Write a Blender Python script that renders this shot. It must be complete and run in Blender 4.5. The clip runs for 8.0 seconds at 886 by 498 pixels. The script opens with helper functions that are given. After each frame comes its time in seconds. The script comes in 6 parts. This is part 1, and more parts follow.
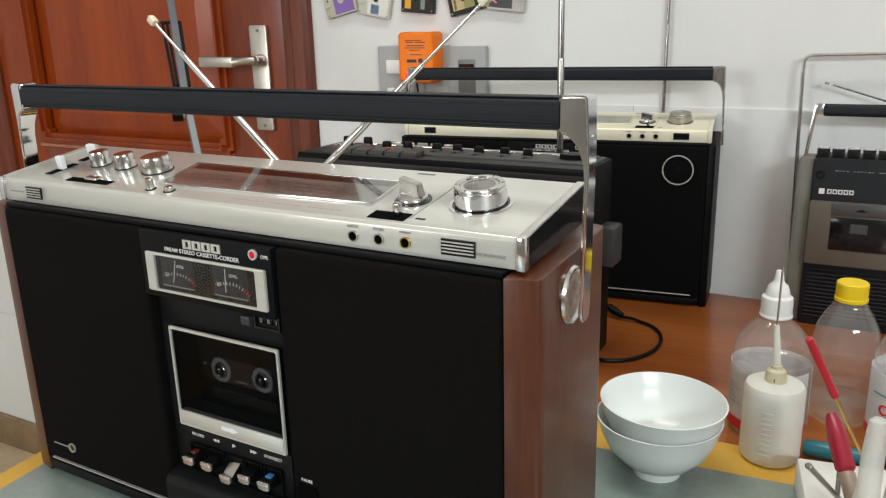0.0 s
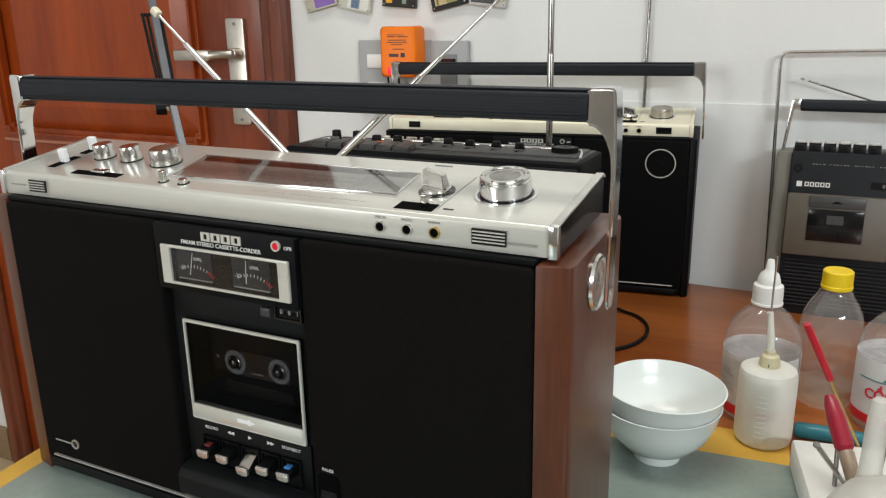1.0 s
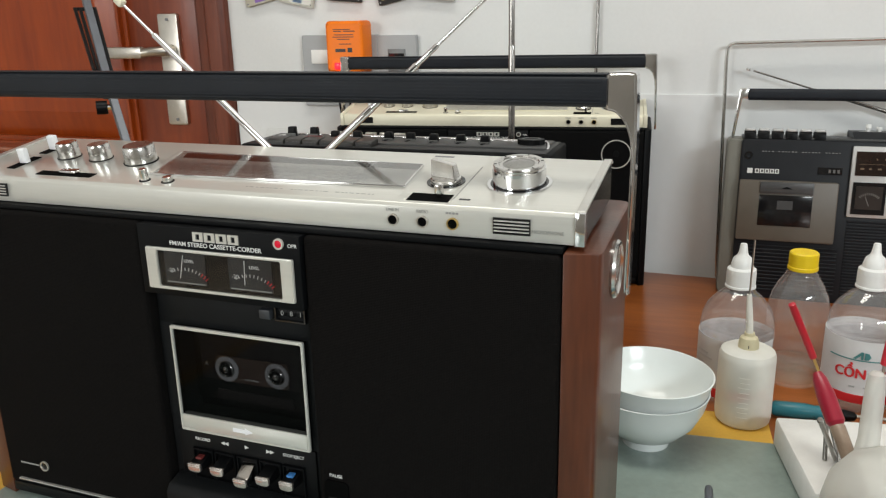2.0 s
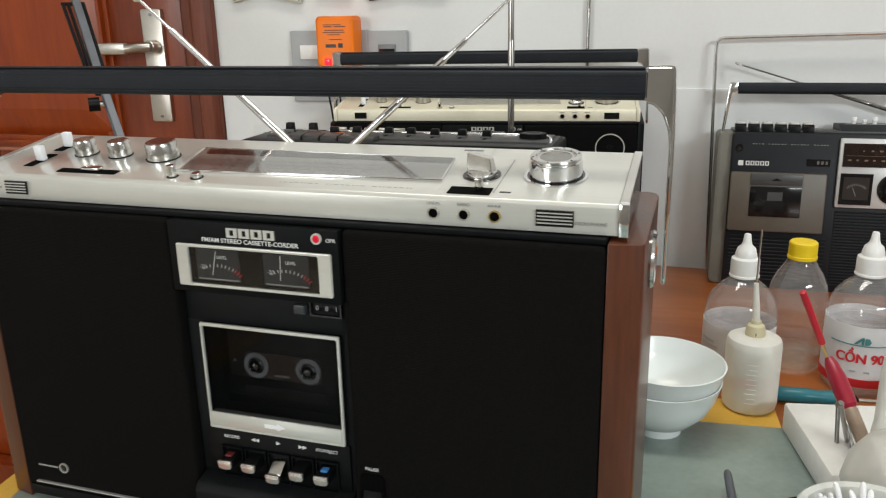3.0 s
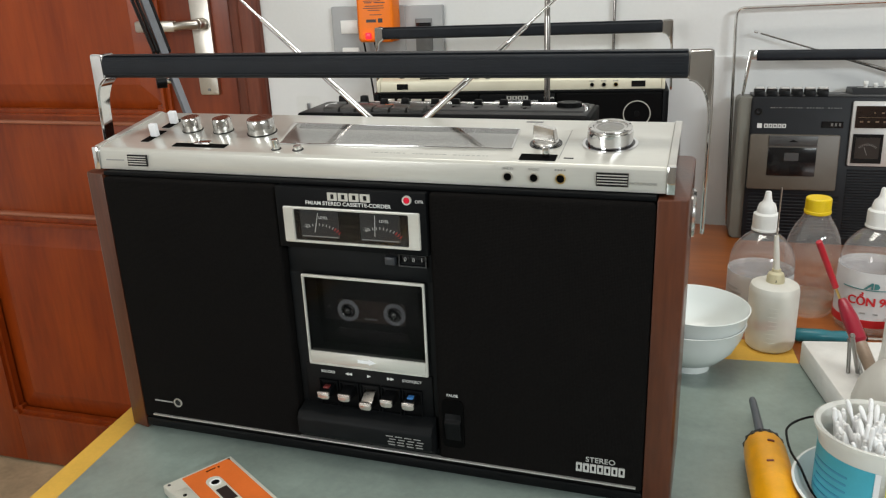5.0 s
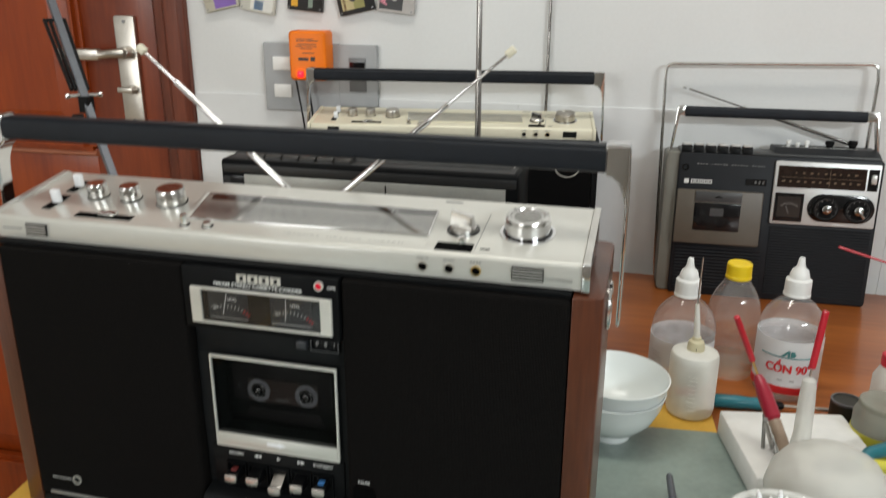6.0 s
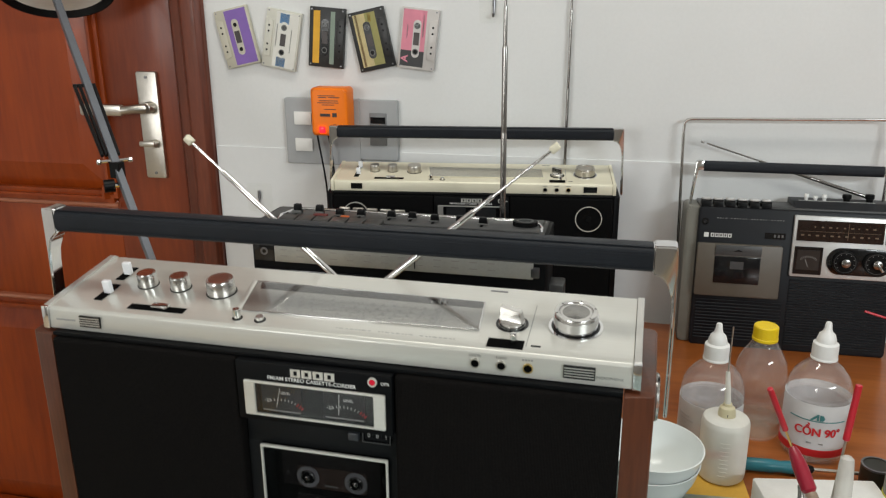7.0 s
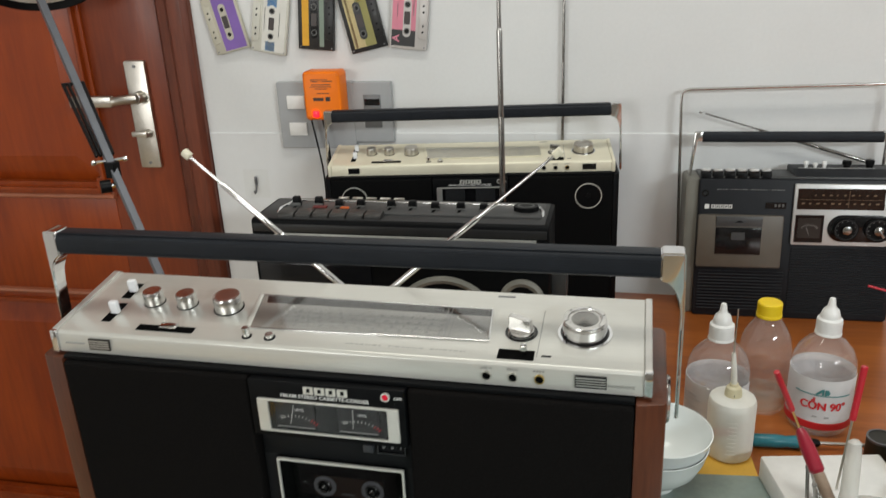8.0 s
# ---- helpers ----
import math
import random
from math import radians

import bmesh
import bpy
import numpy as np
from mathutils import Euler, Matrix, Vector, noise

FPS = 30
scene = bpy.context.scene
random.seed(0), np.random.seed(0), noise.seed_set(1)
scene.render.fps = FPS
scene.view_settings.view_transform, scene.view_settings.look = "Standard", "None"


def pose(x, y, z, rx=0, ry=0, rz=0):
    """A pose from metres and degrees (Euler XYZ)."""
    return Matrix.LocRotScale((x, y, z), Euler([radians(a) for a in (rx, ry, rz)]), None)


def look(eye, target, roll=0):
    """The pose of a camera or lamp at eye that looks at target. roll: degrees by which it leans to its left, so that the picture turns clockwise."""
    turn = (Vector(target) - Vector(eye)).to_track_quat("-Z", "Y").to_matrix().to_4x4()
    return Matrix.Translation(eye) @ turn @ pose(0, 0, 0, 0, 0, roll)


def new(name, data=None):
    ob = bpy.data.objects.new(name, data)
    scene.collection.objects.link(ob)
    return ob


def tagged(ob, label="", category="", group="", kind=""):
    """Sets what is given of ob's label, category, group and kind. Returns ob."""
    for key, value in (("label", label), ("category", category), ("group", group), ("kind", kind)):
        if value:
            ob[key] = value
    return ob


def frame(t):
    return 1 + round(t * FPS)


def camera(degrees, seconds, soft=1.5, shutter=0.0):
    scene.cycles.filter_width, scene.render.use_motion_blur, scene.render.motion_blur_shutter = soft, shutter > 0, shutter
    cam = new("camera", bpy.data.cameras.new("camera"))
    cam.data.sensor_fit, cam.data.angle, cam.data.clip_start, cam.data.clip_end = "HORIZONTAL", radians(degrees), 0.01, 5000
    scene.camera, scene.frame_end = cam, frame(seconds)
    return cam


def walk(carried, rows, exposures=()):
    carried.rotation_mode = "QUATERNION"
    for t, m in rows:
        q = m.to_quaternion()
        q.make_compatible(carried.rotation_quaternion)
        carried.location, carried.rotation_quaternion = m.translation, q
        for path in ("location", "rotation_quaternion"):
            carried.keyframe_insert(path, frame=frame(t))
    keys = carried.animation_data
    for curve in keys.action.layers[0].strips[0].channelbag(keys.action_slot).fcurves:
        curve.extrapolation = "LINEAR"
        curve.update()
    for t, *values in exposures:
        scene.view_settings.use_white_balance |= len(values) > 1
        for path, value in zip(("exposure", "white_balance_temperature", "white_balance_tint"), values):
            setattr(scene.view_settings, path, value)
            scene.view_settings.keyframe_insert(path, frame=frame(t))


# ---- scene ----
cam = camera(58.1, 8.0, soft=1.2, shutter=0.5)
PATH = [
    (0, (0.4302, -0.3899, 1.1551), (-0.5393, 1.2713, 0.6070), -1.56),
    (0.3, (0.4211, -0.4001, 1.1563), (-0.5070, 1.2827, 0.6026), -0.91),
    (0.5, (0.4165, -0.4066, 1.1571), (-0.5006, 1.2808, 0.5990), -0.95),
    (0.8, (0.4015, -0.4192, 1.1564), (-0.4868, 1.2818, 0.5928), -0.97),
    (1, (0.3945, -0.4200, 1.1548), (-0.4765, 1.2909, 0.5945), -1.04),
    (1.2, (0.3796, -0.4222, 1.1515), (-0.4621, 1.3042, 0.5939), -1.05),
    (1.5, (0.3575, -0.4278, 1.1489), (-0.4171, 1.3302, 0.5926), -1.10),
    (1.7, (0.3478, -0.4303, 1.1479), (-0.3855, 1.3447, 0.5897), -1.18),
    (2.8, (0.2902, -0.4470, 1.1466), (-0.3053, 1.3730, 0.5697), -1.17),
    (3, (0.2863, -0.4542, 1.1474), (-0.3057, 1.3672, 0.5710), -1.22),
    (3.3, (0.2730, -0.4772, 1.1496), (-0.3139, 1.3434, 0.5657), -1.42),
    (3.5, (0.2648, -0.4899, 1.1503), (-0.3242, 1.3285, 0.5616), -1.59),
    (3.7, (0.2570, -0.5050, 1.1527), (-0.3362, 1.3100, 0.5576), -1.74),
    (4, (0.2543, -0.5200, 1.1583), (-0.3502, 1.2872, 0.5513), -2.06),
    (4.2, (0.2537, -0.5255, 1.1598), (-0.3519, 1.2790, 0.5455), -2.27),
    (5.3, (0.2769, -0.5619, 1.1791), (-0.3306, 1.2227, 0.5112), -2.13),
    (5.5, (0.2804, -0.5559, 1.1831), (-0.3209, 1.2317, 0.5179), -1.76),
    (5.7, (0.2789, -0.5430, 1.1864), (-0.2835, 1.2590, 0.5257), -0.77),
    (5.8, (0.2786, -0.5310, 1.2001), (-0.2284, 1.2885, 0.5426), 0.25),
    (5.9, (0.2799, -0.5217, 1.2135), (-0.2018, 1.3078, 0.5647), 0.28),
    (6, (0.2801, -0.5169, 1.2225), (-0.1908, 1.3183, 0.5821), 0.21),
    (6.1, (0.2806, -0.5121, 1.2371), (-0.1849, 1.3282, 0.6072), -0.09),
    (6.3, (0.2749, -0.5105, 1.2519), (-0.1960, 1.3371, 0.6478), -0.35),
    (6.5, (0.2644, -0.5122, 1.2608), (-0.2132, 1.3367, 0.6661), -0.18),
    (6.7, (0.2542, -0.5170, 1.2665), (-0.2239, 1.3320, 0.6728), -0.13),
    (7, (0.2404, -0.5222, 1.2848), (-0.2292, 1.3269, 0.6845), -0.32),
    (7.2, (0.2363, -0.5185, 1.2979), (-0.2235, 1.3300, 0.6882), -0.92),
    (7.5, (0.2375, -0.5115, 1.3190), (-0.2129, 1.3309, 0.6846), -2.02),
    (7.7, (0.2393, -0.5054, 1.3302), (-0.2084, 1.3282, 0.6688), -2.81),
    (8, (0.2301, -0.5077, 1.3273), (-0.2244, 1.3063, 0.6184), -2.73),
]
walk(cam, [(t, look(eye, target, roll)) for t, eye, target, roll in PATH], exposures=((0, 0.25), (4.2, 0.2), (5.5, 0.17), (6.5, 0.07), (8, 0.03)))

# ---- light ----
world = bpy.data.worlds.new("world")
scene.world = world
world.use_nodes = True
world.node_tree.nodes["Background"].inputs[0].default_value = (0.9, 0.95, 1.0, 1)
world.node_tree.nodes["Background"].inputs[1].default_value = 0.05


def area_lamp(name, m, sx, sy, watts, colour):
    data = bpy.data.lights.new(name, "AREA")
    data.shape, data.size, data.size_y, data.energy, data.color = "RECTANGLE", sx, sy, watts, colour
    ob = new(name, data)
    ob.matrix_world = m
    return ob


area_lamp("wall_tube_light", look((2.2, -1.9, 2.05), (0.3, 0.5, 0.95)), 1.2, 0.12, 38, (0.91, 0.98, 1.0))
area_lamp("ceiling_light", look((0.12, 0.1, 2.66), (0.12, 0.1, 0)), 1.2, 0.3, 12.0, (1.0, 0.98, 0.9))
# added fill from behind the camera; no source is known there
area_lamp("front_fill_light", look((-1.35, -2.98, 1.6), (-1.2, 0.8, 0.9)), 1.3, 1.0, 30, (0.98, 0.99, 0.97))


# ---- materials ----
def mat(name, colour, rough=0.5, metal=0.0, vary=0.15, scale=40.0, bump=0.0, fine=600.0, spec=0.5, coat=0.0, stretch=(1, 1, 1), other=None, rvary=0.12):
    """A surface with stains at one scale and grain at a finer one."""
    m = bpy.data.materials.new(name)
    m.use_nodes = True
    nt = m.node_tree
    n, l = nt.nodes, nt.links
    p = n["Principled BSDF"]
    tc = n.new("ShaderNodeTexCoord")
    mp = n.new("ShaderNodeMapping")
    mp.inputs["Scale"].default_value = stretch
    l.new(tc.outputs["Object"], mp.inputs[0])
    a = n.new("ShaderNodeTexNoise")
    a.inputs["Scale"].default_value, a.inputs["Detail"].default_value = scale, 5
    b = n.new("ShaderNodeTexNoise")
    b.inputs["Scale"].default_value, b.inputs["Detail"].default_value = fine, 3
    l.new(mp.outputs[0], a.inputs[0])
    l.new(mp.outputs[0], b.inputs[0])
    add = n.new("ShaderNodeMath")
    add.operation = "MULTIPLY_ADD"
    l.new(b.outputs[0], add.inputs[0])
    add.inputs[1].default_value = 0.35
    l.new(a.outputs[0], add.inputs[2])
    ramp = n.new("ShaderNodeValToRGB")
    ramp.color_ramp.elements[0].position, ramp.color_ramp.elements[1].position = 0.4, 0.95
    dark = tuple(c * (1 - vary) for c in colour)
    light = other or tuple(min(1, c * (1 + vary * 0.6)) for c in colour)
    ramp.color_ramp.elements[0].color, ramp.color_ramp.elements[1].color = (*dark, 1), (*light, 1)
    l.new(add.outputs[0], ramp.inputs[0])
    l.new(ramp.outputs[0], p.inputs["Base Color"])
    rr = n.new("ShaderNodeMapRange")
    rr.inputs[3].default_value, rr.inputs[4].default_value = max(0.02, rough - rvary * rough), min(1, rough + rvary * rough)
    l.new(a.outputs[0], rr.inputs[0])
    l.new(rr.outputs[0], p.inputs["Roughness"])
    p.inputs["Metallic"].default_value, p.inputs["Specular IOR Level"].default_value = metal, spec
    p.inputs["Coat Weight"].default_value, p.inputs["Coat Roughness"].default_value = coat, 0.08
    if bump:
        bp = n.new("ShaderNodeBump")
        bp.inputs["Strength"].default_value, bp.inputs["Distance"].default_value = bump, 0.001
        l.new(add.outputs[0], bp.inputs["Height"])
        l.new(bp.outputs[0], p.inputs["Normal"])
    return m


def wood(name, dark, light, rough=0.3, along="x", scale=6.0, coat=0.3):
    """Grain that runs along one axis, with broad bands and fine pores."""
    m = bpy.data.materials.new(name)
    m.use_nodes = True
    nt = m.node_tree
    n, l = nt.nodes, nt.links
    p = n["Principled BSDF"]
    tc, mp = n.new("ShaderNodeTexCoord"), n.new("ShaderNodeMapping")
    mp.inputs["Scale"].default_value = {"x": (0.12, 1, 1), "y": (1, 0.12, 1), "z": (1, 1, 0.1)}[along]
    l.new(tc.outputs["Object"], mp.inputs[0])
    a, b = n.new("ShaderNodeTexNoise"), n.new("ShaderNodeTexNoise")
    a.inputs["Scale"].default_value, a.inputs["Detail"].default_value, a.inputs["Distortion"].default_value = scale, 6, 1.2
    b.inputs["Scale"].default_value, b.inputs["Detail"].default_value = scale * 22, 4
    l.new(mp.outputs[0], a.inputs[0])
    l.new(mp.outputs[0], b.inputs[0])
    add = n.new("ShaderNodeMath")
    add.operation = "MULTIPLY_ADD"
    l.new(b.outputs[0], add.inputs[0])
    add.inputs[1].default_value = 0.45
    l.new(a.outputs[0], add.inputs[2])
    ramp = n.new("ShaderNodeValToRGB")
    e = ramp.color_ramp.elements
    e[0].position, e[1].position = 0.5, 0.95
    e[0].color, e[1].color = (*dark, 1), (*light, 1)
    l.new(add.outputs[0], ramp.inputs[0])
    l.new(ramp.outputs[0], p.inputs["Base Color"])
    p.inputs["Roughness"].default_value, p.inputs["Specular IOR Level"].default_value = rough, 0.35
    p.inputs["Coat Weight"].default_value, p.inputs["Coat Roughness"].default_value = coat, 0.12
    bp = n.new("ShaderNodeBump")
    bp.inputs["Strength"].default_value, bp.inputs["Distance"].default_value = 0.15, 0.0006
    l.new(b.outputs[0], bp.inputs["Height"])
    l.new(bp.outputs[0], p.inputs["Normal"])
    return m


def glass(name, colour, rough=0.02, ior=1.45, alpha=1.0):
    m = bpy.data.materials.new(name)
    m.use_nodes = True
    p = m.node_tree.nodes["Principled BSDF"]
    p.inputs["Base Color"].default_value = (*colour, 1)
    p.inputs["Roughness"].default_value, p.inputs["IOR"].default_value = rough, ior
    p.inputs["Transmission Weight"].default_value = 1.0
    p.inputs["Alpha"].default_value = alpha
    return m


def glow(name, colour, strength):
    m = bpy.data.materials.new(name)
    m.use_nodes = True
    p = m.node_tree.nodes["Principled BSDF"]
    p.inputs["Base Color"].default_value = (*colour, 1)
    p.inputs["Emission Color"].default_value = (*colour, 1)
    p.inputs["Emission Strength"].default_value = strength
    p.inputs["Roughness"].default_value = 0.25
    return m


def cloth(name, colour, pitch=0.0011):
    """Woven speaker cloth: two crossed thread waves."""
    m = mat(name, colour, 0.9, vary=0.5, scale=420, fine=1100, spec=0.06)
    nt = m.node_tree
    n, l = nt.nodes, nt.links
    tc = n.new("ShaderNodeTexCoord")
    waves = []
    for d in ("X", "Z"):
        w = n.new("ShaderNodeTexWave")
        w.bands_direction = d
        w.inputs["Scale"].default_value = 0.314 / pitch
        w.inputs["Distortion"].default_value = 0.6
        l.new(tc.outputs["Object"], w.inputs[0])
        waves.append(w)
    mul = n.new("ShaderNodeMath")
    mul.operation = "MULTIPLY"
    l.new(waves[0].outputs[1], mul.inputs[0])
    l.new(waves[1].outputs[1], mul.inputs[1])
    bp = n.new("ShaderNodeBump")
    bp.inputs["Strength"].default_value, bp.inputs["Distance"].default_value = 0.5, 0.0004
    l.new(mul.outputs[0], bp.inputs["Height"])
    l.new(bp.outputs[0], n["Principled BSDF"].inputs["Normal"])
    return m


M_WALL = mat("white_wall_paint", (0.71, 0.715, 0.71), 0.55, vary=0.06, scale=3, fine=180, bump=0.12)
M_TILE = mat("white_wall_tile", (0.715, 0.722, 0.722), 0.4, vary=0.05, scale=4, fine=60)
# for unseen walls, greyed so that the chrome reflects darker
M_UNSEENWALL = mat("unseen_wall_grey", (0.36, 0.35, 0.33), 0.7, vary=0.08, scale=3, fine=120)
M_CEIL = mat("ceiling_paint", (0.8, 0.8, 0.79), 0.8, vary=0.04, scale=3)
M_FLOOR = mat("beige_floor_tile", (0.55, 0.43, 0.28), 0.35, vary=0.35, scale=9, fine=70)
M_SKIRT = mat("brown_skirting_tile", (0.27, 0.18, 0.1), 0.3, vary=0.4, scale=12, fine=90)
M_DOOR = wood("mahogany_door", (0.16, 0.0205, 0.0028), (0.31, 0.052, 0.005), 0.32, "z", 5, 0.1)
M_PANEL = wood("orange_door_panel", (0.168, 0.0205, 0.0024), (0.33, 0.053, 0.0047), 0.32, "z", 4, 0.1)
# paler than the door: the beads' highlight is put into this colour
M_BEAD = wood("door_bead_highlight", (0.24, 0.07, 0.034), (0.4, 0.14, 0.075), 0.25, "x", 5, 0.7)
M_FRAME = wood("dark_door_frame", (0.05, 0.012, 0.006), (0.19, 0.045, 0.02), 0.4, "z", 9, 0.12)
M_STILE = wood("reddish_lock_stile", (0.11, 0.018, 0.006), (0.235, 0.046, 0.014), 0.34, "z", 6, 0.1)
M_TABLE = wood("orange_table_wood", (0.225, 0.056, 0.0115), (0.46, 0.143, 0.031), 0.32, "x", 5, 0.2)
M_MAT = mat("grey_green_mat", (0.285, 0.352, 0.322), 0.31, vary=0.3, scale=13, fine=160, bump=0.06)
M_YELLOW = mat("yellow_sheet", (0.72, 0.42, 0.06), 0.6, vary=0.15, scale=25, fine=300)
M_WALNUT = wood("brown_radio_side", (0.048, 0.0128, 0.0053), (0.113, 0.0325, 0.0133), 0.36, "z", 14, 0.25)
M_CLOTH = cloth("black_speaker_cloth", (0.0064, 0.0057, 0.0054))
M_CLOTHDARK = cloth("deep_black_speaker_cloth", (0.005, 0.005, 0.0052))
M_BLACK = mat("black_plastic", (0.0036, 0.0038, 0.0043), 0.42, spec=0.15, vary=0.3, scale=60, fine=900, bump=0.04)
M_SATIN = mat("satin_black", (0.0034, 0.0038, 0.0044), 0.5, spec=0.1, vary=0.25, scale=40, fine=1200, bump=0.08)
# near-black that paints the dark inside slots, holes, tape well and scale edge
M_VOID = mat("painted_recess_dark", (0.0015, 0.0015, 0.0015), 0.8, spec=0.05, vary=0.2)
M_GLOSSBLACK = mat("glossy_black", (0.008, 0.008, 0.009), 0.12, vary=0.2)
M_RUBBER = mat("black_grip_rubber", (0.0135, 0.016, 0.0205), 0.5, spec=0.2, vary=0.25, scale=50, fine=900, bump=0.06)
M_ALU = mat("brushed_silver_panel", (0.645, 0.638, 0.59), 0.34, 0.38, vary=0.1, scale=22, fine=600, stretch=(0.05, 1, 1), bump=0.02, coat=0.7)
M_ALUDIM = mat("brushed_silver_trim", (0.62, 0.61, 0.58), 0.35, 0.7, vary=0.08, scale=30, fine=700, stretch=(0.05, 1, 1))
M_CREAM = mat("cream_panel", (0.74, 0.7, 0.55), 0.42, 0.15, vary=0.06, scale=30, fine=500)
M_CHROME = mat("chrome", (0.78, 0.78, 0.79), 0.09, 1.0, vary=0.06, scale=60, fine=500)
# darker copy of the chrome, with dim reflections put into its colour
M_ROD = mat("darkened_antenna_chrome", (0.34, 0.325, 0.31), 0.22, 1.0, vary=0.15, scale=70, fine=500)
M_WORN = mat("worn_chrome", (0.7, 0.69, 0.67), 0.2, 1.0, vary=0.18, scale=70, fine=500, bump=0.05)
M_STEEL = mat("satin_steel", (0.55, 0.52, 0.47), 0.33, 1.0, vary=0.12, scale=50, fine=400)
M_DARKSTEEL = mat("dark_steel", (0.22, 0.22, 0.23), 0.35, 0.9, vary=0.2)
M_DIAL = mat("dial_face", (0.42, 0.41, 0.375), 0.4, 0.1, vary=0.12, scale=25, fine=300)
M_BAY = mat("grey_black_plastic", (0.0075, 0.0083, 0.009), 0.5, spec=0.13, vary=0.25, scale=40, fine=1200, bump=0.08)
M_SPUN = mat("spun_metal", (0.34, 0.335, 0.32), 0.24, 1.0, vary=0.1, scale=60, fine=700, bump=0.03)
M_KEYRED = mat("dull_red_key_mark", (0.14, 0.022, 0.02), 0.45, vary=0.15)
M_PRINT = mat("white_print", (0.75, 0.75, 0.73), 0.5, vary=0.05)
M_DIMPRINT = mat("dim_print", (0.5, 0.5, 0.48), 0.5, vary=0.05)
M_GREYPRINT = mat("grey_print", (0.3, 0.3, 0.29), 0.5, vary=0.05)
M_WHITE = mat("white_plastic", (0.82, 0.82, 0.8), 0.35, vary=0.06, scale=60)
M_REDPRINT = mat("red_print", (0.6, 0.02, 0.025), 0.45, vary=0.08)
M_GLASS = glass("clear_glass", (0.96, 0.97, 0.96))


# ---- shaping helpers ----
def bm_box(x0, x1, y0, y1, z0, z1, bevel=0.0, seg=2, bm=None):
    out = bm or bmesh.new()
    b = bmesh.new()
    bmesh.ops.create_cube(b, size=1)
    for v in b.verts:
        v.co = Vector(((x0 + x1) / 2 + v.co.x * (x1 - x0), (y0 + y1) / 2 + v.co.y * (y1 - y0), (z0 + z1) / 2 + v.co.z * (z1 - z0)))
    if bevel:
        bmesh.ops.bevel(b, geom=b.edges[:], offset=bevel, segments=seg, affect="EDGES", profile=0.5)
    return join_into(out, b)


def join_into(out, b, m=None):
    """Adds the bmesh b, at the pose m, to out."""
    if m is not None:
        bmesh.ops.transform(b, matrix=m, verts=b.verts[:])
    me = bpy.data.meshes.new("scratch")
    b.to_mesh(me)
    b.free()
    out.from_mesh(me)
    bpy.data.meshes.remove(me)
    return out


def bm_lathe(profile, seg=32, m=None, bm=None):
    """A turned form round z from (radius, height) pairs, from the bottom up."""
    b = bmesh.new()
    rings = []
    for r, z in profile:
        if r < 1e-6:
            rings.append([b.verts.new((0, 0, z))])
        else:
            rings.append([b.verts.new((r * math.cos(6.283185 * i / seg), r * math.sin(6.283185 * i / seg), z)) for i in range(seg)])
    for lo, hi in zip(rings, rings[1:]):
        for i in range(seg):
            j = (i + 1) % seg
            if len(lo) == 1 and len(hi) == 1:
                continue
            if len(lo) == 1:
                b.faces.new((lo[0], hi[j], hi[i]))
            elif len(hi) == 1:
                b.faces.new((lo[i], lo[j], hi[0]))
            else:
                b.faces.new((lo[i], lo[j], hi[j], hi[i]))
    if len(rings[0]) > 1 and rings[0][0].co != rings[-1][0].co and profile[0] != profile[-1]:
        b.faces.new(rings[0][::-1])
    if len(rings[-1]) > 1 and profile[0] != profile[-1]:
        b.faces.new(rings[-1])
    return join_into(bm or bmesh.new(), b, m)


def bm_prism(points, lo, hi, axis="x", bevel=0.0, bm=None, seg=2):
    """A polygon drawn in the two other axes (y,z for x; x,z for y; x,y for z), drawn out from lo to hi."""
    b = bmesh.new()

    def at(p, k):
        return {"x": (k, p[0], p[1]), "y": (p[0], k, p[1]), "z": (p[0], p[1], k)}[axis]

    v0, v1 = [b.verts.new(at(p, lo)) for p in points], [b.verts.new(at(p, hi)) for p in points]
    b.faces.new(v0)
    b.faces.new(v1)
    k = len(points)
    for i in range(k):
        b.faces.new((v0[i], v0[(i + 1) % k], v1[(i + 1) % k], v1[i]))
    bmesh.ops.recalc_face_normals(b, faces=b.faces[:])
    if bevel:
        bmesh.ops.bevel(b, geom=b.edges[:], offset=bevel, segments=seg, affect="EDGES", profile=0.5)
    return join_into(bm or bmesh.new(), b)


def bm_tube(path, r, seg=10, bm=None, caps=True):
    """A round bar along a path; r is one radius or one for each point."""
    b = bmesh.new()
    pts = [Vector(p) for p in path]
    rad = r if isinstance(r, (list, tuple)) else [r] * len(pts)
    rings, up = [], None
    for i, p in enumerate(pts):
        d = (pts[min(i + 1, len(pts) - 1)] - pts[max(i - 1, 0)]).normalized()
        if up is None:
            up = d.orthogonal().normalized()
        up = (up - d * up.dot(d)).normalized()
        side = d.cross(up)
        rings.append([b.verts.new(p + rad[i] * (math.cos(6.283185 * j / seg) * up + math.sin(6.283185 * j / seg) * side)) for j in range(seg)])
    for lo, hi in zip(rings, rings[1:]):
        for j in range(seg):
            b.faces.new((lo[j], lo[(j + 1) % seg], hi[(j + 1) % seg], hi[j]))
    if caps:
        b.faces.new(rings[0][::-1])
        b.faces.new(rings[-1])
    return join_into(bm or bmesh.new(), b)


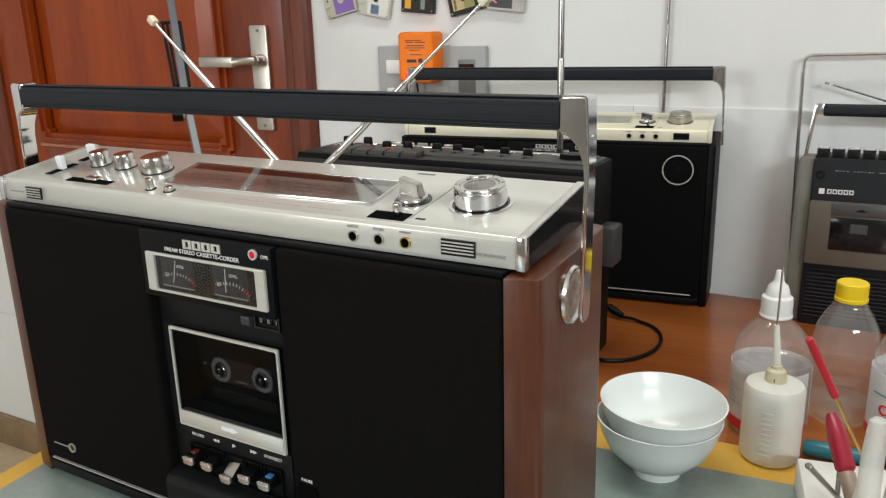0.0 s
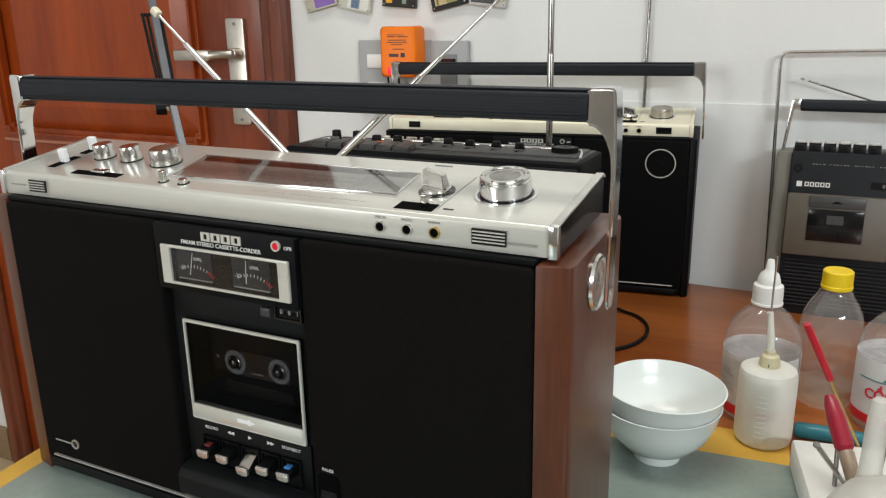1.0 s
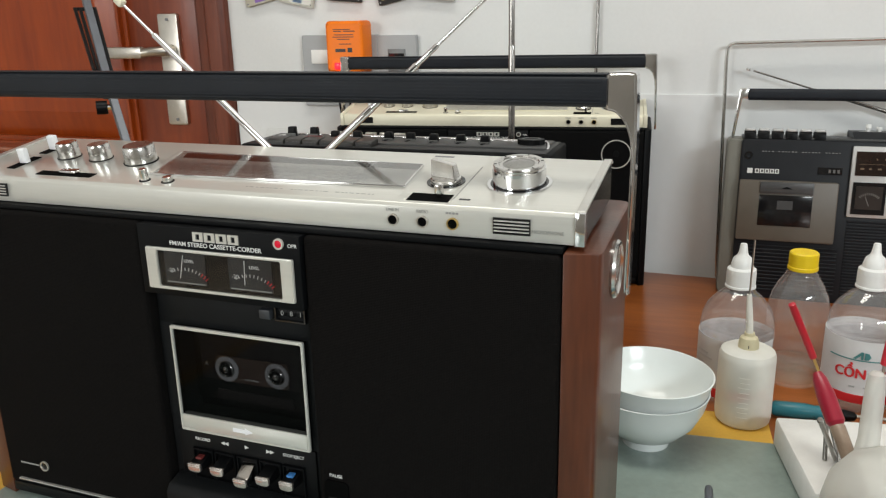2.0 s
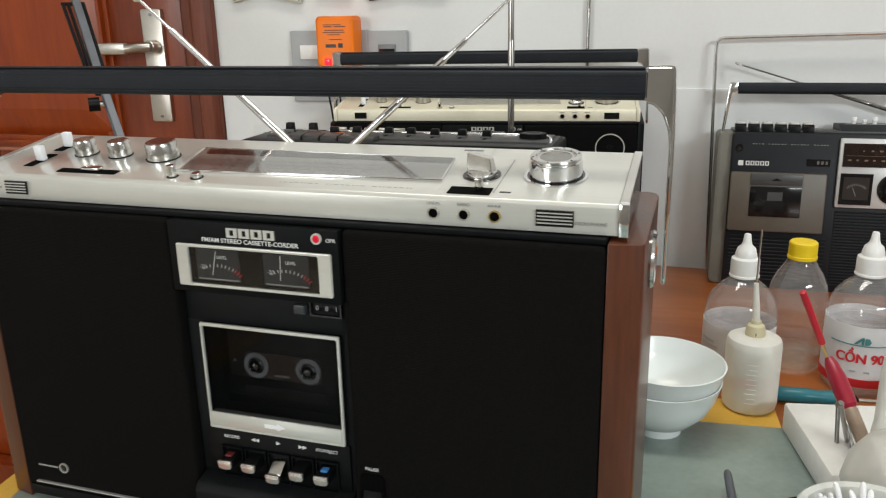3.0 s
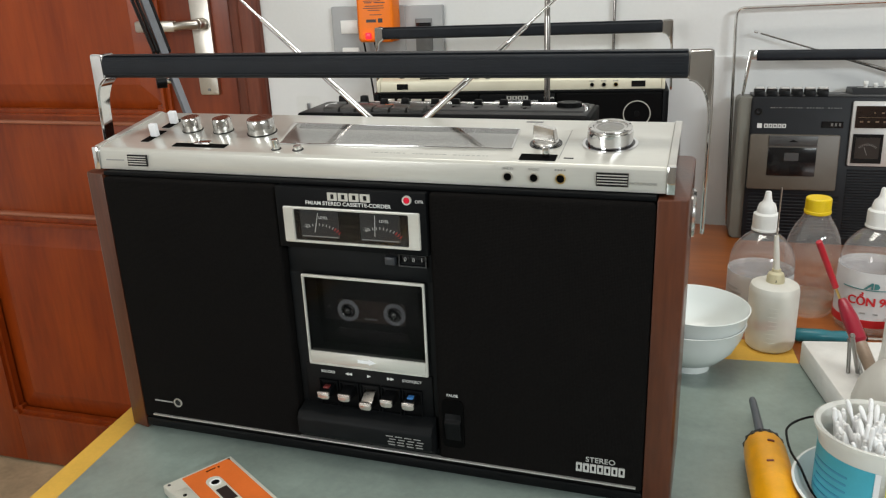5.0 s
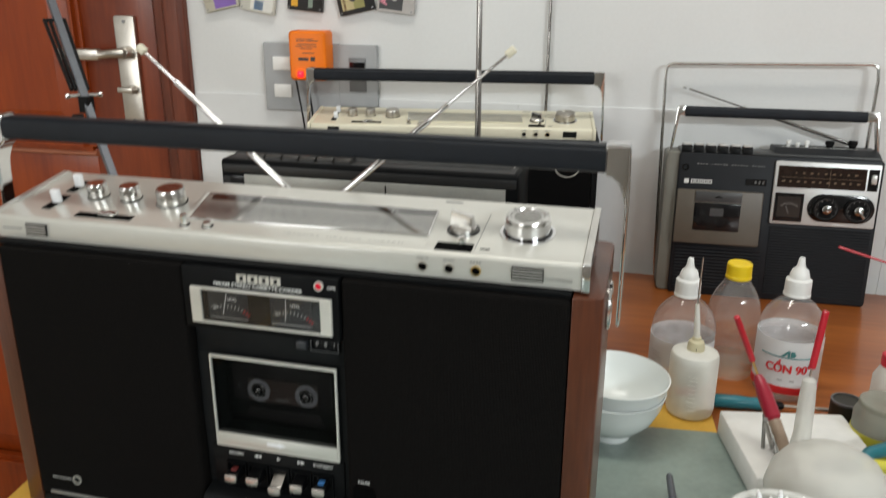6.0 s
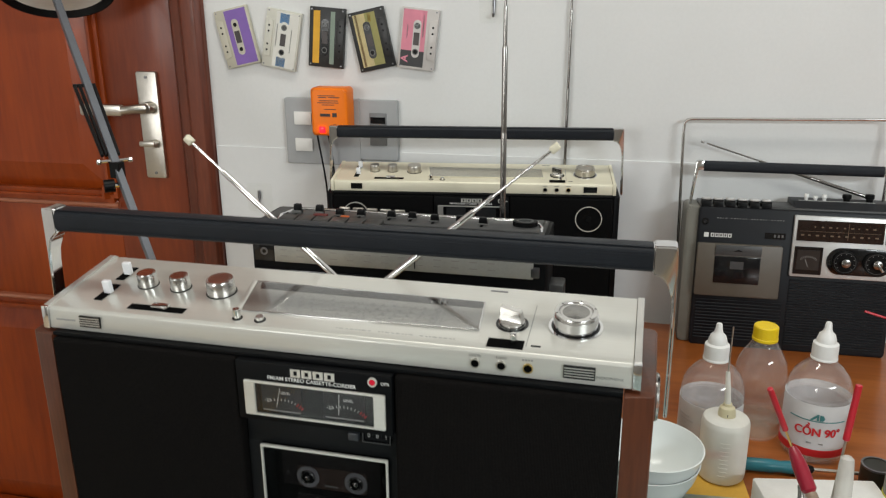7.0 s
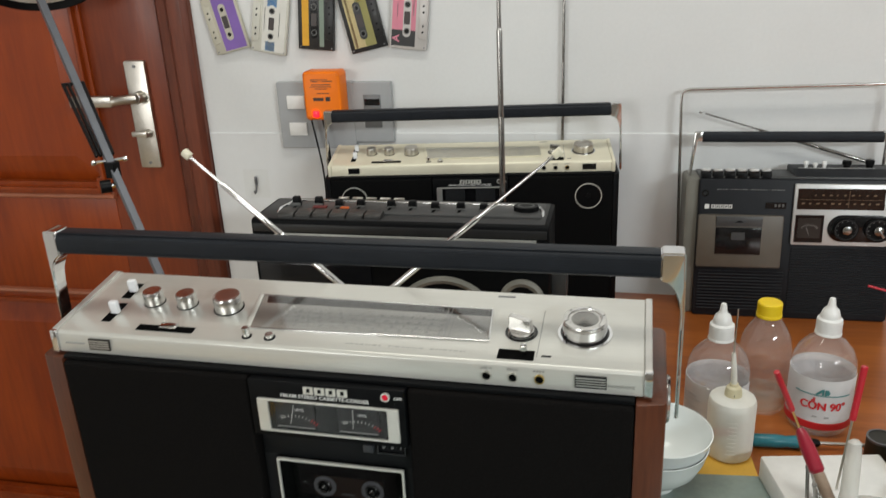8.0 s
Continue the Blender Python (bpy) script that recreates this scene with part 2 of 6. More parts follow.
def bm_frame(x0, x1, z0, z1, w, y0, y1, bevel=0.0, side=None):
    """A rectangular rim in the xz plane; w: top and bottom, side: the two uprights."""
    s = side or w
    b = bmesh.new()
    outer = [(x0, z0), (x1, z0), (x1, z1), (x0, z1)]
    inner = [(x0 + s, z0 + w), (x1 - s, z0 + w), (x1 - s, z1 - w), (x0 + s, z1 - w)]
    rows = [[b.verts.new((p[0], y, p[1])) for p in ring] for ring, y in ((outer, y1), (outer, y0), (inner, y0), (inner, y1))]
    for a, c in zip(rows, rows[1:] + rows[:1]):
        for i in range(4):
            b.faces.new((a[i], a[(i + 1) % 4], c[(i + 1) % 4], c[i]))
    bmesh.ops.recalc_face_normals(b, faces=b.faces[:])
    if bevel:
        bmesh.ops.bevel(b, geom=b.edges[:], offset=bevel, segments=2, affect="EDGES")
    return b


def rounded(w, h, r, n=5):
    """Corner points of a rounded rectangle about the origin."""
    pts = []
    for cx, cy, a0 in ((w / 2 - r, h / 2 - r, 0), (-w / 2 + r, h / 2 - r, 90), (-w / 2 + r, -h / 2 + r, 180), (w / 2 - r, -h / 2 + r, 270)):
        for i in range(n + 1):
            a = radians(a0 + 90 * i / n)
            pts.append((cx + r * math.cos(a), cy + r * math.sin(a)))
    return pts


def part(name, bm, material, parent=None, label="", m=None, smooth=True):
    """Links a bmesh as one mesh object under a thing or a part."""
    if m is not None:
        bmesh.ops.transform(bm, matrix=m, verts=bm.verts[:])
    me = bpy.data.meshes.new(name)
    bm.to_mesh(me)
    bm.free()
    me.materials.append(material)
    if smooth:
        me.shade_smooth()
        me.set_sharp_from_angle(angle=radians(35))
    ob = new(name, me)
    ob.parent = parent
    if label:
        ob["label"] = label
    return ob


def thing(name, m, label, category, group="", kind=""):
    ob = new(name)
    ob.empty_display_size = 0.02
    ob.matrix_world = m
    return tagged(ob, label, category, group, kind)


def text(name, body, size, material, parent, m, align="CENTER", bold=0.0, wide=1.0):
    """Raised lettering in the built-in font, laid in the pose m."""
    cu = bpy.data.curves.new(name, "FONT")
    cu.body, cu.size, cu.align_x, cu.align_y, cu.extrude, cu.offset = body, size, align, "CENTER", 0.00015, bold
    tmp = bpy.data.objects.new(name, cu)
    me = bpy.data.meshes.new_from_object(tmp)
    bpy.data.objects.remove(tmp)
    me.transform(m @ Matrix.Diagonal((wide, 1, 1, 1)))
    me.materials.clear()
    me.materials.append(material)
    me.name = name
    ob = new(name, me)
    ob.parent = parent
    return ob


def bars(name, rows, material, parent, y):
    """Illegible print: thin raised bars (x0, x1, z0, z1) on a face at depth y."""
    b = bmesh.new()
    for x0, x1, z0, z1 in rows:
        bm_box(x0, x1, y - 0.0003, y + 0.0004, z0, z1, bm=b)
    return part(name, b, material, parent, smooth=False)


def front(x, y, z):
    """Pose for print on a face that looks towards -y."""
    return pose(x, y, z, 90, 0, 0)


def along_y(x, y, z):
    """Pose that turns a lathe's axis to point out of a face that looks towards -y."""
    return pose(x, y, z, 90, 0, 0)


def bm_cyl(r, h, m, seg=24, bevel=0.0, bm=None):
    pr = [(r - bevel, 0), (r, bevel), (r, h - bevel), (r - bevel, h)] if bevel else [(r, 0), (r, h)]
    return bm_lathe(pr, seg, m, bm)


def bm_ring(r0, r1, h, m, seg=32, bm=None):
    """A flat ring from radius r0 to r1, h thick."""
    return bm_lathe([(r0, 0), (r1, 0), (r1, h), (r0, h), (r0, 0)], seg, m, bm)


def bm_gear(r, depth, h, teeth, m, bm=None):
    """A knurled disc."""
    pts = []
    for i in range(teeth * 2):
        a = 6.283185 * i / (teeth * 2)
        q = r - (depth if i % 2 else 0)
        pts.append((q * math.cos(a), q * math.sin(a)))
    b = bm_prism(pts, 0, h, "z")
    return join_into(bm or bmesh.new(), b, m)


def smooth_path(pts, n=6):
    """A curve through the points, n steps between each two."""
    p = [Vector(q) for q in pts]
    p = [p[0] * 2 - p[1]] + p + [p[-1] * 2 - p[-2]]
    out = []
    for a, b, c, d in zip(p, p[1:], p[2:], p[3:]):
        for i in range(n):
            t = i / n
            out.append(0.5 * (2 * b + (c - a) * t + (2 * a - 5 * b + 4 * c - d) * t * t + (3 * b - a - 3 * c + d) * t ** 3))
    return out + [p[-2]]


# ---- the room ----
TABLE = 0.75
BACK = pose(-0.39, 0.815, 0, 0, 0, 1.5)  # the back wall's face: local x along it, local y into it


def box_piece(name, dims, material, label="", m=None, parent=None, bevel=0.0):
    ob = part(name, bm_box(*dims, bevel=bevel), material, parent, smooth=bool(bevel))
    if m is not None:
        ob.matrix_world = m
    if label:
        tagged(ob, label, "", "", "structure")
    return ob


floor = box_piece("floor", (-2.6, 3.2, -3.2, 1.1, -0.12, 0), M_FLOOR, "beige marbled ceramic tile floor")
ceiling = box_piece("ceiling", (-2.6, 3.2, -3.2, 1.1, 2.75, 2.85), M_CEIL, "plain white painted ceiling")
wall_back = thing("wall_back", BACK, "white painted wall with tiled lower part", "wall", kind="structure")
# door opening in the wall: local x from DL to DR
DL, DR, DH = -1.10, -0.20, 2.12
b = bm_box(DR, 3.6, 0, 0.14, 0, 2.75)
bm_box(-2.2, DL, 0, 0.14, 0, 2.75, bm=b)
bm_box(DL, DR, 0, 0.14, DH, 2.75, bm=b)
part("wall_face", b, M_WALL, wall_back, smooth=False)
TILE_TOP = 1.024
tile_w = 0.6
for x0, x1 in ((DR + 0.0562, 3.3), (-2.1, DL - 0.0562)):
    x = x0
    while x < x1 - 0.05:
        xe = min(x + tile_w, x1)
        for z0, z1 in ((0.1, 0.421), (0.423, 0.7225), (0.7245, TILE_TOP)):
            part("tile", bm_box(x + 0.0002, xe - 0.0002, -0.003, 0.0, z0, z1, 0.0004, 1), M_TILE, wall_back)
        x = xe
part("skirting", bm_box(DR + 0.065, 3.3, -0.011, 0, 0, 0.098, 0.002), M_SKIRT, wall_back)
part("skirting", bm_box(-2.1, DL - 0.065, -0.011, 0, 0, 0.098, 0.002), M_SKIRT, wall_back)
wall_left = box_piece("wall_left", (-2.55, -2.4, -3.2, 1.0, 0, 2.75), M_WALL, "plain white painted side wall")
wall_right = box_piece("wall_right", (2.9, 3.05, -3.2, 1.0, 0, 2.75), M_UNSEENWALL, "unseen side wall, greyed to darken reflections")
# unseen wall behind the camera, with an added window opening for the fill lamp
wall_front = thing("wall_front", pose(0, -3.0, 0), "unseen wall with an added window, greyed to darken reflections", "wall", kind="structure")
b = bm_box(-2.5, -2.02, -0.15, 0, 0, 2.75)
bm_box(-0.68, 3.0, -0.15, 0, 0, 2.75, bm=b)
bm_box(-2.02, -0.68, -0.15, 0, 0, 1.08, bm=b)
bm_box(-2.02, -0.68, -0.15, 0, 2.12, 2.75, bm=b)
part("wall_face", b, M_UNSEENWALL, wall_front, smooth=False)
window = thing("added_window", pose(-1.35, -3.06, 1.6), "unseen white-framed window added round the fill lamp", "window", kind="structure")
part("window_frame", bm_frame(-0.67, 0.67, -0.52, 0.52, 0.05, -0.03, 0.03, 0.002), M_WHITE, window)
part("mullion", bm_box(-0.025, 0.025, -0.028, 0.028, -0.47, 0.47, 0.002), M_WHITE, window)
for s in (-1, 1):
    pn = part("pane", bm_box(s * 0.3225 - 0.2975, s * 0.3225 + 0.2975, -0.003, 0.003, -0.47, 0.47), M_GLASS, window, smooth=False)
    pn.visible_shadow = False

# door: local frame of the back wall
door = thing("door_1", BACK, "closed glossy mahogany panel door with steel lever handle", "door", kind="structure")
b = bm_prism([(DR + 0.055, -0.012), (DR + 0.045, -0.02), (DR + 0.02, -0.02), (DR + 0.012, -0.012), (DR - 0.004, -0.012), (DR - 0.012, -0.004), (DR - 0.012, 0.1), (DR + 0.055, 0.1)], 0, DH + 0.05, "z", 0.0015)
part("door_frame", b, M_FRAME, door, "dark moulded frame")
b = bm_prism([(DL - 0.055, -0.012), (DL - 0.045, -0.02), (DL - 0.02, -0.02), (DL - 0.012, -0.012), (DL + 0.004, -0.012), (DL + 0.012, -0.004), (DL + 0.012, 0.1), (DL - 0.055, 0.1)], 0, DH + 0.05, "z", 0.0015)
part("door_frame", b, M_FRAME, door, "dark moulded frame")
part("door_frame", bm_box(DL - 0.055, DR + 0.055, -0.015, 0.1, DH, DH + 0.055, 0.002), M_FRAME, door, "dark moulded frame")
LX0, LX1 = DL + 0.014, DR - 0.014
SR, SL = LX1 - 0.155, LX0 + 0.12   # inner edges of the stiles
Y0, Y1 = 0.002, 0.04
leaf = part("leaf", bm_box(LX0, LX1, Y1 - 0.012, Y1, 0.006, DH - 0.004), M_DOOR, door)
part("stile", bm_box(SR, LX1, Y0, Y1 - 0.012, 0.006, DH - 0.004, 0.002), M_STILE, door, "dark mahogany lock stile")
part("stile", bm_box(LX0, SL, Y0, Y1 - 0.012, 0.006, DH - 0.004, 0.002), M_DOOR, door)
RAILS = ((0.006, 0.145), (0.677, 0.906), (1.93, DH - 0.004))
for z0, z1 in RAILS:
    part("rail", bm_box(SL, SR, Y0, Y1 - 0.012, z0, z1, 0.002), M_DOOR, door)
for (z0, z1) in ((0.145, 0.677), (0.906, 1.93)):
    # ogee moulding round the panel, and the raised field
    part("moulding", bm_frame(SL - 0.004, SR + 0.004, z0 - 0.004, z1 + 0.004, 0.024, Y0 - 0.015, Y0 + 0.02, 0.0095), M_DOOR, door)
    b = bmesh.new()
    o = [(SL + 0.018, z0 + 0.018), (SR - 0.018, z0 + 0.018), (SR - 0.018, z1 - 0.018), (SL + 0.018, z1 - 0.018)]
    i4 = [(SL + 0.07, z0 + 0.07), (SR - 0.07, z0 + 0.07), (SR - 0.07, z1 - 0.07), (SL + 0.07, z1 - 0.07)]
    vo, vi = [b.verts.new((p[0], Y0 + 0.016, p[1])) for p in o], [b.verts.new((p[0], Y0 + 0.003, p[1])) for p in i4]
    for k in range(4):
        b.faces.new((vo[k], vo[(k + 1) % 4], vi[(k + 1) % 4], vi[k]))
    b.faces.new(vi)
    bmesh.ops.recalc_face_normals(b, faces=b.faces[:])
    part("panel", b, M_PANEL, door, "orange-brown raised panel", smooth=False)
# paler beads along the middle rail: the highlight they catch is painted in
for z in (0.6865, 0.8975):
    part("bead", bm_prism([(Y0 + 0.001, z - 0.0056), (Y0 - 0.006, z - 0.0056), (Y0 - 0.0105, z - 0.003), (Y0 - 0.0115, z), (Y0 - 0.009, z + 0.0035), (Y0 - 0.004, z + 0.0052), (Y0 + 0.001, z + 0.0055)], SL - 0.004, SR + 0.004, "x"), M_BEAD, door, "paler bead with its highlight painted in")
# lever lock on a long plate
LKX, LKZ = -0.272, 1.058
plate = part("lock_plate", bm_prism([(p[0] + LKX, p[1] + LKZ) for p in rounded(0.042, 0.2, 0.004)], Y0 - 0.009, Y0, "y", 0.0012), M_STEEL, door, "satin steel lock plate")
part("rose", bm_cyl(0.011, 0.022, along_y(LKX + 0.004, Y0 - 0.009, LKZ + 0.035), bevel=0.001), M_STEEL, plate)
lever = [(LKX + 0.006, Y0 - 0.031, LKZ + 0.035), (LKX - 0.012, Y0 - 0.045, LKZ + 0.035), (LKX - 0.03, Y0 - 0.05, LKZ + 0.033)]
b = bm_tube(lever, [0.009, 0.0085, 0.0085], 12)
bm_box(LKX - 0.115, LKX - 0.028, Y0 - 0.056, Y0 - 0.043, LKZ + 0.023, LKZ + 0.044, 0.004, bm=b)
part("lever_handle", b, M_STEEL, plate, "satin steel lever")
b = bm_cyl(0.008, 0.014, along_y(LKX + 0.006, Y0 - 0.009, LKZ - 0.033), bevel=0.001)
bm_box(LKX - 0.018, LKX + 0.014, Y0 - 0.028, Y0 - 0.022, LKZ - 0.037, LKZ - 0.027, 0.002, bm=b)
part("thumb_turn", b, M_STEEL, plate)
for dz in (0.09, -0.09):
    part("screw", bm_cyl(0.0028, 0.002, along_y(LKX, Y0 - 0.009, LKZ + dz), 12), M_DARKSTEEL, plate)

# workbench with its coverings
table = thing("workbench", pose(0, 0, 0), "orange-brown glossy wooden workbench against the wall", "table")
part("tabletop", bm_prism([(-0.208, -0.75), (1.7, -0.75), (1.7, 0.80), (-0.366, 0.80)], TABLE - 0.035, TABLE, "z", 0.003), M_TABLE, table)
for x, y in ((-0.15, -0.7), (-0.3, 0.74), (1.64, -0.7), (1.64, 0.74)):
    part("leg", bm_box(x - 0.03, x + 0.03, y - 0.03, y + 0.03, 0, TABLE - 0.035, 0.003), M_TABLE, table)
COVER = pose(0.34, 0.294, TABLE, 0, 0, 5.5)  # the sheet and the mat lie a little askew
sheet = part("yellow_sheet", bm_box(-0.648, 0.043, -1.02, 0.058, 0, 0.0008), M_YELLOW, m=COVER, smooth=False)
tagged(sheet, "thin yellow sheet showing round the mat's edge", "sheet")
rubber = part("work_mat", bm_box(-0.6216, 0.28, -1.0, 0, 0.0008, 0.0033, 0.0008), M_MAT, m=COVER)
tagged(rubber, "grey-green rubber work mat on the bench", "mat")
MT = TABLE + 0.0033


# ---- radios ----
def top_z(y):
    """Height of the sloping control panel above the radio's base."""
    return 0.284 + 0.157 * (y - 0.0125)


def on_top(x, y, lift=0.0):
    """Pose on the sloping panel, local z out of it."""
    return pose(x, y, top_z(y), 8.92, 0, 0) @ pose(0, 0, lift)


def top_box(x0, x1, y0, y1, lo, hi, bevel=0.0):
    """A box laid on the sloping panel, from lo to hi above it."""
    ym = (y0 + y1) / 2
    b = bm_box((x0 - x1) / 2, (x1 - x0) / 2, (y0 - y1) / 2, (y1 - y0) / 2, lo, hi, bevel)
    return b, on_top((x0 + x1) / 2, ym)


def knob(parent, x, y, r, h, metal, top):
    k = part("knob", bm_lathe([(r * 1.0, 0), (r, 0.0006), (r * 0.97, h * 0.3), (r * 0.97, h * 0.86), (r * 0.9, h), (r * 0.8, h), (r * 0.76, h * 0.985), (0, h * 0.985)], 40), metal, parent, "polished metal knob", m=on_top(x, y, 0.0012))
    part("knob_face", bm_cyl(r * 0.78, 0.0004, on_top(x, y, 0.0012 + h * 0.985), 36), top, k)
    # thin black ring paints the shade round the knob's foot
    part("collar", bm_ring(r * 1.0, r * 1.07, 0.0006, on_top(x, y, 0.0002), 36), M_BLACK, k)
    return k


def cassette_radio(name, m, label, panel, wooden, group):
    """A wide cassette radio with a sloping metal control panel on top and a tall carrying handle."""
    r = thing(name, m, label, "radio", group)
    lo = 0.0033
    # inner case
    part("case", bm_prism([(0.036, lo + 0.006), (0.105, lo + 0.006), (0.108, 0.266), (0.036, 0.262)], -0.2375, 0.2375, "x", 0.002), M_SATIN, r)
    part("base", bm_box(-0.25, 0.25, 0.012, 0.1, lo, lo + 0.014, 0.003), M_BLACK, r)
    # side cheeks: a narrow front facet, the outer face, and a top that rises to the back
    xi = 0.2392 if wooden else 0.2475
    for s in (-1, 1):
        xo = 0.2625 if wooden else 0.259
        pts = [(s * xi, 0.0045), (s * (xo - 0.0035), 0.0085), (s * (xo - 0.0018), 0.0105), (s * (xo - 0.0012), 0.015), (s * xo, 0.111), (s * (xo - 0.002), 0.1165), (s * (xo - 0.007), 0.1185), (s * xi, 0.1185)]
        b = bm_prism(pts, lo, 0.264, "z", 0.001)
        for v in b.verts:
            if v.co.z > 0.2:
                v.co.z += -0.002 + 0.07 * (v.co.y - 0.0045)
        part("side_panel", b, M_WALNUT if wooden else M_SATIN, r, "brown wood-grained side" if wooden else "")
        if wooden:
            part("handle_hub", bm_lathe([(0.0185, 0), (0.0188, 0.0018), (0.0178, 0.0036), (0.0162, 0.004), (0.0152, 0.0028), (0.0142, 0.0024), (0.006, 0.0032), (0, 0.0034)], 44), M_WORN, r, "round chrome pivot disc", m=pose(s * (xo - 0.0012), 0.0545, 0.24, 0, s * 90, 0))
    # speaker fronts
    for x0, x1 in ((-xi + 0.0012, -0.0655), (0.0675, xi - 0.0007)):
        part("speaker_grille", bm_box(x0, x1, 0.002, 0.02, 0.0175, 0.2605, 0.0035, 3), M_CLOTH if wooden else M_CLOTHDARK, r, "black woven speaker cloth")
    part("grille_trim", bm_box(-xi + 0.0007, xi - 0.0007, 0.006, 0.02, 0.2612, 0.2648, 0.0006), M_SATIN, r)
    part("chrome_strip", bm_box(-0.226, 0.234, -0.0003, 0.004, 0.0225, 0.024, 0.0004), M_ALUDIM, r, "thin bright strip")
    part("lower_skirt", bm_box(-0.2375, 0.2385, 0.0035, 0.02, 0.0075, 0.0168, 0.001), M_BLACK, r)
    # meter block in the middle
    part("meter_panel", bm_box(-0.0645, 0.0668, 0.0, 0.02, 0.2085, 0.2605, 0.0012), M_SATIN, r)
    mf = part("meter_frame", bm_frame(-0.0575, 0.0615, 0.214, 0.2445, 0.002, -0.0022, 0.001, 0.0006, 0.0095), M_ALU if wooden else M_ALUDIM, r, "brushed silver surround")
    part("meter_back", bm_box(-0.048, 0.052, -0.0004, 0.0006, 0.216, 0.2425), M_GLOSSBLACK, mf, smooth=False)
    for cx in (-0.0255, 0.0275):
        face = part("meter_face", bm_box(cx - 0.017, cx + 0.017, -0.0009, -0.0003, 0.219, 0.2415), M_METER, mf, smooth=False)
        if not wooden:
            continue
        bb = bmesh.new()
        for i in range(9):
            a = radians(122 - i * 8)
            c, s_ = math.cos(a), math.sin(a)
            b = bm_box(-0.00025, 0.00025, -0.0003, 0.0002, 0.0, 0.0022)
            join_into(bb, b, pose(cx + 0.021 * c, -0.0011, 0.2135 + 0.0155 * s_, 0, 90 - math.degrees(a), 0))
        part("scale_mark", bb, M_DIMPRINT, face, smooth=False)
        bb = bmesh.new()
        for i in range(3):
            a = radians(52 - i * 7)
            b = bm_box(-0.0004, 0.0004, -0.0003, 0.0002, 0.0, 0.0026)
            join_into(bb, b, pose(cx + 0.021 * math.cos(a), -0.0011, 0.2135 + 0.0155 * math.sin(a), 0, 90 - math.degrees(a), 0))
        part("red_zone", bb, M_REDPRINT, face, smooth=False)
        bb = bm_box(-0.0002, 0.0002, -0.0003, 0.0001, 0.0, 0.0175)
        part("needle", bb, M_PRINT, face, m=pose(cx - 0.0045, -0.0013, 0.2232, 0, 13 if cx < 0 else 3, 0), smooth=False)
        bars("sill", [(cx - 0.016, cx + 0.016, 0.2196, 0.2203)], M_GREYPRINT, face, -0.0012)
        if wooden:
            text("lettering", "LEVEL", 0.0032, M_PRINT, face, front(cx + 0.004, -0.0014, 0.2362))
            text("lettering", "-20", 0.0042, M_DIMPRINT, face, front(cx - 0.0118, -0.0014, 0.2286))
    pane = part("meter_glass", bm_box(-0.0478, 0.0518, -0.0021, -0.0017, 0.2162, 0.2423), M_PANE, mf, smooth=False)
    pane.visible_shadow = False
    # maker's mark as plain blocks, and the line below it
    bb = bmesh.new()
    for i in range(4):
        x = -0.0165 + i * 0.0095
        join_into(bb, bm_frame(x, x + 0.0083, 0.251, 0.2576, 0.0013, -0.0009, 0.0003, 0, 0.0026))
    part("maker_mark", bb, M_ALU, r, "plain silver blocks", smooth=False)
    text("lettering", "FM/AM STEREO CASSETTE-CORDER", 0.0044, M_PRINT, r, front(0.0005, -0.0005, 0.2482), bold=0.00004, wide=1.07)
    lamp = part("pilot_lamp", bm_lathe([(0.0026, 0), (0.0026, 0.0014), (0.002, 0.0021), (0, 0.0024)], 24), M_PILOT if wooden else M_REDDARK, r, "red pilot lamp" if not wooden else "lit red pilot lamp", m=along_y(0.0515, 0.0, 0.2545))
    part("lamp_ring", bm_ring(0.0026, 0.0038, 0.0016, along_y(0.0515, 0.0, 0.2545), 28), M_ALU, lamp)
    text("lettering", "OPR", 0.0036, M_PRINT, r, front(0.0615, -0.0005, 0.2535))
    # sloping bay with the counter
    b = bm_box(-0.0645, 0.0668, 0.011, 0.034, 0.0175, 0.107, 0.001)
    bm_box(-0.0645, 0.0668, 0.011, 0.034, 0.1815, 0.2085, 0.001, bm=b)
    bm_box(-0.0645, -0.0493, 0.011, 0.034, 0.106, 0.1825, bm=b)
    bm_box(0.0575, 0.0668, 0.011, 0.034, 0.106, 0.1825, bm=b)
    part("centre_bay", b, M_BAY, r)
    part("reset_button", bm_box(0.0265, 0.0355, 0.006, 0.012, 0.1965, 0.2035, 0.001), M_GREYKEY, r)
    cnt = part("tape_counter", bm_frame(0.038, 0.0622, 0.1955, 0.2068, 0.0012, 0.008, 0.013), M_GLOSSBLACK, r, smooth=False)
    for i in range(3):
        w = part("digit_wheel", bm_cyl(0.0052, 0.006, pose(0.0402 + i * 0.0072, 0.0155, 0.2012, 0, 90, 0), 20), M_BLACK, cnt)
        text("digit", "081"[i], 0.005, M_GREYPRINT, w, front(0.0432 + i * 0.0072, 0.0099, 0.2012))
    # cassette door
    d = part("cassette_door", bm_frame(-0.0515, 0.0597, 0.0975, 0.1825, 0.0024, 0.0055, 0.0085, 0.0006, 0.0019), M_ALU, r, "silver-framed smoked cassette door")
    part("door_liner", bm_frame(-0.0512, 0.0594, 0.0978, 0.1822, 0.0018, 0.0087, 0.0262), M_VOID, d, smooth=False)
    part("door_sill", bm_box(-0.0495, 0.0577, 0.0056, 0.012, 0.0995, 0.1108, 0.0005), M_ALU, d, "broad silver lower edge")
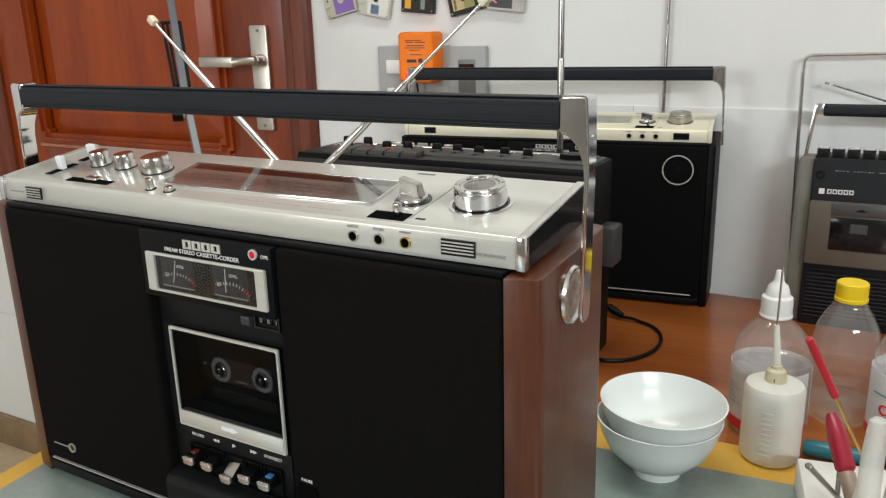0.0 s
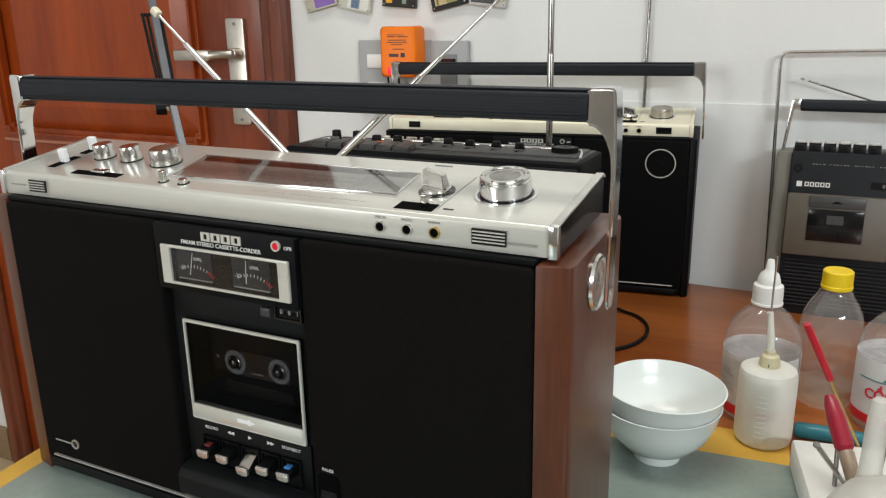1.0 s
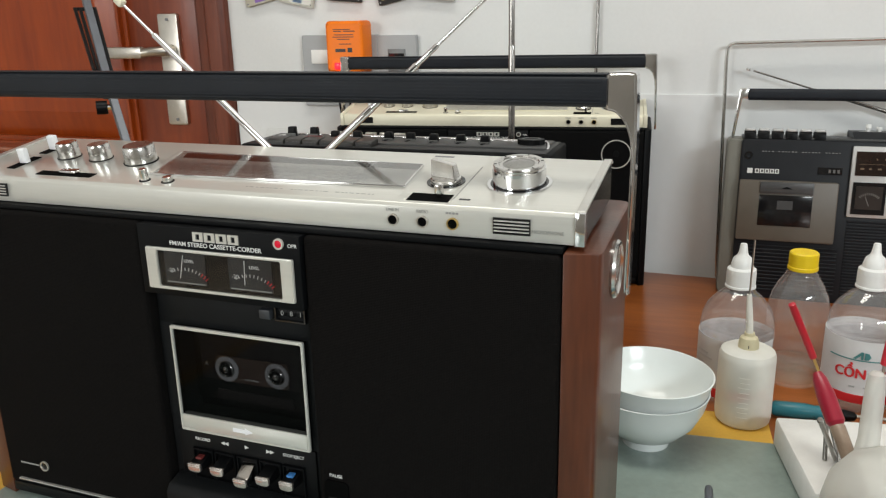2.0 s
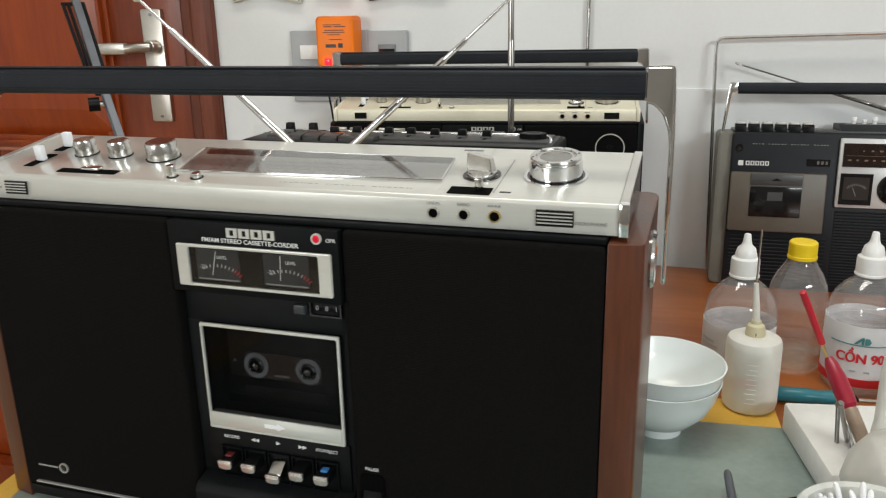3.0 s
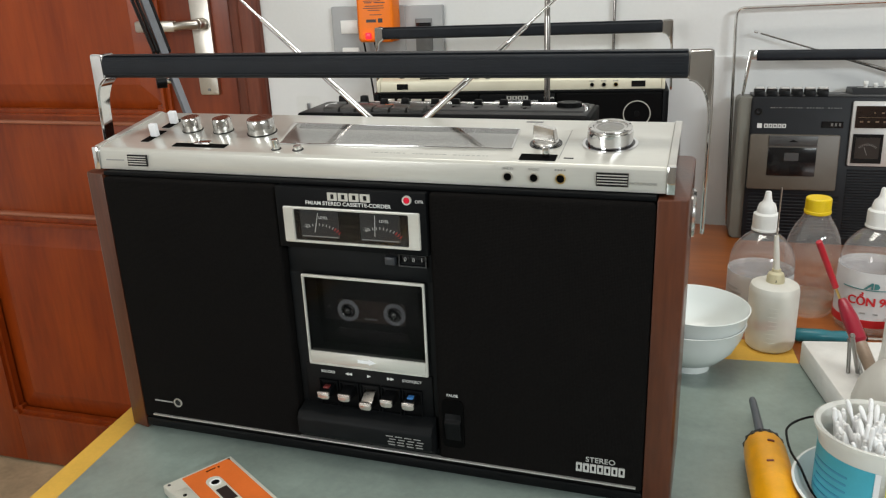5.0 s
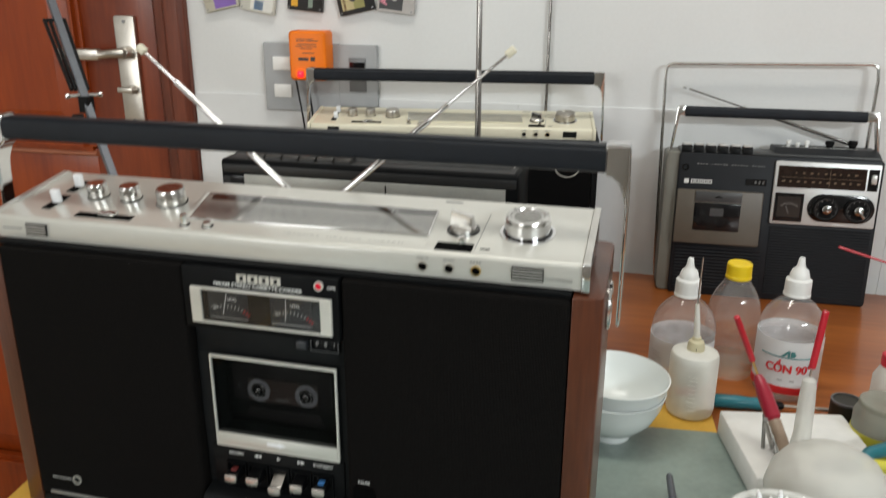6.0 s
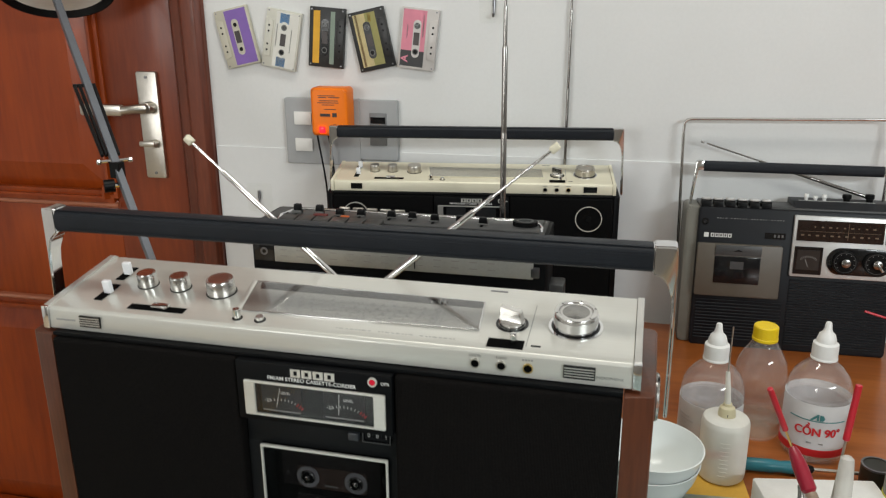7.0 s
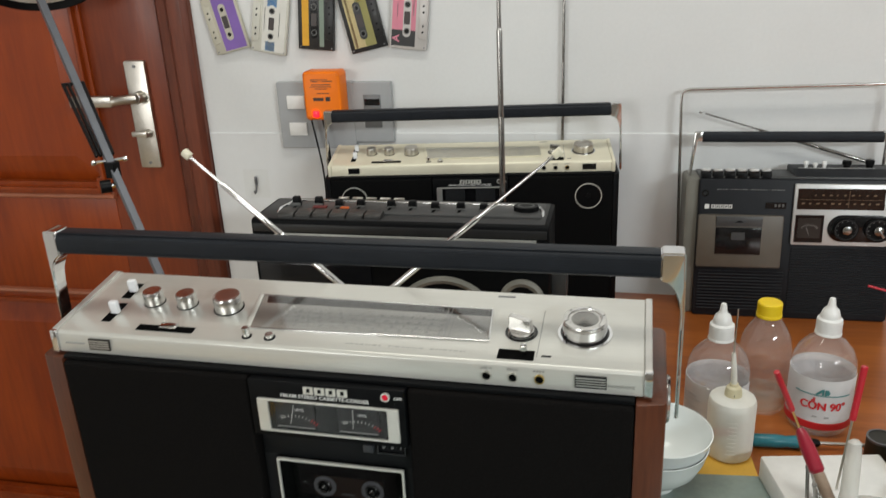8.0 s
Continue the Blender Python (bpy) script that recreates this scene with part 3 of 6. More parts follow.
    part("door_arrow", bm_prism([(-0.0045, 0.1068), (0.006, 0.1068), (0.006, 0.108), (0.0125, 0.1053), (0.006, 0.1026), (0.006, 0.1038), (-0.0045, 0.1038)], 0.0052, 0.0058, "y"), M_CAPWHITE, d, smooth=False)
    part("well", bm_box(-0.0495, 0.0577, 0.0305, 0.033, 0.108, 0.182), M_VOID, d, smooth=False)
    # the cassette inside, with its hubs and toothed spindles
    part("tape_shell", bm_box(-0.0485, 0.0525, 0.0262, 0.0302, 0.1165, 0.1775, 0.001), M_SMOKETAPE, d)
    part("tape_label", bm_box(-0.0425, 0.0465, 0.0257, 0.0263, 0.1335, 0.1745), M_TAPELABEL, d, smooth=False)
    part("tape_window", bm_prism([(p[0] + 0.0028, p[1] + 0.1437) for p in rounded(0.063, 0.0205, 0.003)], 0.0252, 0.0258, "y"), M_TAPEBROWN, d, "dim brown tape window", smooth=False)
    part("head_ridge", bm_prism([(-0.032, 0.1175), (0.0385, 0.1175), (0.036, 0.1262), (-0.0295, 0.1262)], 0.0246, 0.0262, "y", 0.0006), M_TAPELABEL, d)
    part("tape_mark", bm_box(-0.004, 0.008, 0.0249, 0.0253, 0.1362, 0.1376), M_GREYPRINT, d, smooth=False)
    for cx in (-0.0189, 0.0245):
        hubr = part("tape_hub", bm_gear(0.0052, 0.0011, 0.0012, 6, along_y(cx, 0.0251, 0.1437)), M_BLACK, d)
        part("hub_ring", bm_ring(0.0068, 0.0102, 0.0007, along_y(cx, 0.0252, 0.1437), 30), M_HUB, hubr)
        part("spindle_rim", bm_lathe([(0.0046, 0), (0.0048, 0.0022), (0.0056, 0.0028), (0.0062, 0.002), (0.0062, 0)], 30), M_WORN, hubr, m=along_y(cx, 0.0252, 0.1437))
        part("spindle", bm_lathe([(0.0028, 0), (0.0026, 0.0018), (0.0016, 0.0026), (0, 0.0028)], 16), M_WORN, hubr, m=along_y(cx, 0.0243, 0.1437))
    if wooden:
        text("lettering", "A", 0.0045, M_GREYPRINT, d, front(-0.0375, 0.0255, 0.1455))
    pane = part("door_glass", bm_box(-0.0491, 0.0573, 0.0068, 0.0074, 0.1109, 0.1798), M_DARKPANE, d, "smoked window", smooth=False)
    pane.visible_shadow = False
    # piano keys
    kb = part("key_bay", bm_box(-0.0575, 0.062, 0.009, 0.02, 0.054, 0.0965, 0.001), M_BLACK, r)
    marks = ("RECORD", None, None, None, "STOP/EJECT")
    for i, x in enumerate((-0.0355, -0.0158, 0.004, 0.0238, 0.0436)):
        slot = part("key_slot", bm_frame(x - 0.009, x + 0.009, 0.057, 0.0825, 0.001, 0.0065, 0.0095), M_SATIN, kb, smooth=False)
        pressed = 0.0055 if i == 2 else 0.0
        z = 0.0735 - pressed
        # dark sloping paddle with a ribbed metal lip along its front
        body = bm_prism([(0.012, z + 0.0062 + pressed), (-0.0012, z + 0.0026), (-0.0032, z + 0.0018), (-0.0032, z - 0.003), (0.012, z - 0.0045)], x - 0.0053, x + 0.0053, "x", 0.0006)
        key = part("piano_key", body, M_WORN if i == 2 else M_BLACK, r, "bright pressed tape key" if i == 2 else "black tape key with bright metal lip")
        lip = [(-0.0056, 0.0032), (0.0056, 0.0032), (0.0056, -0.0022), (0.0042, -0.0036), (0.0, -0.0041), (-0.0042, -0.0036), (-0.0056, -0.0022)]
        lp = part("key_lip", bm_prism([(x + px, z + pz) for px, pz in lip], -0.0052, -0.003, "y", 0.0007), M_KEY, key, "bright metal lip")
        for dz in (0.0007, 0.0022):
            part("rib", bm_box(x - 0.0055, x + 0.0055, -0.0057, -0.0049, z + dz, z + dz + 0.0006, 0.0002, 1), M_WORN, lp)
        if i in (0, 4):
            part("key_mark", bm_box(x - 0.0026, x + 0.0026, 0.0008, 0.0062, z + 0.0034, z + 0.0052, 0.0005), M_KEYRED if i == 0 else M_BLUE, key)
        if wooden and marks[i]:
            text("lettering", marks[i], 0.0034, M_PRINT, r, front(x, 0.0085, 0.09))
        elif i:
            tri = [(-0.002, -0.0014), (0.0012, 0.0), (-0.002, 0.0014)]
            bb = bmesh.new()
            for k in ((0.0,) if i == 2 else (-0.0012, 0.002)):
                bm_prism([((px + k) * (-1 if i == 1 else 1) + x, pz + 0.09) for px, pz in tri], 0.0083, 0.0092, "y", bm=bb)
            part("arrow_mark", bb, M_PRINT, r, smooth=False)
    part("key_shelf", bm_prism([(0.012, 0.0585), (-0.004, 0.0545), (-0.008, 0.049), (-0.0075, 0.034), (0.0005, 0.0265), (0.012, 0.026)], -0.0625, 0.0648, "x", 0.0015), M_BAY, r, "matt black shelf below the keys")
    bars("small_print", [(0.023 + k + j * 0.0085, 0.0295 + k * 0.8 + j * 0.0085, 0.0436 - i * 0.0027, 0.0443 - i * 0.0027) for i, k in enumerate((0.0, 0.003, 0.0015, 0.002)) for j in range(4)], M_GREYPRINT, r, -0.0079)
    # pause key
    pk = part("pause_recess", bm_prism([(p[0] + 0.0817, p[1] + 0.0588) for p in rounded(0.019, 0.046, 0.004)], 0.0008, 0.004, "y", 0.0004), M_VOID, r, smooth=False)
    part("pause_key", bm_prism([(0.002, 0.0788), (0.0002, 0.0633), (-0.002, 0.0613), (-0.002, 0.0593), (0.0015, 0.0393)], 0.0747, 0.0887, "x", 0.0005), M_BLACK, pk)
    if wooden:
        text("lettering", "PAUSE", 0.0036, M_PRINT, r, front(0.0817, 0.0014, 0.0858))
        # headphone jack and its print, the model plate
        jk = part("headphone_jack", bm_ring(0.0034, 0.0045, 0.0014, along_y(-0.196, 0.0022, 0.0395), 28), M_ALUDIM, r, "small chrome-ringed jack")
        part("jack_hole", bm_cyl(0.0028, 0.0004, along_y(-0.196, 0.0022, 0.0395), 20), M_GLOSSBLACK, jk)
        bars("small_print", [(-0.2225, -0.2025, 0.0382, 0.0395)], M_GREYPRINT, r, 0.002)
        text("lettering", "STEREO", 0.0066, M_DIMPRINT, r, front(0.2055, 0.0014, 0.0432), wide=1.04)
        bb = bmesh.new()
        for i in range(7):
            join_into(bb, bm_frame(0.186 + i * 0.0057, 0.1908 + i * 0.0057, 0.0315, 0.0392, 0.0015, 0.0008, 0.0024, 0, 0.0014))
        part("model_mark", bb, M_DIMPRINT, r, "plain pale blocks", smooth=False)
    else:
        for x in (-0.205, 0.205):
            part("speaker_ring", bm_ring(0.0215, 0.0232, 0.0016, along_y(x, 0.0022, 0.224), 40), M_ALU, r, "thin bright ring on the cloth")
            part("badge", bm_cyl(0.005, 0.001, along_y(x, 0.0022, 0.224), 20), M_BLACK, r)
    # control panel
    prof = [(0.0117, 0.2655), (0.0125, 0.2822), (0.0145, 0.2846), (0.108, 0.2992), (0.1115, 0.297), (0.1115, 0.266)]
    cp = part("control_panel", bm_prism(prof, -0.2445, 0.2445, "x", 0.0006), panel, r, "brushed silver sloping control panel" if wooden else "cream sloping control panel")
    for x0, x1 in ((-0.2505, -0.2447), (0.2447, 0.2505)):
        s = 1 if x0 > 0 else -1
        # a thin strip over the sloping edge and a broader bright piece at the front corner
        top_trim = bm_prism([(0.0142, 0.2838), (0.0146, 0.2857), (0.108, 0.3004), (0.1125, 0.298), (0.1125, 0.2962), (0.1075, 0.2984)], x0, x1 - s * 0.0004, "x", 0.0005)
        part("end_trim", top_trim, M_ALUDIM if wooden else panel, cp, "thin silver end trim" if wooden else "")
        part("corner_trim", bm_box(x0, x1, 0.0105, 0.0165, 0.2652, 0.2852, 0.0003), M_CHROME if wooden else panel, cp, "chrome corner piece" if wooden else "")
        part("end_cheek", bm_prism([(0.016, 0.2655), (0.0165, 0.2836), (0.1075, 0.2978), (0.1105, 0.2958), (0.1105, 0.2725)], x0 + (0.0 if s > 0 else 0.0012), x1 - (0.0012 if s > 0 else 0.0), "x"), M_GLOSSBLACK, cp, "glossy black end", smooth=False)
    # microphones
    for x0, x1 in ((-0.214, -0.194), (0.195, 0.218)):
        mic = part("microphone_slot", bm_box(x0, x1, 0.0107, 0.0125, 0.2695, 0.2795), M_GLOSSBLACK, cp, smooth=False)
        for i in range(4):
            z = 0.2714 + i * 0.0021
            part("slat", bm_box(x0 + 0.0006, x1 - 0.0006, 0.0101, 0.0109, z - 0.0003, z + 0.0005), M_ALUDIM if wooden else M_BLACK, mic, smooth=False)
    if wooden:
        text("lettering", "LINE IN", 0.0027, M_GREYPRINT, cp, front(0.129, 0.0115, 0.2799))
        text("lettering", "RADIO", 0.0027, M_GREYPRINT, cp, front(0.149, 0.0115, 0.2799))
        text("lettering", "MICROPHONE", 0.003, M_GREYPRINT, cp, front(0.2285, 0.0112, 0.2722))
        bars("small_print", [(-0.2375, -0.219, 0.2735, 0.2748)], M_GREYPRINT, cp, 0.0118)
    bars("small_print", [(x - 0.0045 + k * 0.0022, x - 0.003 + k * 0.0022, 0.2794, 0.2806) for x in ((0.169,) if wooden else (0.129, 0.149, 0.169)) for k in range(4)], M_GREYPRINT, cp, 0.0118)
    for x, bright in ((0.129, 0), (0.149, 0), (0.169, 1)):
        jk = part("jack", bm_ring(0.003, 0.0038, 0.0016, along_y(x, 0.0122, 0.2735), 24), M_BRASS if bright else M_STEEL, cp, "small socket")
        part("jack_hole", bm_cyl(0.0031, 0.0006, along_y(x, 0.0122, 0.2735), 20), M_VOID, jk)
    # sliders
    for x, y0, y1, at in ((-0.2085, 0.03, 0.058, 0.043), (-0.2115, 0.066, 0.09, 0.077)):
        b, mm = top_box(x - 0.0042, x + 0.0042, y0, y1, 0.0002, 0.0008)
        sl = part("slider_slot", b, M_VOID, cp, m=mm, smooth=False)
        b, mm = top_box(x - 0.0012, x + 0.0062, at - 0.0024, at + 0.0024, 0.001, 0.0128, 0.0008)
        part("slider_cap", b, M_CAPWHITE, sl, "white slider cap", m=mm)
    b, mm = top_box(-0.174, -0.1215, 0.0215, 0.0295, 0.0002, 0.0008)
    sl = part("slider_slot", b, M_VOID, cp, m=mm, smooth=False)
    b, mm = top_box(-0.153, -0.137, 0.024, 0.031, 0.0006, 0.0036, 0.001)
    part("slider_cap", b, M_WORN, sl, m=mm)
    for x, y, rr, h in ((-0.1795, 0.063, 0.0089, 0.0122), (-0.1468, 0.0625, 0.0089, 0.0122), (-0.1065, 0.0615, 0.0125, 0.0132)):
        knob(cp, x, y, rr, h * 0.92, M_WORN if wooden else M_STEEL, M_WORN if wooden else M_STEEL)
    for x, y, rr, h in ((-0.072, 0.0235, 0.0031, 0.0088), (-0.052, 0.0238, 0.0036, 0.0038)):
        btn = part("push_button", bm_cyl(rr, h, on_top(x, y, 0.0003), 20, 0.0005), M_WORN, cp, "small chrome push button")
        part("collar", bm_ring(rr, rr + 0.0012, 0.0005, on_top(x, y, 0.0002), 24), M_BLACK, btn)
    # tuning dial let into the panel
    dz = [(-0.0845, 0.083), (0.123, 0.08), (0.1265, 0.037), (-0.076, 0.0335)]
    b = bm_prism([(p[0] - 0.02, (p[1] - 0.058)) for p in dz], 0.0003, 0.0009, "z")
    dial = part("dial_face", b, M_DIAL if wooden else M_CREAMDIAL, cp, "grey tuning scale under glass" if wooden else "cream tuning scale", m=on_top(0.02, 0.058))
    for p, q, w in ((dz[0], dz[1], 0.0012), (dz[1], dz[2], 0.0012), (dz[2], dz[3], 0.0012), (dz[3], dz[0], 0.0046)):
        a, c = Vector((p[0], p[1], 0)), Vector((q[0], q[1], 0))
        ln, ang = (c - a).length, math.degrees(math.atan2(c.y - a.y, c.x - a.x))
        part("dial_rim", bm_box(0, ln, -w / 2, w / 2, 0.0003, 0.0022, 0.0004), panel if q == dz[0] or not wooden else M_CHROME, dial, m=on_top(0.02, 0.058) @ pose(p[0] - 0.02, p[1] - 0.058, 0, 0, 0, ang))
    # flat dark strip that paints the shade along the scale's back edge
    b = bm_prism([(dz[0][0] - 0.0135, dz[0][1] - 0.0592), (dz[1][0] - 0.021, dz[1][1] - 0.0592), (dz[1][0] - 0.0195, dz[1][1] - 0.0672), (dz[0][0] - 0.0105, dz[0][1] - 0.069)], 0.0008, 0.0013, "z")
    if wooden:
        part("painted_scale_shade", b, M_VOID, dial, m=on_top(0.02, 0.058), smooth=False)
    bb = bmesh.new()
    for k, y in enumerate(() if not wooden else (0.041, 0.0465, 0.053, 0.0605)):
        bm_box(-0.055 - 0.02, 0.09 - 0.02, y - 0.0582, y - 0.0578, 0.0009, 0.0011, bm=bb)
        for i in range(13 + k):
            x = -0.05 + i * 0.135 / (12 + k)
            bm_box(x - 0.02, x - 0.0185 + 0.001 * (i % 2), y - 0.057, y - 0.0545, 0.0009, 0.0011, bm=bb)
    part("dial_print", bb, M_DIALPRINT, dial, m=on_top(0.02, 0.058), smooth=False)
    bb = bm_box(0.0895, 0.0905, -0.023, 0.02, 0.001, 0.0013)
    bm_box(0.0935, 0.0942, -0.02, 0.016, 0.001, 0.0013, bm=bb)
    part("dial_print", bb, M_GREYPRINT, dial, m=on_top(0.0, 0.058), smooth=False)
    part("pointer", bm_box(-0.0004, 0.0004, -0.02, 0.02, 0.0012, 0.0016), M_GREYPRINT, dial, m=on_top(0.088, 0.06) @ pose(0, 0, 0, 0, 0, 6), smooth=False)
    gl = part("dial_glass", bm_prism([(p[0] - 0.02, (p[1] - 0.058)) for p in dz], 0.0017, 0.0021, "z"), M_DIALPANE, dial, m=on_top(0.02, 0.058), smooth=False)
    gl.visible_shadow = False
    # function selector, lever and its plate
    b, mm = top_box(0.128, 0.1652, 0.0215, 0.0845, 0.0001, 0.0003)
    part("selector_plate", b, panel, cp, m=mm, smooth=False)
    b, mm = top_box(0.1652, 0.1658, 0.0225, 0.084, 0.0001, 0.0005)
    part("plate_line", b, M_GREYPRINT, cp, m=mm, smooth=False)
    sk = part("selector_knob", bm_cyl(0.0102, 0.0035, on_top(0.1502, 0.0525, 0.0008), 36, 0.0008), M_WORN, cp, "worn silver bar knob")
    b = bm_prism([(-0.0098, 0.0), (0.0092, 0.0), (0.0078, 0.0096), (-0.0092, 0.0118)], -0.0036, 0.0036, "y", 0.0005, seg=1)
    for v in b.verts:
        v.co.y *= 1 - 30 * v.co.z
    part("knob_bar", b, M_WORN, sk, m=on_top(0.1502, 0.0525, 0.004) @ pose(0, 0, 0, 0, 0, -14), smooth=False)
    part("collar", bm_ring(0.0106, 0.0128, 0.0007, on_top(0.1502, 0.0525, 0.0003), 36), M_GLOSSBLACK, sk)
    b, mm = top_box(0.136, 0.1637, 0.0178, 0.0295, 0.0004, 0.0009)
    sl = part("lever_slot", b, M_VOID, cp, m=mm, smooth=False)
    b, mm = top_box(0.1532, 0.158, 0.0228, 0.028, 0.0009, 0.0092, 0.0008)
    part("lever", b, M_WORN, sl, m=mm)
    b, mm = top_box(0.169, 0.1763, 0.0232, 0.0256, 0.0001, 0.0004)
    part("indicator_window", b, M_GLOSSBLACK, cp, m=mm, smooth=False)
    b, mm = top_box(0.124, 0.1385, 0.1005, 0.1025, 0.0001, 0.0005)
    part("vent_slit", b, M_DARKSTEEL, cp, m=mm, smooth=False)
    if wooden:
        # a line of small print along the front of the panel
        bb = bmesh.new()
        x = 0.014
        for i in range(26):
            w_ = (0.0016, 0.0042, 0.0027, 0.0036, 0.002)[i % 5]
            if i % 9 != 8:
                bm_box(x, x + w_ * 0.8, -0.00045, 0.00045, 0.0002, 0.0004, bm=bb)
            x += w_ + 0.001
        part("small_print", bb, M_GREYPRINT, cp, m=on_top(0, 0.0235), smooth=False)
    # tuning knob
    tk = part("tuning_knob", bm_gear(0.0172, 0.00015, 0.0096, 60, on_top(0.1992, 0.0565, 0.002)), M_CHROME if wooden else M_STEEL, cp, "large knurled silver tuning knob")
    part("knob_rim", bm_lathe([(0.0168, 0.0), (0.016, 0.0006), (0.016, 0.0018), (0.0166, 0.0026), (0.0162, 0.0034), (0.0132, 0.0034), (0.0128, 0.0026), (0.0122, 0.0024)], 48), M_WORN if wooden else M_STEEL, tk, m=on_top(0.1992, 0.0565, 0.0115))
    part("knob_cone", bm_lathe([(0.0128, 0.0002), (0.0124, 0.0026), (0.0119, 0.0021), (0.002, 0.0042), (0, 0.0043)], 48), M_SPUN if wooden else M_STEEL, tk, "spun conical top", m=on_top(0.1992, 0.0565, 0.0115))
    for i in range(6):
        part("rim_mark", bm_box(0.0142, 0.0158, -0.0003, 0.0003, 0.0146, 0.0151), M_BLACK, tk, m=on_top(0.1992, 0.0565) @ pose(0, 0, 0, 0, 0, 20 + i * 60), smooth=False)
    part("collar", bm_ring(0.0165, 0.0188, 0.001, on_top(0.1992, 0.0565, 0.0006), 48), M_GLOSSBLACK, tk)
    part("collar_ring", bm_ring(0.0188, 0.021, 0.0012, on_top(0.1992, 0.0565, 0.0002), 48), M_CHROME, tk)
    # handle: the arms lean back a little from the pivots
    gy, up = (0.0575, 0.001) if wooden else (0.052, 0.0165)
    skew, gh = (0.013, 0.0195) if wooden else (0.0, 0.0205)
    end0, end1 = (-0.253, 0.2535) if wooden else (-0.2425, 0.244)
    zc = 0.3495 + up

    def askew(b):
        for v in b.verts:
            v.co.y += skew * v.co.x
        return b

    hg = part("handle_grip", askew(bm_prism([(p[0] + gy, p[1] + zc) for p in rounded(0.019, gh, 0.006, 5)], end0, end1, "x")), M_RUBBER, r, "ribbed black grip")
    bb = bmesh.new()
    for i in range(7):
        bm_box(end0 + 0.003, end1 - 0.003, gy - 0.0097, gy - 0.0093, zc - 0.0066 + i * 0.002, zc - 0.0057 + i * 0.002, bm=bb)
    part("grip_rib", askew(bb), M_RUBBER, hg, smooth=False)
    part("grip_edge", askew(bm_box(end0 + 0.001, end1 - 0.001, gy - 0.007, gy + 0.007, zc + gh / 2 - 0.0002, zc + gh / 2 + 0.0006, 0.0003)), M_RUBBER, hg)
    for s in (-1, 1):
        xe = (0.2665 if s < 0 else 0.2705) if wooden else (0.257 if s < 0 else 0.2615)
        g0, foot = abs(end0 if s < 0 else end1) - 0.0005, 0.223 if wooden else 0.256
        out = -0.0014 if wooden and s > 0 else 0.001
        ya = gy + skew * s * xe
        lean = ya - 0.0545 if wooden else 0.0
        # flat strap from the grip round the elbow to the foot: outer edge (x, half breadth, z) and inner edge (x, z)
        strap = ((g0, 0.0092, zc + 0.0112, g0, zc - 0.0108), (xe - 0.008, 0.0092, zc + 0.0116, xe - 0.0125, zc - 0.0119), (xe - 0.0025, 0.0091, zc + 0.0115, xe - 0.0098, zc - 0.014), (xe - 0.0002, 0.0089, zc + 0.0098, xe - 0.0066, zc - 0.0175), (xe + 0.0003, 0.0084, zc + 0.0025, xe - 0.0042, zc - 0.023), (xe + 0.001, 0.0078, zc - 0.0125, xe - 0.0024, zc - 0.0295), (xe + 0.0016, 0.0074, zc - 0.0315, xe - 0.0014, zc - 0.0395))
        outer = smooth_path([p[:3] for p in strap], 4) + [Vector((xe + out + 0.003, 0.0074, foot + 0.0075)), Vector((xe + out + 0.003, 0.0058, foot + 0.0025)), Vector((xe + out + 0.003, 0.0026, foot))]
        inner = smooth_path([(p[3], 0, p[4]) for p in strap], 4) + [Vector((xe + out, 0, foot + 0.0075)), Vector((xe + out, 0, foot + 0.0025)), Vector((xe + out, 0, foot))]
        b = bmesh.new()
        rings = []
        for o, n_ in zip(outer, inner):
            yc = ya - lean * max(0.0, min(1.0, (0.34 - o.z) / 0.115))
            rings.append([b.verts.new((s * x, yc + y, z)) for x, y, z in ((o.x, -o.y, o.z), (o.x, o.y, o.z), (n_.x, o.y, n_.z), (n_.x, -o.y, n_.z))])
        for a, c in zip(rings, rings[1:]):
            for k in range(4):
                b.faces.new((a[k], a[(k + 1) % 4], c[(k + 1) % 4], c[k]))
        b.faces.new(rings[0])
        b.faces.new(rings[-1])
        bmesh.ops.recalc_face_normals(b, faces=b.faces[:])
        sharp = [e for e in b.edges if len(e.link_faces) == 2 and e.calc_face_angle() > 0.9]
        bmesh.ops.bevel(b, geom=sharp, offset=0.0014, segments=3, affect="EDGES")
        part("handle_arm", b, M_CHROME, r, "chrome handle arm")
        c0, c1 = sorted((s * (g0 + 0.0003), s * (g0 - 0.004)))
        part("grip_collar", askew(bm_prism([(p[0] * 0.92 + gy, p[1] * 0.92 + zc) for p in rounded(0.019, gh, 0.006, 5)], c0, c1, "x")), M_BLACK, hg)
    if wooden:
        for base, tip in (((-0.022, 0.1165, 0.293), (-0.161, 0.122, 0.4125)), ((0.024, 0.1165, 0.293), (0.171, 0.12, 0.4185))):
            antenna(r, base, tip, drawn=base[0] < 0)
    return r


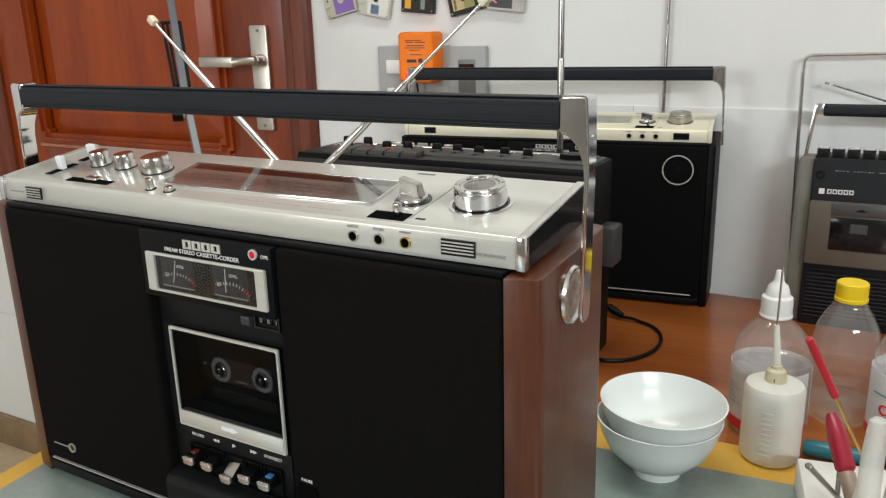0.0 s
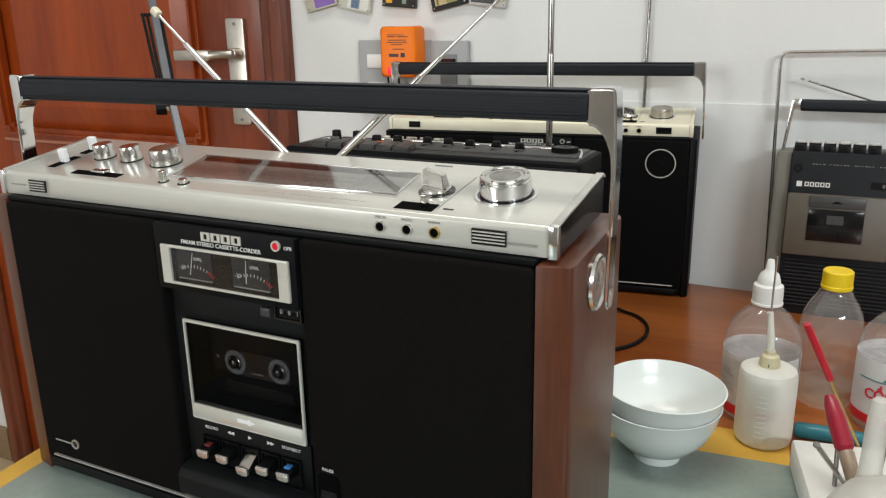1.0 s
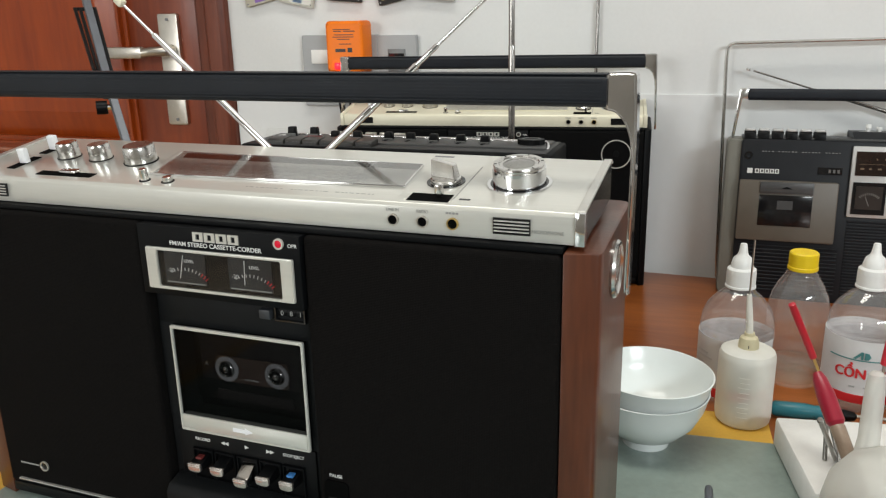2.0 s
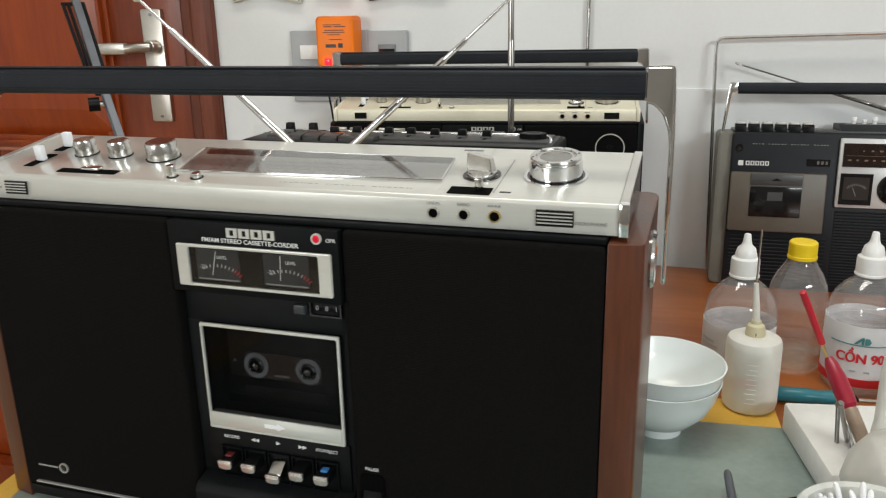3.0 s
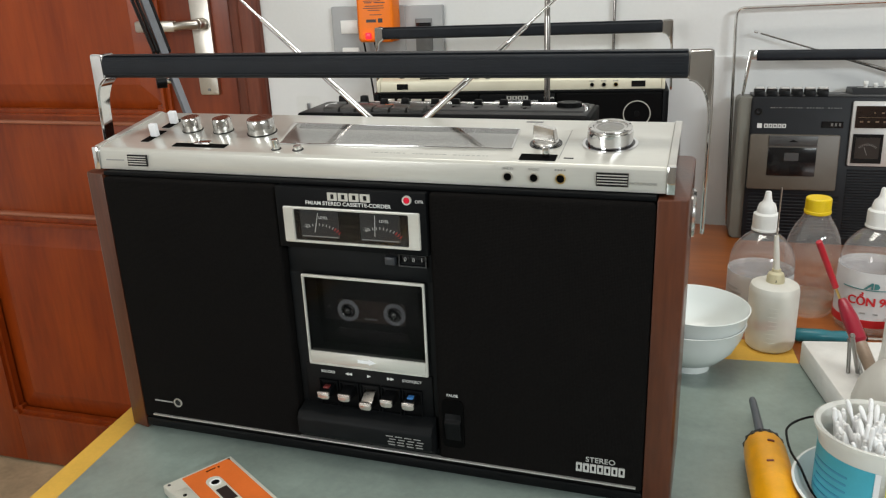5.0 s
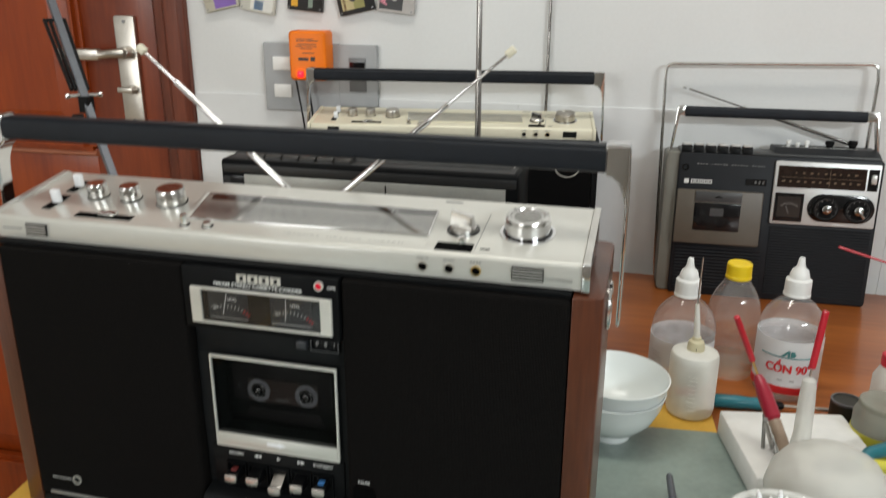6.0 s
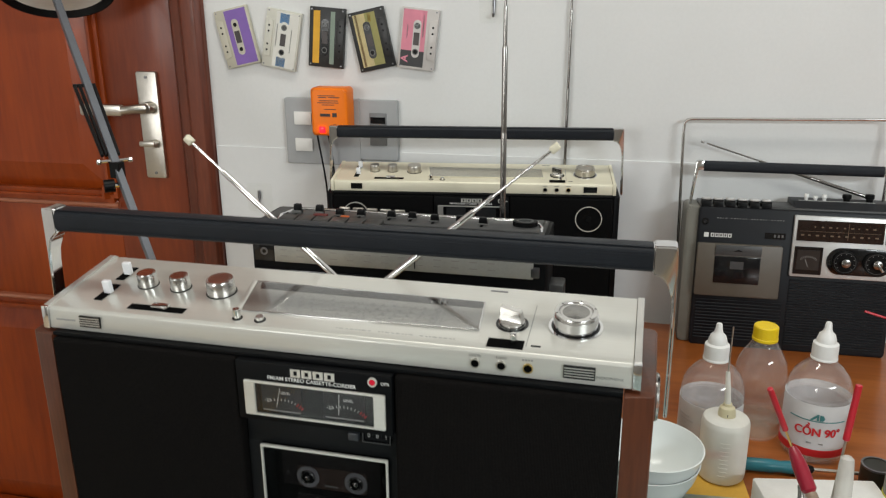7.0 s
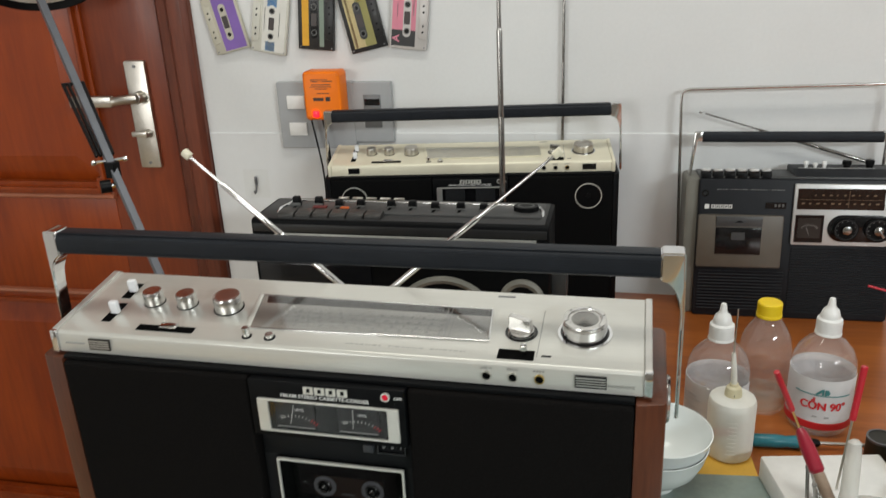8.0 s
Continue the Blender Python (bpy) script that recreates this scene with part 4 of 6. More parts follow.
def antenna(parent, base, tip, r0=0.0029, white=True, drawn=False, metal=None):
    """A telescopic rod of four stages with a cap."""
    a, c = Vector(base), Vector(tip)
    d = c - a
    stages = ((0.0, 0.3, 1.0), (0.29, 0.55, 0.92), (0.54, 0.66, 0.66), (0.65, 0.985, 0.42))
    if drawn:
        stages = ((0.0, 0.4, 1.0), (0.39, 0.775, 0.9), (0.77, 0.985, 0.42))
    rod = None
    for s0, s1, k in stages:
        p = part("antenna_stage", bm_tube([a + d * s0, a + d * (s1 - 0.006), a + d * s1], [r0 * k, r0 * k, r0 * k * 0.8], 12), metal or M_CHROME, rod or parent, "bright telescopic antenna" if rod is None else "")
        rod = rod or p
    q = d.to_track_quat("Z", "Y").to_matrix().to_4x4()
    cap = bm_box(-0.0032, 0.0032, -0.0032, 0.0032, -0.004, 0.0045, 0.0012) if white else bm_cyl(r0 * 0.7, 0.006, pose(0, 0, 0), 12, 0.0004)
    part("antenna_tip", cap, M_CREAM if white else M_CHROME, rod, m=Matrix.Translation(c) @ q)
    return rod


M_METER = mat("meter_face", (0.026, 0.027, 0.029), 0.35, vary=0.2)
M_PILOT = glow("lit_pilot", (0.45, 0.002, 0.02), 0.45)
M_CAPWHITE = mat("slider_white", (0.85, 0.86, 0.88), 0.35, vary=0.03)
M_DIALPRINT = mat("dial_print", (0.24, 0.24, 0.225), 0.5, vary=0.05)
M_CREAMDIAL = mat("cream_dial", (0.64, 0.6, 0.46), 0.4, vary=0.08)
M_GREYKEY = mat("grey_key", (0.03, 0.033, 0.038), 0.4, vary=0.1)
M_SMOKETAPE = mat("tape_shell_behind_smoke", (0.0055, 0.0055, 0.006), 0.6, spec=0.1, vary=0.2)
M_REDDARK = mat("tape_pack", (0.034, 0.022, 0.02), 0.35, vary=0.2)
M_TAPELABEL = mat("dark_tape_label", (0.02, 0.016, 0.017), 0.5, spec=0.1, vary=0.3)
M_TAPEBROWN = mat("brown_tape_window", (0.075, 0.046, 0.037), 0.35, vary=0.3, scale=60)
M_HUB = mat("grey_tape_hub", (0.35, 0.35, 0.37), 0.45, vary=0.15)
M_KEY = mat("tape_key_metal", (0.66, 0.6, 0.56), 0.25, 0.85, vary=0.1)
M_BLUE = mat("blue_key_mark", (0.05, 0.2, 0.5), 0.4, vary=0.08)
M_BRASS = mat("brass", (0.6, 0.42, 0.15), 0.3, 1.0, vary=0.15)


def thin_pane(name, tint, gloss, sheen=0.55, least=0.012, power=3.5):
    """Thin clear plate: see-through, with a sheen that grows at a slant."""
    m = bpy.data.materials.new(name)
    m.use_nodes = True
    n, l = m.node_tree.nodes, m.node_tree.links
    n.remove(n["Principled BSDF"])
    out = n["Material Output"]
    tr, gl, mix, lw, pw, ma = n.new("ShaderNodeBsdfTransparent"), n.new("ShaderNodeBsdfGlossy"), n.new("ShaderNodeMixShader"), n.new("ShaderNodeLayerWeight"), n.new("ShaderNodeMath"), n.new("ShaderNodeMath")
    tr.inputs[0].default_value = (*tint, 1)
    gl.inputs["Roughness"].default_value = gloss
    lw.inputs[0].default_value = 0.5
    pw.operation, ma.operation = "POWER", "MULTIPLY_ADD"
    pw.inputs[1].default_value = power
    ma.inputs[1].default_value, ma.inputs[2].default_value = sheen, least
    l.new(lw.outputs["Facing"], pw.inputs[0])
    l.new(pw.outputs[0], ma.inputs[0])
    l.new(ma.outputs[0], mix.inputs[0])
    l.new(tr.outputs[0], mix.inputs[1])
    l.new(gl.outputs[0], mix.inputs[2])
    l.new(mix.outputs[0], out.inputs[0])
    return m


M_PANE = thin_pane("thin_clear_pane", (0.9, 0.9, 0.9), 0.03)
M_DIALPANE = thin_pane("dial_pane", (0.88, 0.88, 0.88), 0.07, 0.75, 0.03, 2.2)
M_DARKPANE = thin_pane("smoked_pane", (0.5, 0.5, 0.5), 0.03, 0.06, 0.006)

cassette_radio("cassette_radio", pose(0.0, 0, TABLE), "large silver-topped black cassette radio with brown wood-grained sides and crossed antennas", M_ALU, True, "radios on the bench")
rear_radio = cassette_radio("cassette_radio", pose(-0.0216, 0.69, TABLE - 0.003, 0, 0, 8.2) @ Matrix.Diagonal((0.915, 0.915, 0.9, 1)), "black cassette radio with cream control panel standing against the wall", M_CREAM, False, "radios on the bench")
antenna(rear_radio, (0.166, 0.118, 0.28), (0.168, 0.12, 0.82), 0.0028, False, metal=M_ROD)


def flat_radio(m):
    """A low black cassette radio whose controls fill its flat top."""
    r = thing("cassette_radio", m, "black cassette recorder with piano keys and slider controls on its top", "radio", "radios on the bench")
    w, dp, h = 0.203, 0.126, 0.242
    part("case", bm_prism([(0.0, 0.0), (dp, 0.0), (dp, h), (0.004, h), (0.0, h - 0.004)], -w, w, "x", 0.003), M_SATIN, r)
    part("top_panel", bm_box(-w + 0.006, w - 0.006, 0.005, dp - 0.004, h - 0.001, h + 0.0011, 0.001), M_TOPPANEL, r)
    part("front_lip", bm_box(-w + 0.003, w - 0.003, -0.0012, 0.004, h - 0.0175, h - 0.0065, 0.0008), M_TOPPANEL, r)
    # front dial strip
    ds = part("dial_strip", bm_box(-w + 0.034, w - 0.016, -0.004, 0.004, h - 0.052, h - 0.019, 0.001), M_STRIP, r, "dull silver dial strip with a glass front")
    bars("small_print", [(-0.16 + i * 0.024, -0.15 + i * 0.024, z, z + 0.0011) for i in range(13) for z in (h - 0.0345, h - 0.0435)], M_STRIPPRINT, ds, -0.0042)
    part("pointer", bm_box(0.03, 0.0312, -0.0055, -0.004, h - 0.048, h - 0.022), M_BLACK, ds, smooth=False)
    # speakers
    for x, rr in ((0.064, 0.075), (0.168, 0.03)):
        sp = part("speaker_ring", bm_lathe([(rr - 0.011, 0), (rr - 0.01, 0.004), (rr - 0.005, 0.007), (rr, 0.004), (rr, 0), (rr - 0.011, 0)], 40), M_CREAMDULL, r, "dull cream speaker ring", m=along_y(x, 0.0005, 0.169 - rr))
        part("speaker_cone", bm_lathe([(0, 0.002), (rr * 0.3, 0.003), (rr * 0.36, 0.0006), (rr - 0.0105, 0.0025)], 36), M_BLACK, sp, m=along_y(x, 0.0, 0.169 - rr))
    td = part("tape_door", bm_box(-w + 0.006, -0.035, -0.006, 0.002, 0.05, h - 0.062, 0.002), M_GLOSSBLACK, r, "glossy black tape door")
    part("door_bar", bm_box(-0.15, -0.06, -0.0085, -0.0055, 0.145, 0.1525, 0.0008), M_STRIP, td, "silver bar")
    # deck
    deck = part("deck", bm_box(-w + 0.03, w - 0.012, 0.034, dp - 0.012, h - 0.001, h + 0.0035, 0.002), M_DECK, r, "dark grey control deck")
    for i in range(6):
        x = -w + 0.038 + i * 0.0245
        k = part("piano_key", bm_prism([(0.008, h - 0.0035), (0.008, h + 0.005), (0.0105, h + 0.007), (0.036, h + 0.0085), (0.038, h)], x, x + 0.0225, "x", 0.001), M_OLDKEY, r, "dark worn piano key")
        part("key_face", bm_box(x + 0.002, x + 0.0205, 0.0074, 0.0082, h - 0.002, h + 0.004), M_DECK, k, smooth=False)
    for i in range(5):
        x = -0.104 + i * 0.0205
        part("push_button", bm_box(x, x + 0.0155, dp - 0.018, dp - 0.013, h + 0.003, h + 0.0072, 0.001), M_STEEL, r, "bright push button")
    for x, y, c in ((-0.155, 0.07, 1), (-0.122, 0.07, 1), (-0.092, 0.07, 0), (-0.062, 0.075, 0), (-0.018, 0.075, 0), (0.012, 0.075, 0), (0.045, 0.068, 0), (0.08, 0.07, 0), (0.112, 0.066, 0)):
        kn = part("slider_knob", bm_prism([(-0.006, 0.0), (0.006, 0.0), (0.0048, 0.009 + 0.004 * c), (-0.0048, 0.009 + 0.004 * c)], -0.005, 0.005, "y", 0.001), M_BLACK, r, "black slider knob", m=pose(x, y, h + 0.0035))
        part("knob_plate", bm_box(x - 0.0072, x + 0.0072, y - 0.008, y - 0.0052, h + 0.0034, h + 0.0052 + 0.003 * c, 0.0006), M_GREYBUTTON, kn)
        part("slider_slot", bm_box(x - 0.002, x + 0.002, y - 0.022, y + 0.02, h + 0.0034, h + 0.0041), M_GLOSSBLACK, r, smooth=False)
    part("level_button", bm_box(-0.0865, -0.0745, 0.051, 0.0575, h + 0.0035, h + 0.0065, 0.001), M_ORANGEBTN, r, "orange record button")
    part("level_button", bm_box(-0.127, -0.107, 0.05, 0.062, h + 0.0035, h + 0.0065, 0.001), M_KEYRED, r, "dull red record button")
    kd = part("tuning_dial", bm_gear(0.0165, 0.0005, 0.006, 48, pose(0.168, 0.072, h + 0.0035)), M_BLACK, r, "flat black tuning wheel")
    part("dial_ring", bm_ring(0.009, 0.0115, 0.0006, pose(0.168, 0.072, h + 0.0095), 36), M_GREYBUTTON, kd)
    # folded chrome handle
    path = [(-w + 0.028, 0.03, h - 0.004), (-w + 0.03, 0.045, h + 0.004), (-w + 0.036, 0.092, h + 0.003), (-w + 0.05, 0.099, h + 0.003), (w - 0.045, 0.099, h + 0.003), (w - 0.02, 0.092, h + 0.0035), (w - 0.012, 0.06, h + 0.004), (w - 0.011, 0.04, h - 0.004)]
    part("carry_handle", bm_tube(path, 0.0023, 10), M_CHROME, r, "folded chrome handle")
    part("handle_mount", bm_box(-w - 0.004, -w + 0.006, 0.03, 0.075, h - 0.04, h - 0.012, 0.002), M_BLACK, r)
    part("side_block", bm_box(w - 0.002, w + 0.0195, 0.062, 0.108, 0.119, 0.167, 0.003), M_DECK, r, "dark grey block on its side")
    part("socket_plate", bm_box(-w + 0.004, -w + 0.034, -0.0035, 0.002, h - 0.052, h - 0.022, 0.001), M_GLOSSBLACK, r)
    part("jack", bm_ring(0.003, 0.0055, 0.001, along_y(-w + 0.019, -0.0035, h - 0.038), 24), M_DARKSTEEL, r)
    part("side_lever", bm_box(w - 0.02, w - 0.008, -0.004, 0.002, h - 0.05, h - 0.036, 0.001), M_DARKSTEEL, r)
    part("antenna_mount", bm_box(0.118, 0.138, dp - 0.004, dp + 0.038, h - 0.045, h - 0.012, 0.002), M_BLACK, r)
    antenna(r, (0.128, 0.152, h - 0.02), (0.127, 0.152, 0.68), 0.0042, False, metal=M_ROD)
    return r


M_TOPPANEL = mat("worn_black_top", (0.016, 0.016, 0.0165), 0.42, vary=0.3, scale=40, fine=700)
M_DECK = mat("dark_grey_deck", (0.042, 0.042, 0.042), 0.42, vary=0.2, scale=40, fine=700)
M_GREYBUTTON = mat("grey_buttons", (0.11, 0.11, 0.105), 0.45, vary=0.12)
M_OLDKEY = mat("old_key", (0.033, 0.031, 0.029), 0.42, vary=0.5, scale=90)
M_ORANGEBTN = mat("orange_button", (0.6, 0.12, 0.02), 0.4, vary=0.1)
M_CREAMDULL = mat("dull_cream_plastic", (0.2, 0.192, 0.165), 0.5, vary=0.2)
M_STRIPPRINT = mat("faded_print", (0.3, 0.29, 0.27), 0.4, 0.3, vary=0.1)
M_STRIP = mat("dull_silver_strip", (0.4, 0.4, 0.37), 0.35, 0.45, vary=0.15, scale=25, fine=400)
flat_radio(pose(-0.072, 0.438, TABLE, 0, 0, 1) @ Matrix.Diagonal((1, 0.76, 1, 1)))


def upright_radio(m):
    """An upright radio recorder: tape door at one side, dial and slatted speaker at the other."""
    r = thing("radio_recorder", m, "dark grey upright radio recorder with beige tape door and white-framed dial", "radio", "radios on the bench")
    w, h, dp = 0.152, 0.224, 0.082
    part("case", bm_prism([(p[0] - 0.003, p[1] + h / 2) for p in rounded(2 * w + 0.004, h - 0.002, 0.008)], 0.008, dp, "y", 0.003), M_KHAKI, r, "khaki-grey rear case")
    part("front_case", bm_prism([(p[0] + 0.007, p[1] + h / 2) for p in rounded(2 * w - 0.014, h, 0.006)], 0.0, 0.0125, "y", 0.002), M_SLATE, r)
    # tape side
    td = part("tape_door", bm_prism([(p[0] - 0.074, p[1] + 0.126) for p in rounded(0.126, 0.084, 0.003)], -0.006, 0.001, "y", 0.001), M_TAUPE, r, "beige-brown tape door")
    part("door_window", bm_box(-0.11, -0.042, -0.0072, -0.0055, 0.1055, 0.1485, 0.0008), M_GLOSSBLACK, td, "dark window")
    part("window_label", bm_box(-0.0865, -0.0665, -0.0078, -0.0069, 0.129, 0.141), M_LATCH, td, smooth=False)
    part("door_latch", bm_box(-0.11, -0.042, -0.009, -0.005, 0.151, 0.1665, 0.001), M_LATCH, td)
    part("latch_mark", bm_prism([(-0.083, 0.1575), (-0.069, 0.1575), (-0.076, 0.161)], -0.0097, -0.0088, "y"), M_BLACK, td, smooth=False)
    bb = bmesh.new()
    for i in range(5):
        join_into(bb, bm_frame(-0.118 + i * 0.0064, -0.1128 + i * 0.0064, 0.1775, 0.1835, 0.0012, -0.0008, 0.0004, 0, 0.0014))
    bm_box(-0.128, -0.1212, -0.0008, 0.0004, 0.177, 0.184, bm=bb)
    part("maker_mark", bb, M_PRINT, r, "plain white blocks", smooth=False)
    bars("title_print", [(-0.111 + i * 0.0042, -0.1082 + i * 0.0042 - 0.0006 * (i % 3), 0.2072, 0.2081) for i in range(24) if i % 7 != 4], M_GREYPRINT, r, -0.0004)
    part("jack", bm_ring(0.0025, 0.0055, 0.001, along_y(-0.128, 0.0, 0.2015), 24), M_GLOSSBLACK, r)
    cnt = part("tape_counter", bm_box(-0.0385, -0.0085, -0.001, 0.001, 0.1785, 0.188), M_GLOSSBLACK, r, smooth=False)
    bars("digit", [(-0.0255 + i * 0.0055, -0.0225 + i * 0.0055, 0.181, 0.1855) for i in range(3)], M_GREYBUTTON, cnt, -0.0012)
    for i in range(13):
        part("slat", bm_box(-0.132, -0.004, -0.002, 0.001, 0.012 + i * 0.0052, 0.0142 + i * 0.0052, 0.0005, 1), M_SLATE, r)
    for i in range(26):
        part("slat", bm_box(0.004, 0.146, -0.0022, 0.001, 0.01 + i * 0.0042, 0.0122 + i * 0.0042, 0.0005, 1), M_SLATE, r)
    # dial plate
    x0, x1 = 0.0015, 0.1475
    dpl = part("dial_plate", bm_prism([(p[0] + (x0 + x1) / 2, p[1] + 0.1705) for p in rounded(x1 - x0, 0.095, 0.002)], -0.005, 0.001, "y", 0.0008), M_SILVERWHITE, r, "silver-white dial surround")
    sc = part("tuning_scale", bm_box(0.006, 0.128, -0.0062, -0.0045, 0.1795, 0.2115), M_SCALE, dpl, "smoked amber tuning scale", smooth=False)
    bars("scale_print", [(0.03 + i * 0.0102, 0.0318 + i * 0.0102 + 0.0012 * (i % 3), 0.2005, 0.2026) for i in range(9)] + [(0.012 + i * 0.0104, 0.0165 + i * 0.0104 - 0.0014 * (i % 2), 0.1875, 0.1898) for i in range(11)], M_AMBERPRINT, sc, -0.0063)
    bars("scale_line", [(0.01, 0.124, 0.1945, 0.1949), (0.078, 0.0785, 0.183, 0.209)], M_AMBERPRINT, sc, -0.0063)
    sw = part("band_switch", bm_box(0.131, 0.1445, -0.0062, -0.0045, 0.1795, 0.2115), M_GLOSSBLACK, dpl, smooth=False)
    part("switch_cap", bm_box(0.134, 0.1415, -0.011, -0.006, 0.19, 0.204, 0.0015), M_ALUDIM, sw)
    mt = part("level_meter", bm_box(0.0055, 0.046, -0.0062, -0.0045, 0.1275, 0.1705), M_GLOSSBLACK, dpl, smooth=False)
    part("meter_face", bm_box(0.0095, 0.042, -0.0068, -0.006, 0.1345, 0.1655), M_METERBROWN, mt, smooth=False)
    bb = bmesh.new()
    for i in range(11):
        a = radians(138 - i * 9.6)
        join_into(bb, bm_box(-0.0003, 0.0003, -0.0003, 0.0002, 0.0, 0.003), pose(0.0262 + 0.0135 * math.cos(a), -0.0069, 0.1415 + 0.0125 * math.sin(a), 0, 90 - math.degrees(a), 0))
    part("scale_mark", bb, M_GREYPRINT, mt, smooth=False)
    part("needle", bm_box(-0.0003, 0.0003, -0.0003, 0.0002, 0.0, 0.0125), M_GREYPRINT, mt, m=pose(0.0262, -0.007, 0.1395, 0, -22, 0), smooth=False)
    bed = part("knob_bed", bm_prism([(p[0] + 0.0985, p[1] + 0.1505) for p in rounded(0.093, 0.042, 0.0208, 8)], -0.0068, -0.004, "y", 0.0006), M_GLOSSBLACK, dpl)
    for x in (0.0765, 0.1205):
        kn = part("knob", bm_gear(0.0178, 0.0005, 0.007, 44, along_y(x, -0.0068, 0.1505)), M_BLACK, dpl, "black knob with silver centre")
        part("dial_ring", bm_ring(0.0149, 0.0155, 0.0006, along_y(x, -0.0138, 0.1505), 36), M_LATCH, kn)
        part("knob_cap", bm_lathe([(0.0075, 0), (0.0073, 0.0035), (0.0066, 0.0062), (0.006, 0.0066), (0, 0.0068)], 32), M_SPUN, kn, "spun silver cap", m=along_y(x, -0.0138, 0.1505))
        if x > 0.1:
            part("knob_grip", bm_box(-0.0022, 0.0022, -0.0125, 0.004, 0.004, 0.0085, 0.001), M_SPUN, kn, "silver pointer bar", m=along_y(x, -0.0138, 0.1505) @ pose(0, 0, 0, 0, 0, 38))
        bb = bmesh.new()
        for i in range(9):
            join_into(bb, bm_box(-0.0003, 0.0003, 0.0122, 0.0138, 0.0, 0.0003), along_y(x, -0.0139, 0.1505) @ pose(0, 0, 0, 0, 0, -135 + i * 33))
        part("knob_mark", bb, M_GREYPRINT, kn, smooth=False)
    # top controls
    part("top_plate", bm_box(-0.137, 0.148, 0.004, 0.07, h - 0.001, h + 0.003, 0.0015), M_DECK, r)
    for i in range(6):
        x = -0.1362 + i * 0.0177
        k = part("piano_key", bm_prism([(0.003, h - 0.002), (0.004, h + 0.0085), (0.007, h + 0.011), (0.02, h + 0.011), (0.022, h + 0.002)], x + 0.001, x + 0.016, "x", 0.0012), M_BLACK, r, "chrome-topped piano key")
        b = bm_prism([(p[0] + x + 0.0086, p[1] + 0.0105) for p in rounded(0.0142, 0.0098, 0.0035, 4)], h + 0.0106, h + 0.0142, "z", 0.0012)
        part("key_top", b, M_SILVERWHITE, k, "silver-white key cap")
    part("control_deck", bm_prism([(0.004, h - 0.001), (0.008, h + 0.003), (0.03, h + 0.0115), (0.071, h + 0.0115), (0.073, h - 0.001)], 0.003, 0.149, "x", 0.001), M_SLATE, r, "raised deck with knobs")
    for x, rr, hh, mt_ in ((0.0245, 0.0036, 0.0095, M_WHITE), (0.038, 0.0036, 0.0065, M_WHITE), (0.051, 0.0036, 0.0095, M_WHITE), (0.083, 0.0066, 0.011, M_BLACK), (0.1155, 0.0066, 0.0125, M_BLACK)):
        part("top_knob", bm_lathe([(rr * 0.7, 0), (rr * 0.75, hh * 0.35), (rr, hh * 0.45), (rr, hh * 0.9), (rr * 0.85, hh), (0, hh)], 24), mt_, r, m=pose(x, 0.043, h + 0.0114))
    part("key_strip", bm_box(0.012, 0.122, 0.034, 0.037, h + 0.0113, h + 0.0119), M_ALUDIM, r, smooth=False)
    # handle
    hz = 0.284
    part("handle_grip", bm_prism([(p[0] + 0.035, p[1] + hz) for p in rounded(0.016, 0.016, 0.005)], -0.133, 0.127, "x"), M_RUBBER, r, "black grip")
    for s, xi in ((-1, -0.133), (1, 0.127)):
        xo = 0.1445 if s > 0 else -0.1455
        pts = [(xi, hz - 0.0065), (xi, hz + 0.0085), (xo - s * 0.002, hz + 0.0085), (xo, hz + 0.006), (xo + s * 0.0075, h - 0.012), (xo + s * 0.004, h - 0.012), (xo - s * 0.0045, hz - 0.006)]
        part("handle_arm", bm_prism(pts, 0.029, 0.041, "y", 0.0012), M_WORN, r, "worn metal handle arm")
    antenna(r, (0.122, 0.0705, h + 0.015), (-0.132, 0.066, 0.318), 0.003, False, metal=M_ROD)
    return r


M_SLATE = mat("slate_black_plastic", (0.0098, 0.011, 0.0138), 0.45, spec=0.25, vary=0.25, scale=40, fine=1100, bump=0.06)
M_KHAKI = mat("khaki_grey_case", (0.165, 0.16, 0.135), 0.5, vary=0.12, scale=40, fine=800, bump=0.05)
M_SILVERWHITE = mat("silver_white", (0.6, 0.6, 0.59), 0.35, 0.3, vary=0.05)
M_LATCH = mat("dark_grey_latch", (0.06, 0.06, 0.061), 0.4, vary=0.15)
M_TAUPE = mat("taupe_door", (0.105, 0.088, 0.068), 0.42, vary=0.08, scale=60, fine=800)
M_SCALE = mat("amber_scale", (0.022, 0.013, 0.01), 0.15, vary=0.3)
M_AMBERPRINT = mat("amber_print", (0.17, 0.115, 0.07), 0.5, vary=0.3)
M_METERBROWN = mat("brown_meter", (0.026, 0.02, 0.017), 0.3, vary=0.3)
upright = upright_radio(pose(0.4705, 0.728, TABLE, -5.0, 0, 2.0))

# tall wire loop that stands behind the upright radio
loop = [(0.31, 0.80, 0.78), (0.3015, 0.812, 1.075), (0.3022, 0.813, 1.0915), (0.3055, 0.8135, 1.0965), (0.312, 0.814, 1.0985), (0.597, 0.822, 1.1042), (0.6035, 0.822, 1.1025), (0.6075, 0.821, 1.0975), (0.609, 0.82, 1.08), (0.607, 0.808, 0.78)]
wire = part("wire_loop", bm_tube([(0.312, 0.796, TABLE + 0.003)] + loop + [(0.604, 0.802, TABLE + 0.003)], 0.0026, 10), M_WORN)
tagged(wire, "tall thin chromed wire loop standing behind the radio", "wire stand")


